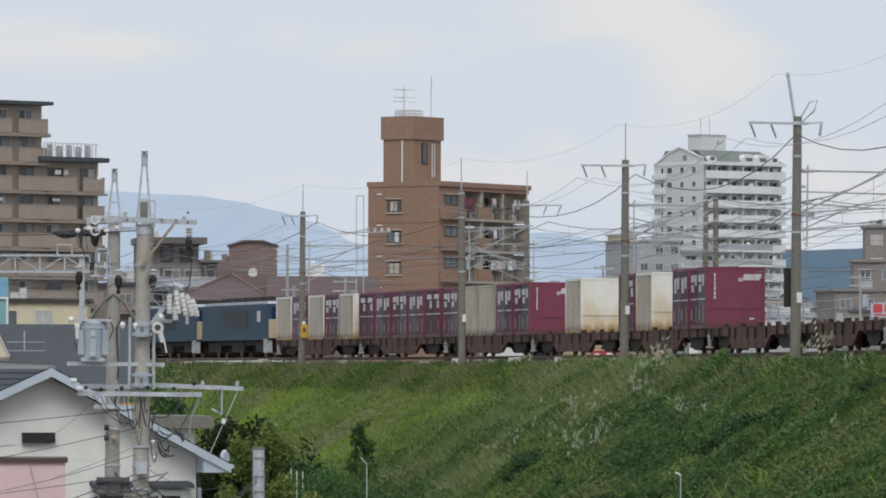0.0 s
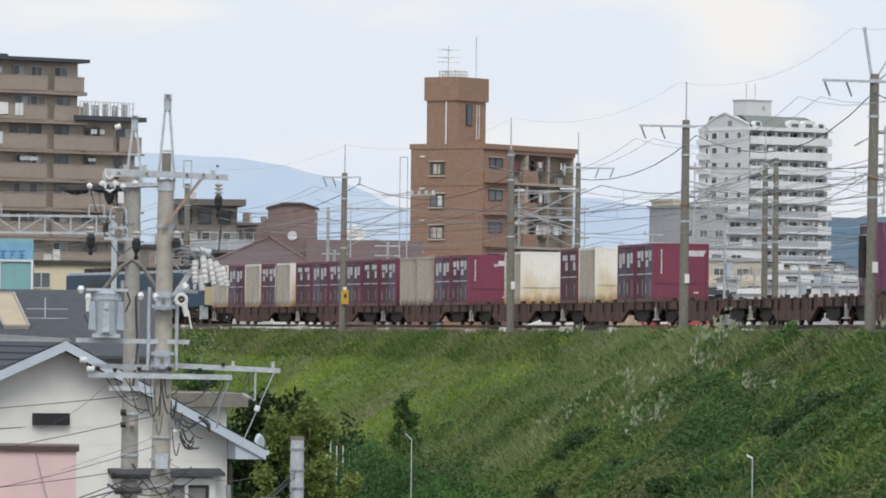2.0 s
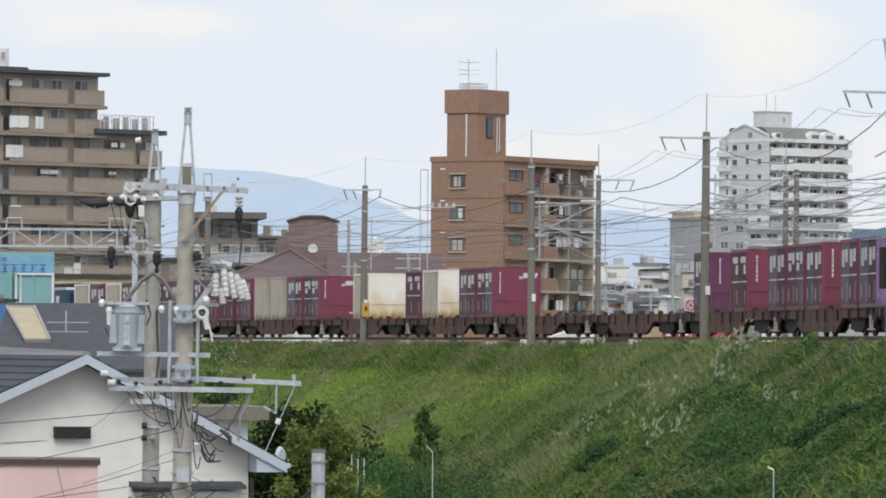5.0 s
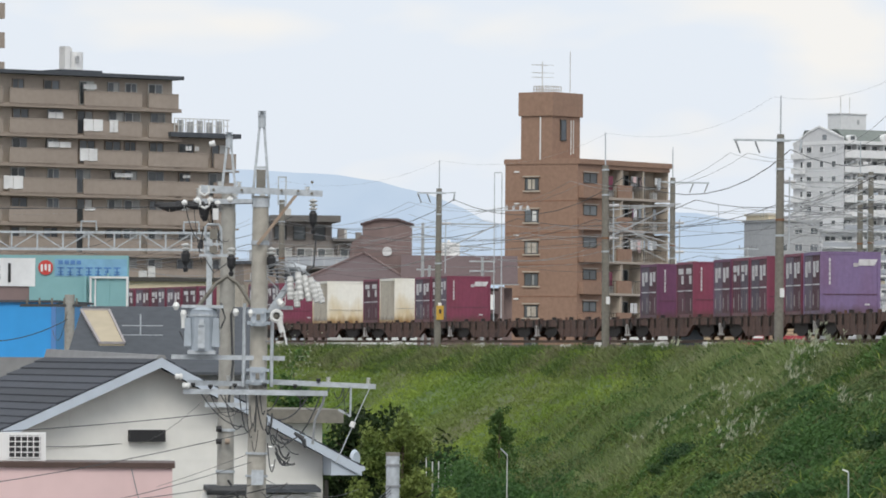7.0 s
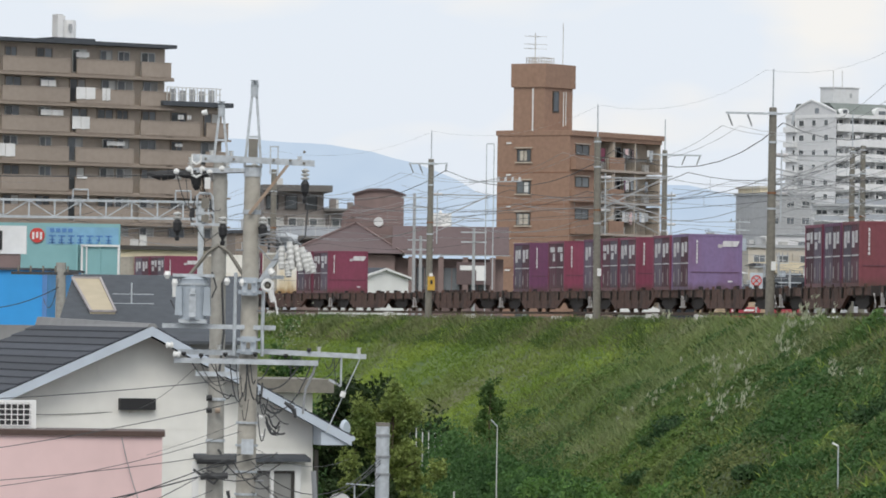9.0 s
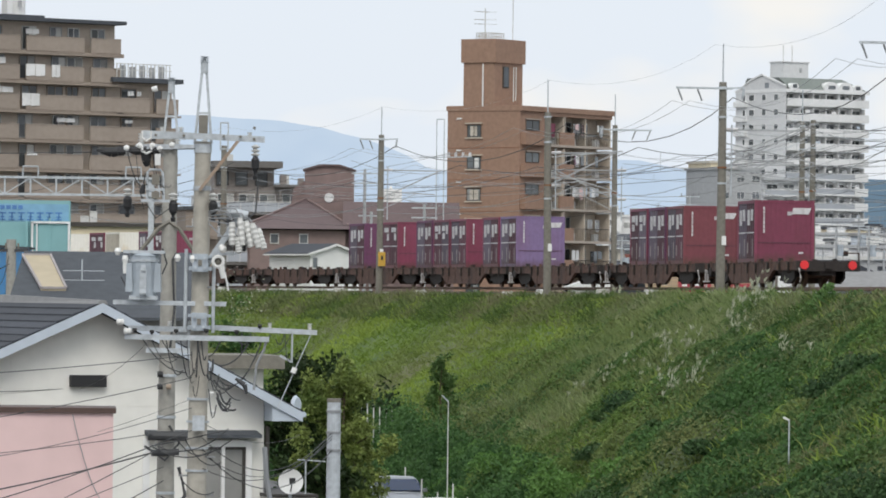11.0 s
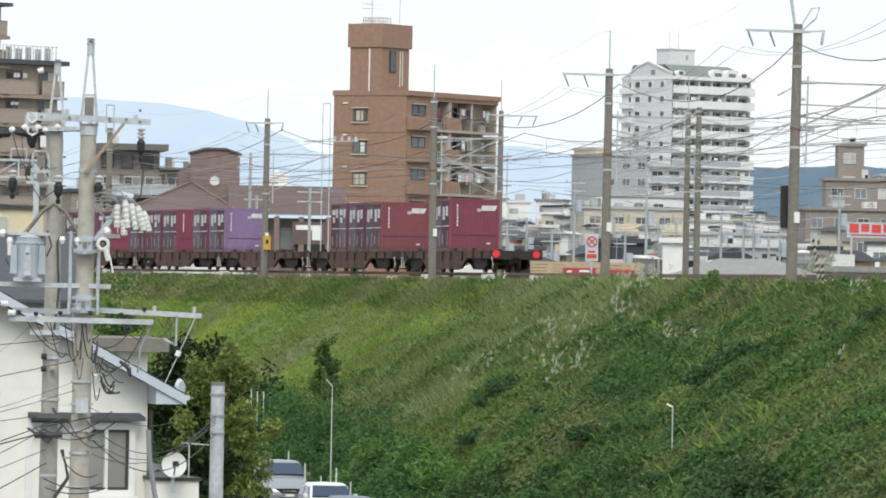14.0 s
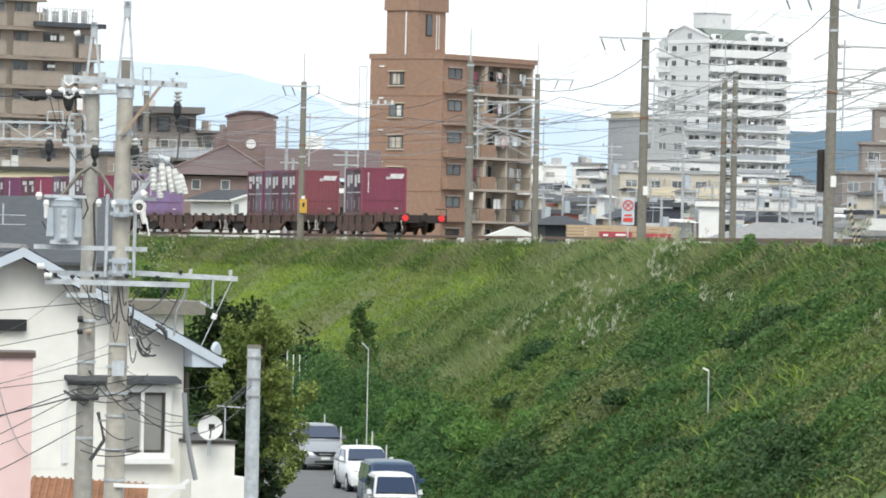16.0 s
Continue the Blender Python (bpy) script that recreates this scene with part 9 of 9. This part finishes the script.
part("head", Shape().bar((0, 0, 4.78), (-0.22, -0.1, 5.0), 0.05, 0.04), MAT["galvanised"], tp)
for i in range(7):
    q = sight(-38 + 11 * i, 0, 236)
    f = thing("fence_post", facing((q.x, 236, 0), 0), "pale steel fence post above the lane", "fence post", "fence along the lane")
    part("post", Shape().bar((0, 0, 0), (0, 0, 4.0 - 0.07 * i), 0.05), MAT["frame_pale"], f)


for i in range(12):
    q = line(-78 + 6.2 * i, FOOT - 0.75)[0]
    f = thing("fence_post", facing((q.x, q.y, 0), 0), "thin white roadside post before the vines", "fence post", "posts along the road")
    part("post", Shape().bar((0, 0, 0), (0, 0, 1.5 + 0.25 * (i % 3)), 0.05), MAT["frame_pale"], f)


# ---- parked cars ----
def loft(rings):
    """A closed skin over rings that all have the same number of points."""
    n = len(rings[0])
    v = [p for r in rings for p in r]
    f = [(i * n + j, i * n + (j + 1) % n, (i + 1) * n + (j + 1) % n, (i + 1) * n + j) for i in range(len(rings) - 1) for j in range(n)]
    return Shape().add(v, f + [tuple(range(n))[::-1], tuple(range(len(v) - n, len(v)))])


def panel(p, off):
    """A thin panel on four corners, standing off by the vector off."""
    p, o = [Vector(q) for q in p], Vector(off)
    return Shape().hexa(p + [q + o for q in p])


def car(b, y, turn, paint, label, length=4.0, width=1.69, height=1.55, nose=1.0, rake=0.75, kind="hatch", face="grille_v", deck=0.98):
    """A car whose front looks along -y from the middle of its front edge."""
    q = sight(b, 0, y)
    t = thing("car", facing((q.x, y, 0.06), turn), label, "car", "cars parked in the lane")
    w = width / 2

    def ring(yy, z0, z1, h):
        """Rounded cross-section of the lower body."""
        return [(-h * 0.86, yy, z0), (h * 0.86, yy, z0), (h * 0.98, yy, z0 + 0.1), (h, yy, z0 + 0.45 * (z1 - z0)), (h * 0.97, yy, z1 - 0.09), (h * 0.9, yy, z1 - 0.01),
                (h * 0.45, yy, z1 + 0.025), (-h * 0.45, yy, z1 + 0.025), (-h * 0.9, yy, z1 - 0.01), (-h * 0.97, yy, z1 - 0.09), (-h, yy, z0 + 0.45 * (z1 - z0)), (-h * 0.98, yy, z0 + 0.1)]

    body = part("body", loft([ring(0.0, 0.3, 0.6, w * 0.78), ring(0.06, 0.24, 0.68, w * 0.9), ring(0.2, 0.2, 0.76, w * 0.97), ring(0.55, 0.2, deck - 0.1, w), ring(nose, 0.2, deck, w),
                              ring(length * 0.6, 0.2, deck + 0.01, w), ring(length - 0.35, 0.22, deck + 0.02, w), ring(length - 0.08, 0.26, deck, w * 0.95), ring(length, 0.4, deck - 0.1, w * 0.88)]), MAT[paint], t)
    roof0, roof1 = nose + rake, length - (0.22 if kind == "van" else 0.7)

    def hoop(yy, z, wb, wt):
        """Cross-section of the cabin at a height of z over the ground."""
        return [(-wb, yy, deck - 0.03), (wb, yy, deck - 0.03), (wt + 0.4 * (wb - wt), yy, deck + 0.6 * (z - deck)), (wt, yy, z - 0.06), (wt * 0.86, yy, z - 0.01), (0.0, yy, z + 0.01),
                (-wt * 0.86, yy, z - 0.01), (-wt, yy, z - 0.06), (-wt - 0.4 * (wb - wt), yy, deck + 0.6 * (z - deck))]

    wt, top = w * 0.8, height
    cabin = part("cabin", loft([hoop(nose - 0.05, deck + 0.02, w * 0.93, w * 0.9), hoop(nose + rake * 0.55, deck + (top - deck) * 0.44, w * 0.95, w * 0.86), hoop(roof0, top - 0.04, w * 0.96, wt),
                                hoop(roof0 + 0.35, top, w * 0.96, wt), hoop(roof1 - 0.3, top - 0.01, w * 0.96, wt), hoop(roof1, top - 0.06, w * 0.95, wt), hoop(length - 0.06, deck + 0.05, w * 0.92, w * 0.86)]), MAT[paint], t)
    for ob in (body, cabin):
        for f in ob.data.polygons:
            f.use_smooth = True
    # glass: windscreen, two panes on each side
    z0, z1 = deck + 0.06, top - 0.13
    y0, y1 = nose + 0.03, nose + rake - 0.06
    part("windscreen", panel([(-w * 0.86, y0, z0), (w * 0.86, y0, z0), (w * 0.74, y1, z1), (-w * 0.74, y1, z1)], (0, -0.075, 0.05)), MAT["car_glass"], t, "dark blue tinted windscreen")
    for sx in (-1, 1):
        xb, xt = sx * w * 0.955, sx * w * 0.84
        mid = (nose + length) / 2
        for ya, yb, yc, yd in ((nose + 0.22, mid - 0.06, mid - 0.06, roof0 + 0.12), (mid + 0.06, length - 0.45, roof1 - 0.12, mid + 0.06)):
            part("side_window", panel([(xb, ya, z0), (xb, yb, z0), (xt, yc, z1), (xt, yd, z1)], (sx * 0.03, 0, 0.01)), MAT["car_glass"], t)
        part("headlight", Shape().hexa([(sx * w * 0.52, -0.015, 0.57), (sx * w * 0.86, 0.06, 0.57), (sx * w * 0.88, 0.14, 0.57), (sx * w * 0.52, 0.08, 0.57),
                                        (sx * w * 0.58, 0.03, 0.70), (sx * w * 0.95, 0.2, 0.78), (sx * w * 0.96, 0.3, 0.78), (sx * w * 0.58, 0.12, 0.70)]), MAT["headlight"], t, "clear headlight")
        part("fog_lamp", Shape().rod((sx * w * 0.68, 0.0, 0.36), (sx * w * 0.68, 0.1, 0.36), 0.06, 0.06, 12), MAT["ink"], t)
        mr = part("mirror", Shape().hexa([(sx * w * 0.98, nose + 0.24, deck + 0.04), (sx * w * 1.2, nose + 0.28, deck + 0.05), (sx * w * 1.2, nose + 0.38, deck + 0.05), (sx * w * 0.98, nose + 0.36, deck + 0.04),
                                          (sx * w * 1.0, nose + 0.26, deck + 0.16), (sx * w * 1.17, nose + 0.29, deck + 0.19), (sx * w * 1.17, nose + 0.37, deck + 0.19), (sx * w * 1.0, nose + 0.35, deck + 0.16)]), MAT[paint], t)
        part("mirror_glass", panel([(sx * w * 1.03, nose + 0.37, deck + 0.06), (sx * w * 1.16, nose + 0.385, deck + 0.06), (sx * w * 1.15, nose + 0.375, deck + 0.16), (sx * w * 1.03, nose + 0.36, deck + 0.15)], (0, 0.012, 0)), MAT["car_glass"], mr)
        part("door_seam", Shape().box(min(sx * w * 0.985, sx * w * 1.004), max(sx * w * 0.985, sx * w * 1.004), mid - 0.01, mid + 0.01, 0.3, deck - 0.06), MAT["ink"], t)
        part("door_handle", Shape().box(min(sx * w, sx * w * 1.02), max(sx * w, sx * w * 1.02), mid - 0.3, mid - 0.12, deck - 0.2, deck - 0.16), MAT[paint], t)
        for yy in (0.72, length - 0.75):
            part("wheel_arch", Shape().rod((sx * (w - 0.12), yy, 0.3), (sx * (w + 0.005), yy, 0.3), 0.345, 0.345, 20), MAT["ink"], t)
            wheel = part("wheel", Shape().rod((sx * (w - 0.2), yy, 0.29), (sx * (w + 0.012), yy, 0.29), 0.29, 0.28, 20), MAT["black_rubber"], t)
            rim = part("rim", Shape().rod((sx * w, yy, 0.29), (sx * (w + 0.02), yy, 0.29), 0.18, 0.17, 16), MAT["galvanised"], wheel)
    if face == "grille_v":
        part("grille", Shape().prism([(-w * 0.62, 0.70), (w * 0.62, 0.70), (w * 0.36, 0.53), (-w * 0.36, 0.53)], -0.035, 0.1), MAT["ink"], t)
        part("grille_bar", Shape().bar((-w * 0.58, -0.045, 0.705), (w * 0.58, -0.045, 0.705), 0.03).bar((-w * 0.3, -0.045, 0.6), (w * 0.3, -0.045, 0.6), 0.02), MAT["galvanised"], t)
    else:
        part("grille", Shape().box(-w * 0.5, w * 0.5, -0.03, 0.1, 0.56, 0.62), MAT["ink"], t)
    part("bumper", loft([[(-w * 0.9, 0.08, 0.22), (w * 0.9, 0.08, 0.22), (w * 0.92, 0.08, 0.5), (-w * 0.92, 0.08, 0.5)], [(-w * 0.74, -0.05, 0.25), (w * 0.74, -0.05, 0.25), (w * 0.76, -0.05, 0.47), (-w * 0.76, -0.05, 0.47)]]), MAT[paint], t)
    part("wiper", Shape().bar((-w * 0.6, nose - 0.02, deck + 0.07), (w * 0.15, nose + 0.06, deck + 0.14), 0.022).bar((0.0, nose - 0.02, deck + 0.07), (w * 0.6, nose + 0.04, deck + 0.12), 0.022), MAT["ink"], t)
    part("bumper_intake", Shape().box(-w * 0.5, w * 0.5, -0.06, 0.0, 0.28, 0.36), MAT["ink"], t)
    part("number_plate", Shape().box(-0.165, 0.165, -0.08, -0.055, 0.4, 0.5), MAT["sign_white"], t, "blank white plate")
    part("inside_mirror", Shape().box(-0.09, 0.09, nose + rake * 0.75, nose + rake * 0.78, top - 0.26, top - 0.2), MAT["ink"], t)
    return t


car(44, 208, 8, "car_silver", "silver people carrier parked in the lane", 4.4, 1.64, 1.66, 1.1, 0.85, deck=1.08)
car(128, 190, 8, "car_white", "white hatchback parked in the lane", 4.2, 1.56, 1.5, 1.15, 0.7)
car(171, 170, 5, "car_blue", "dark blue van parked in the lane", 4.4, 1.60, 1.78, 0.7, 0.6, "van", "plain", 1.12)
car(172, 160, 5, "car_white", "white small truck cab parked in the lane", 3.3, 1.34, 1.84, 0.35, 0.42, "van", "plain", 1.22)

motions()
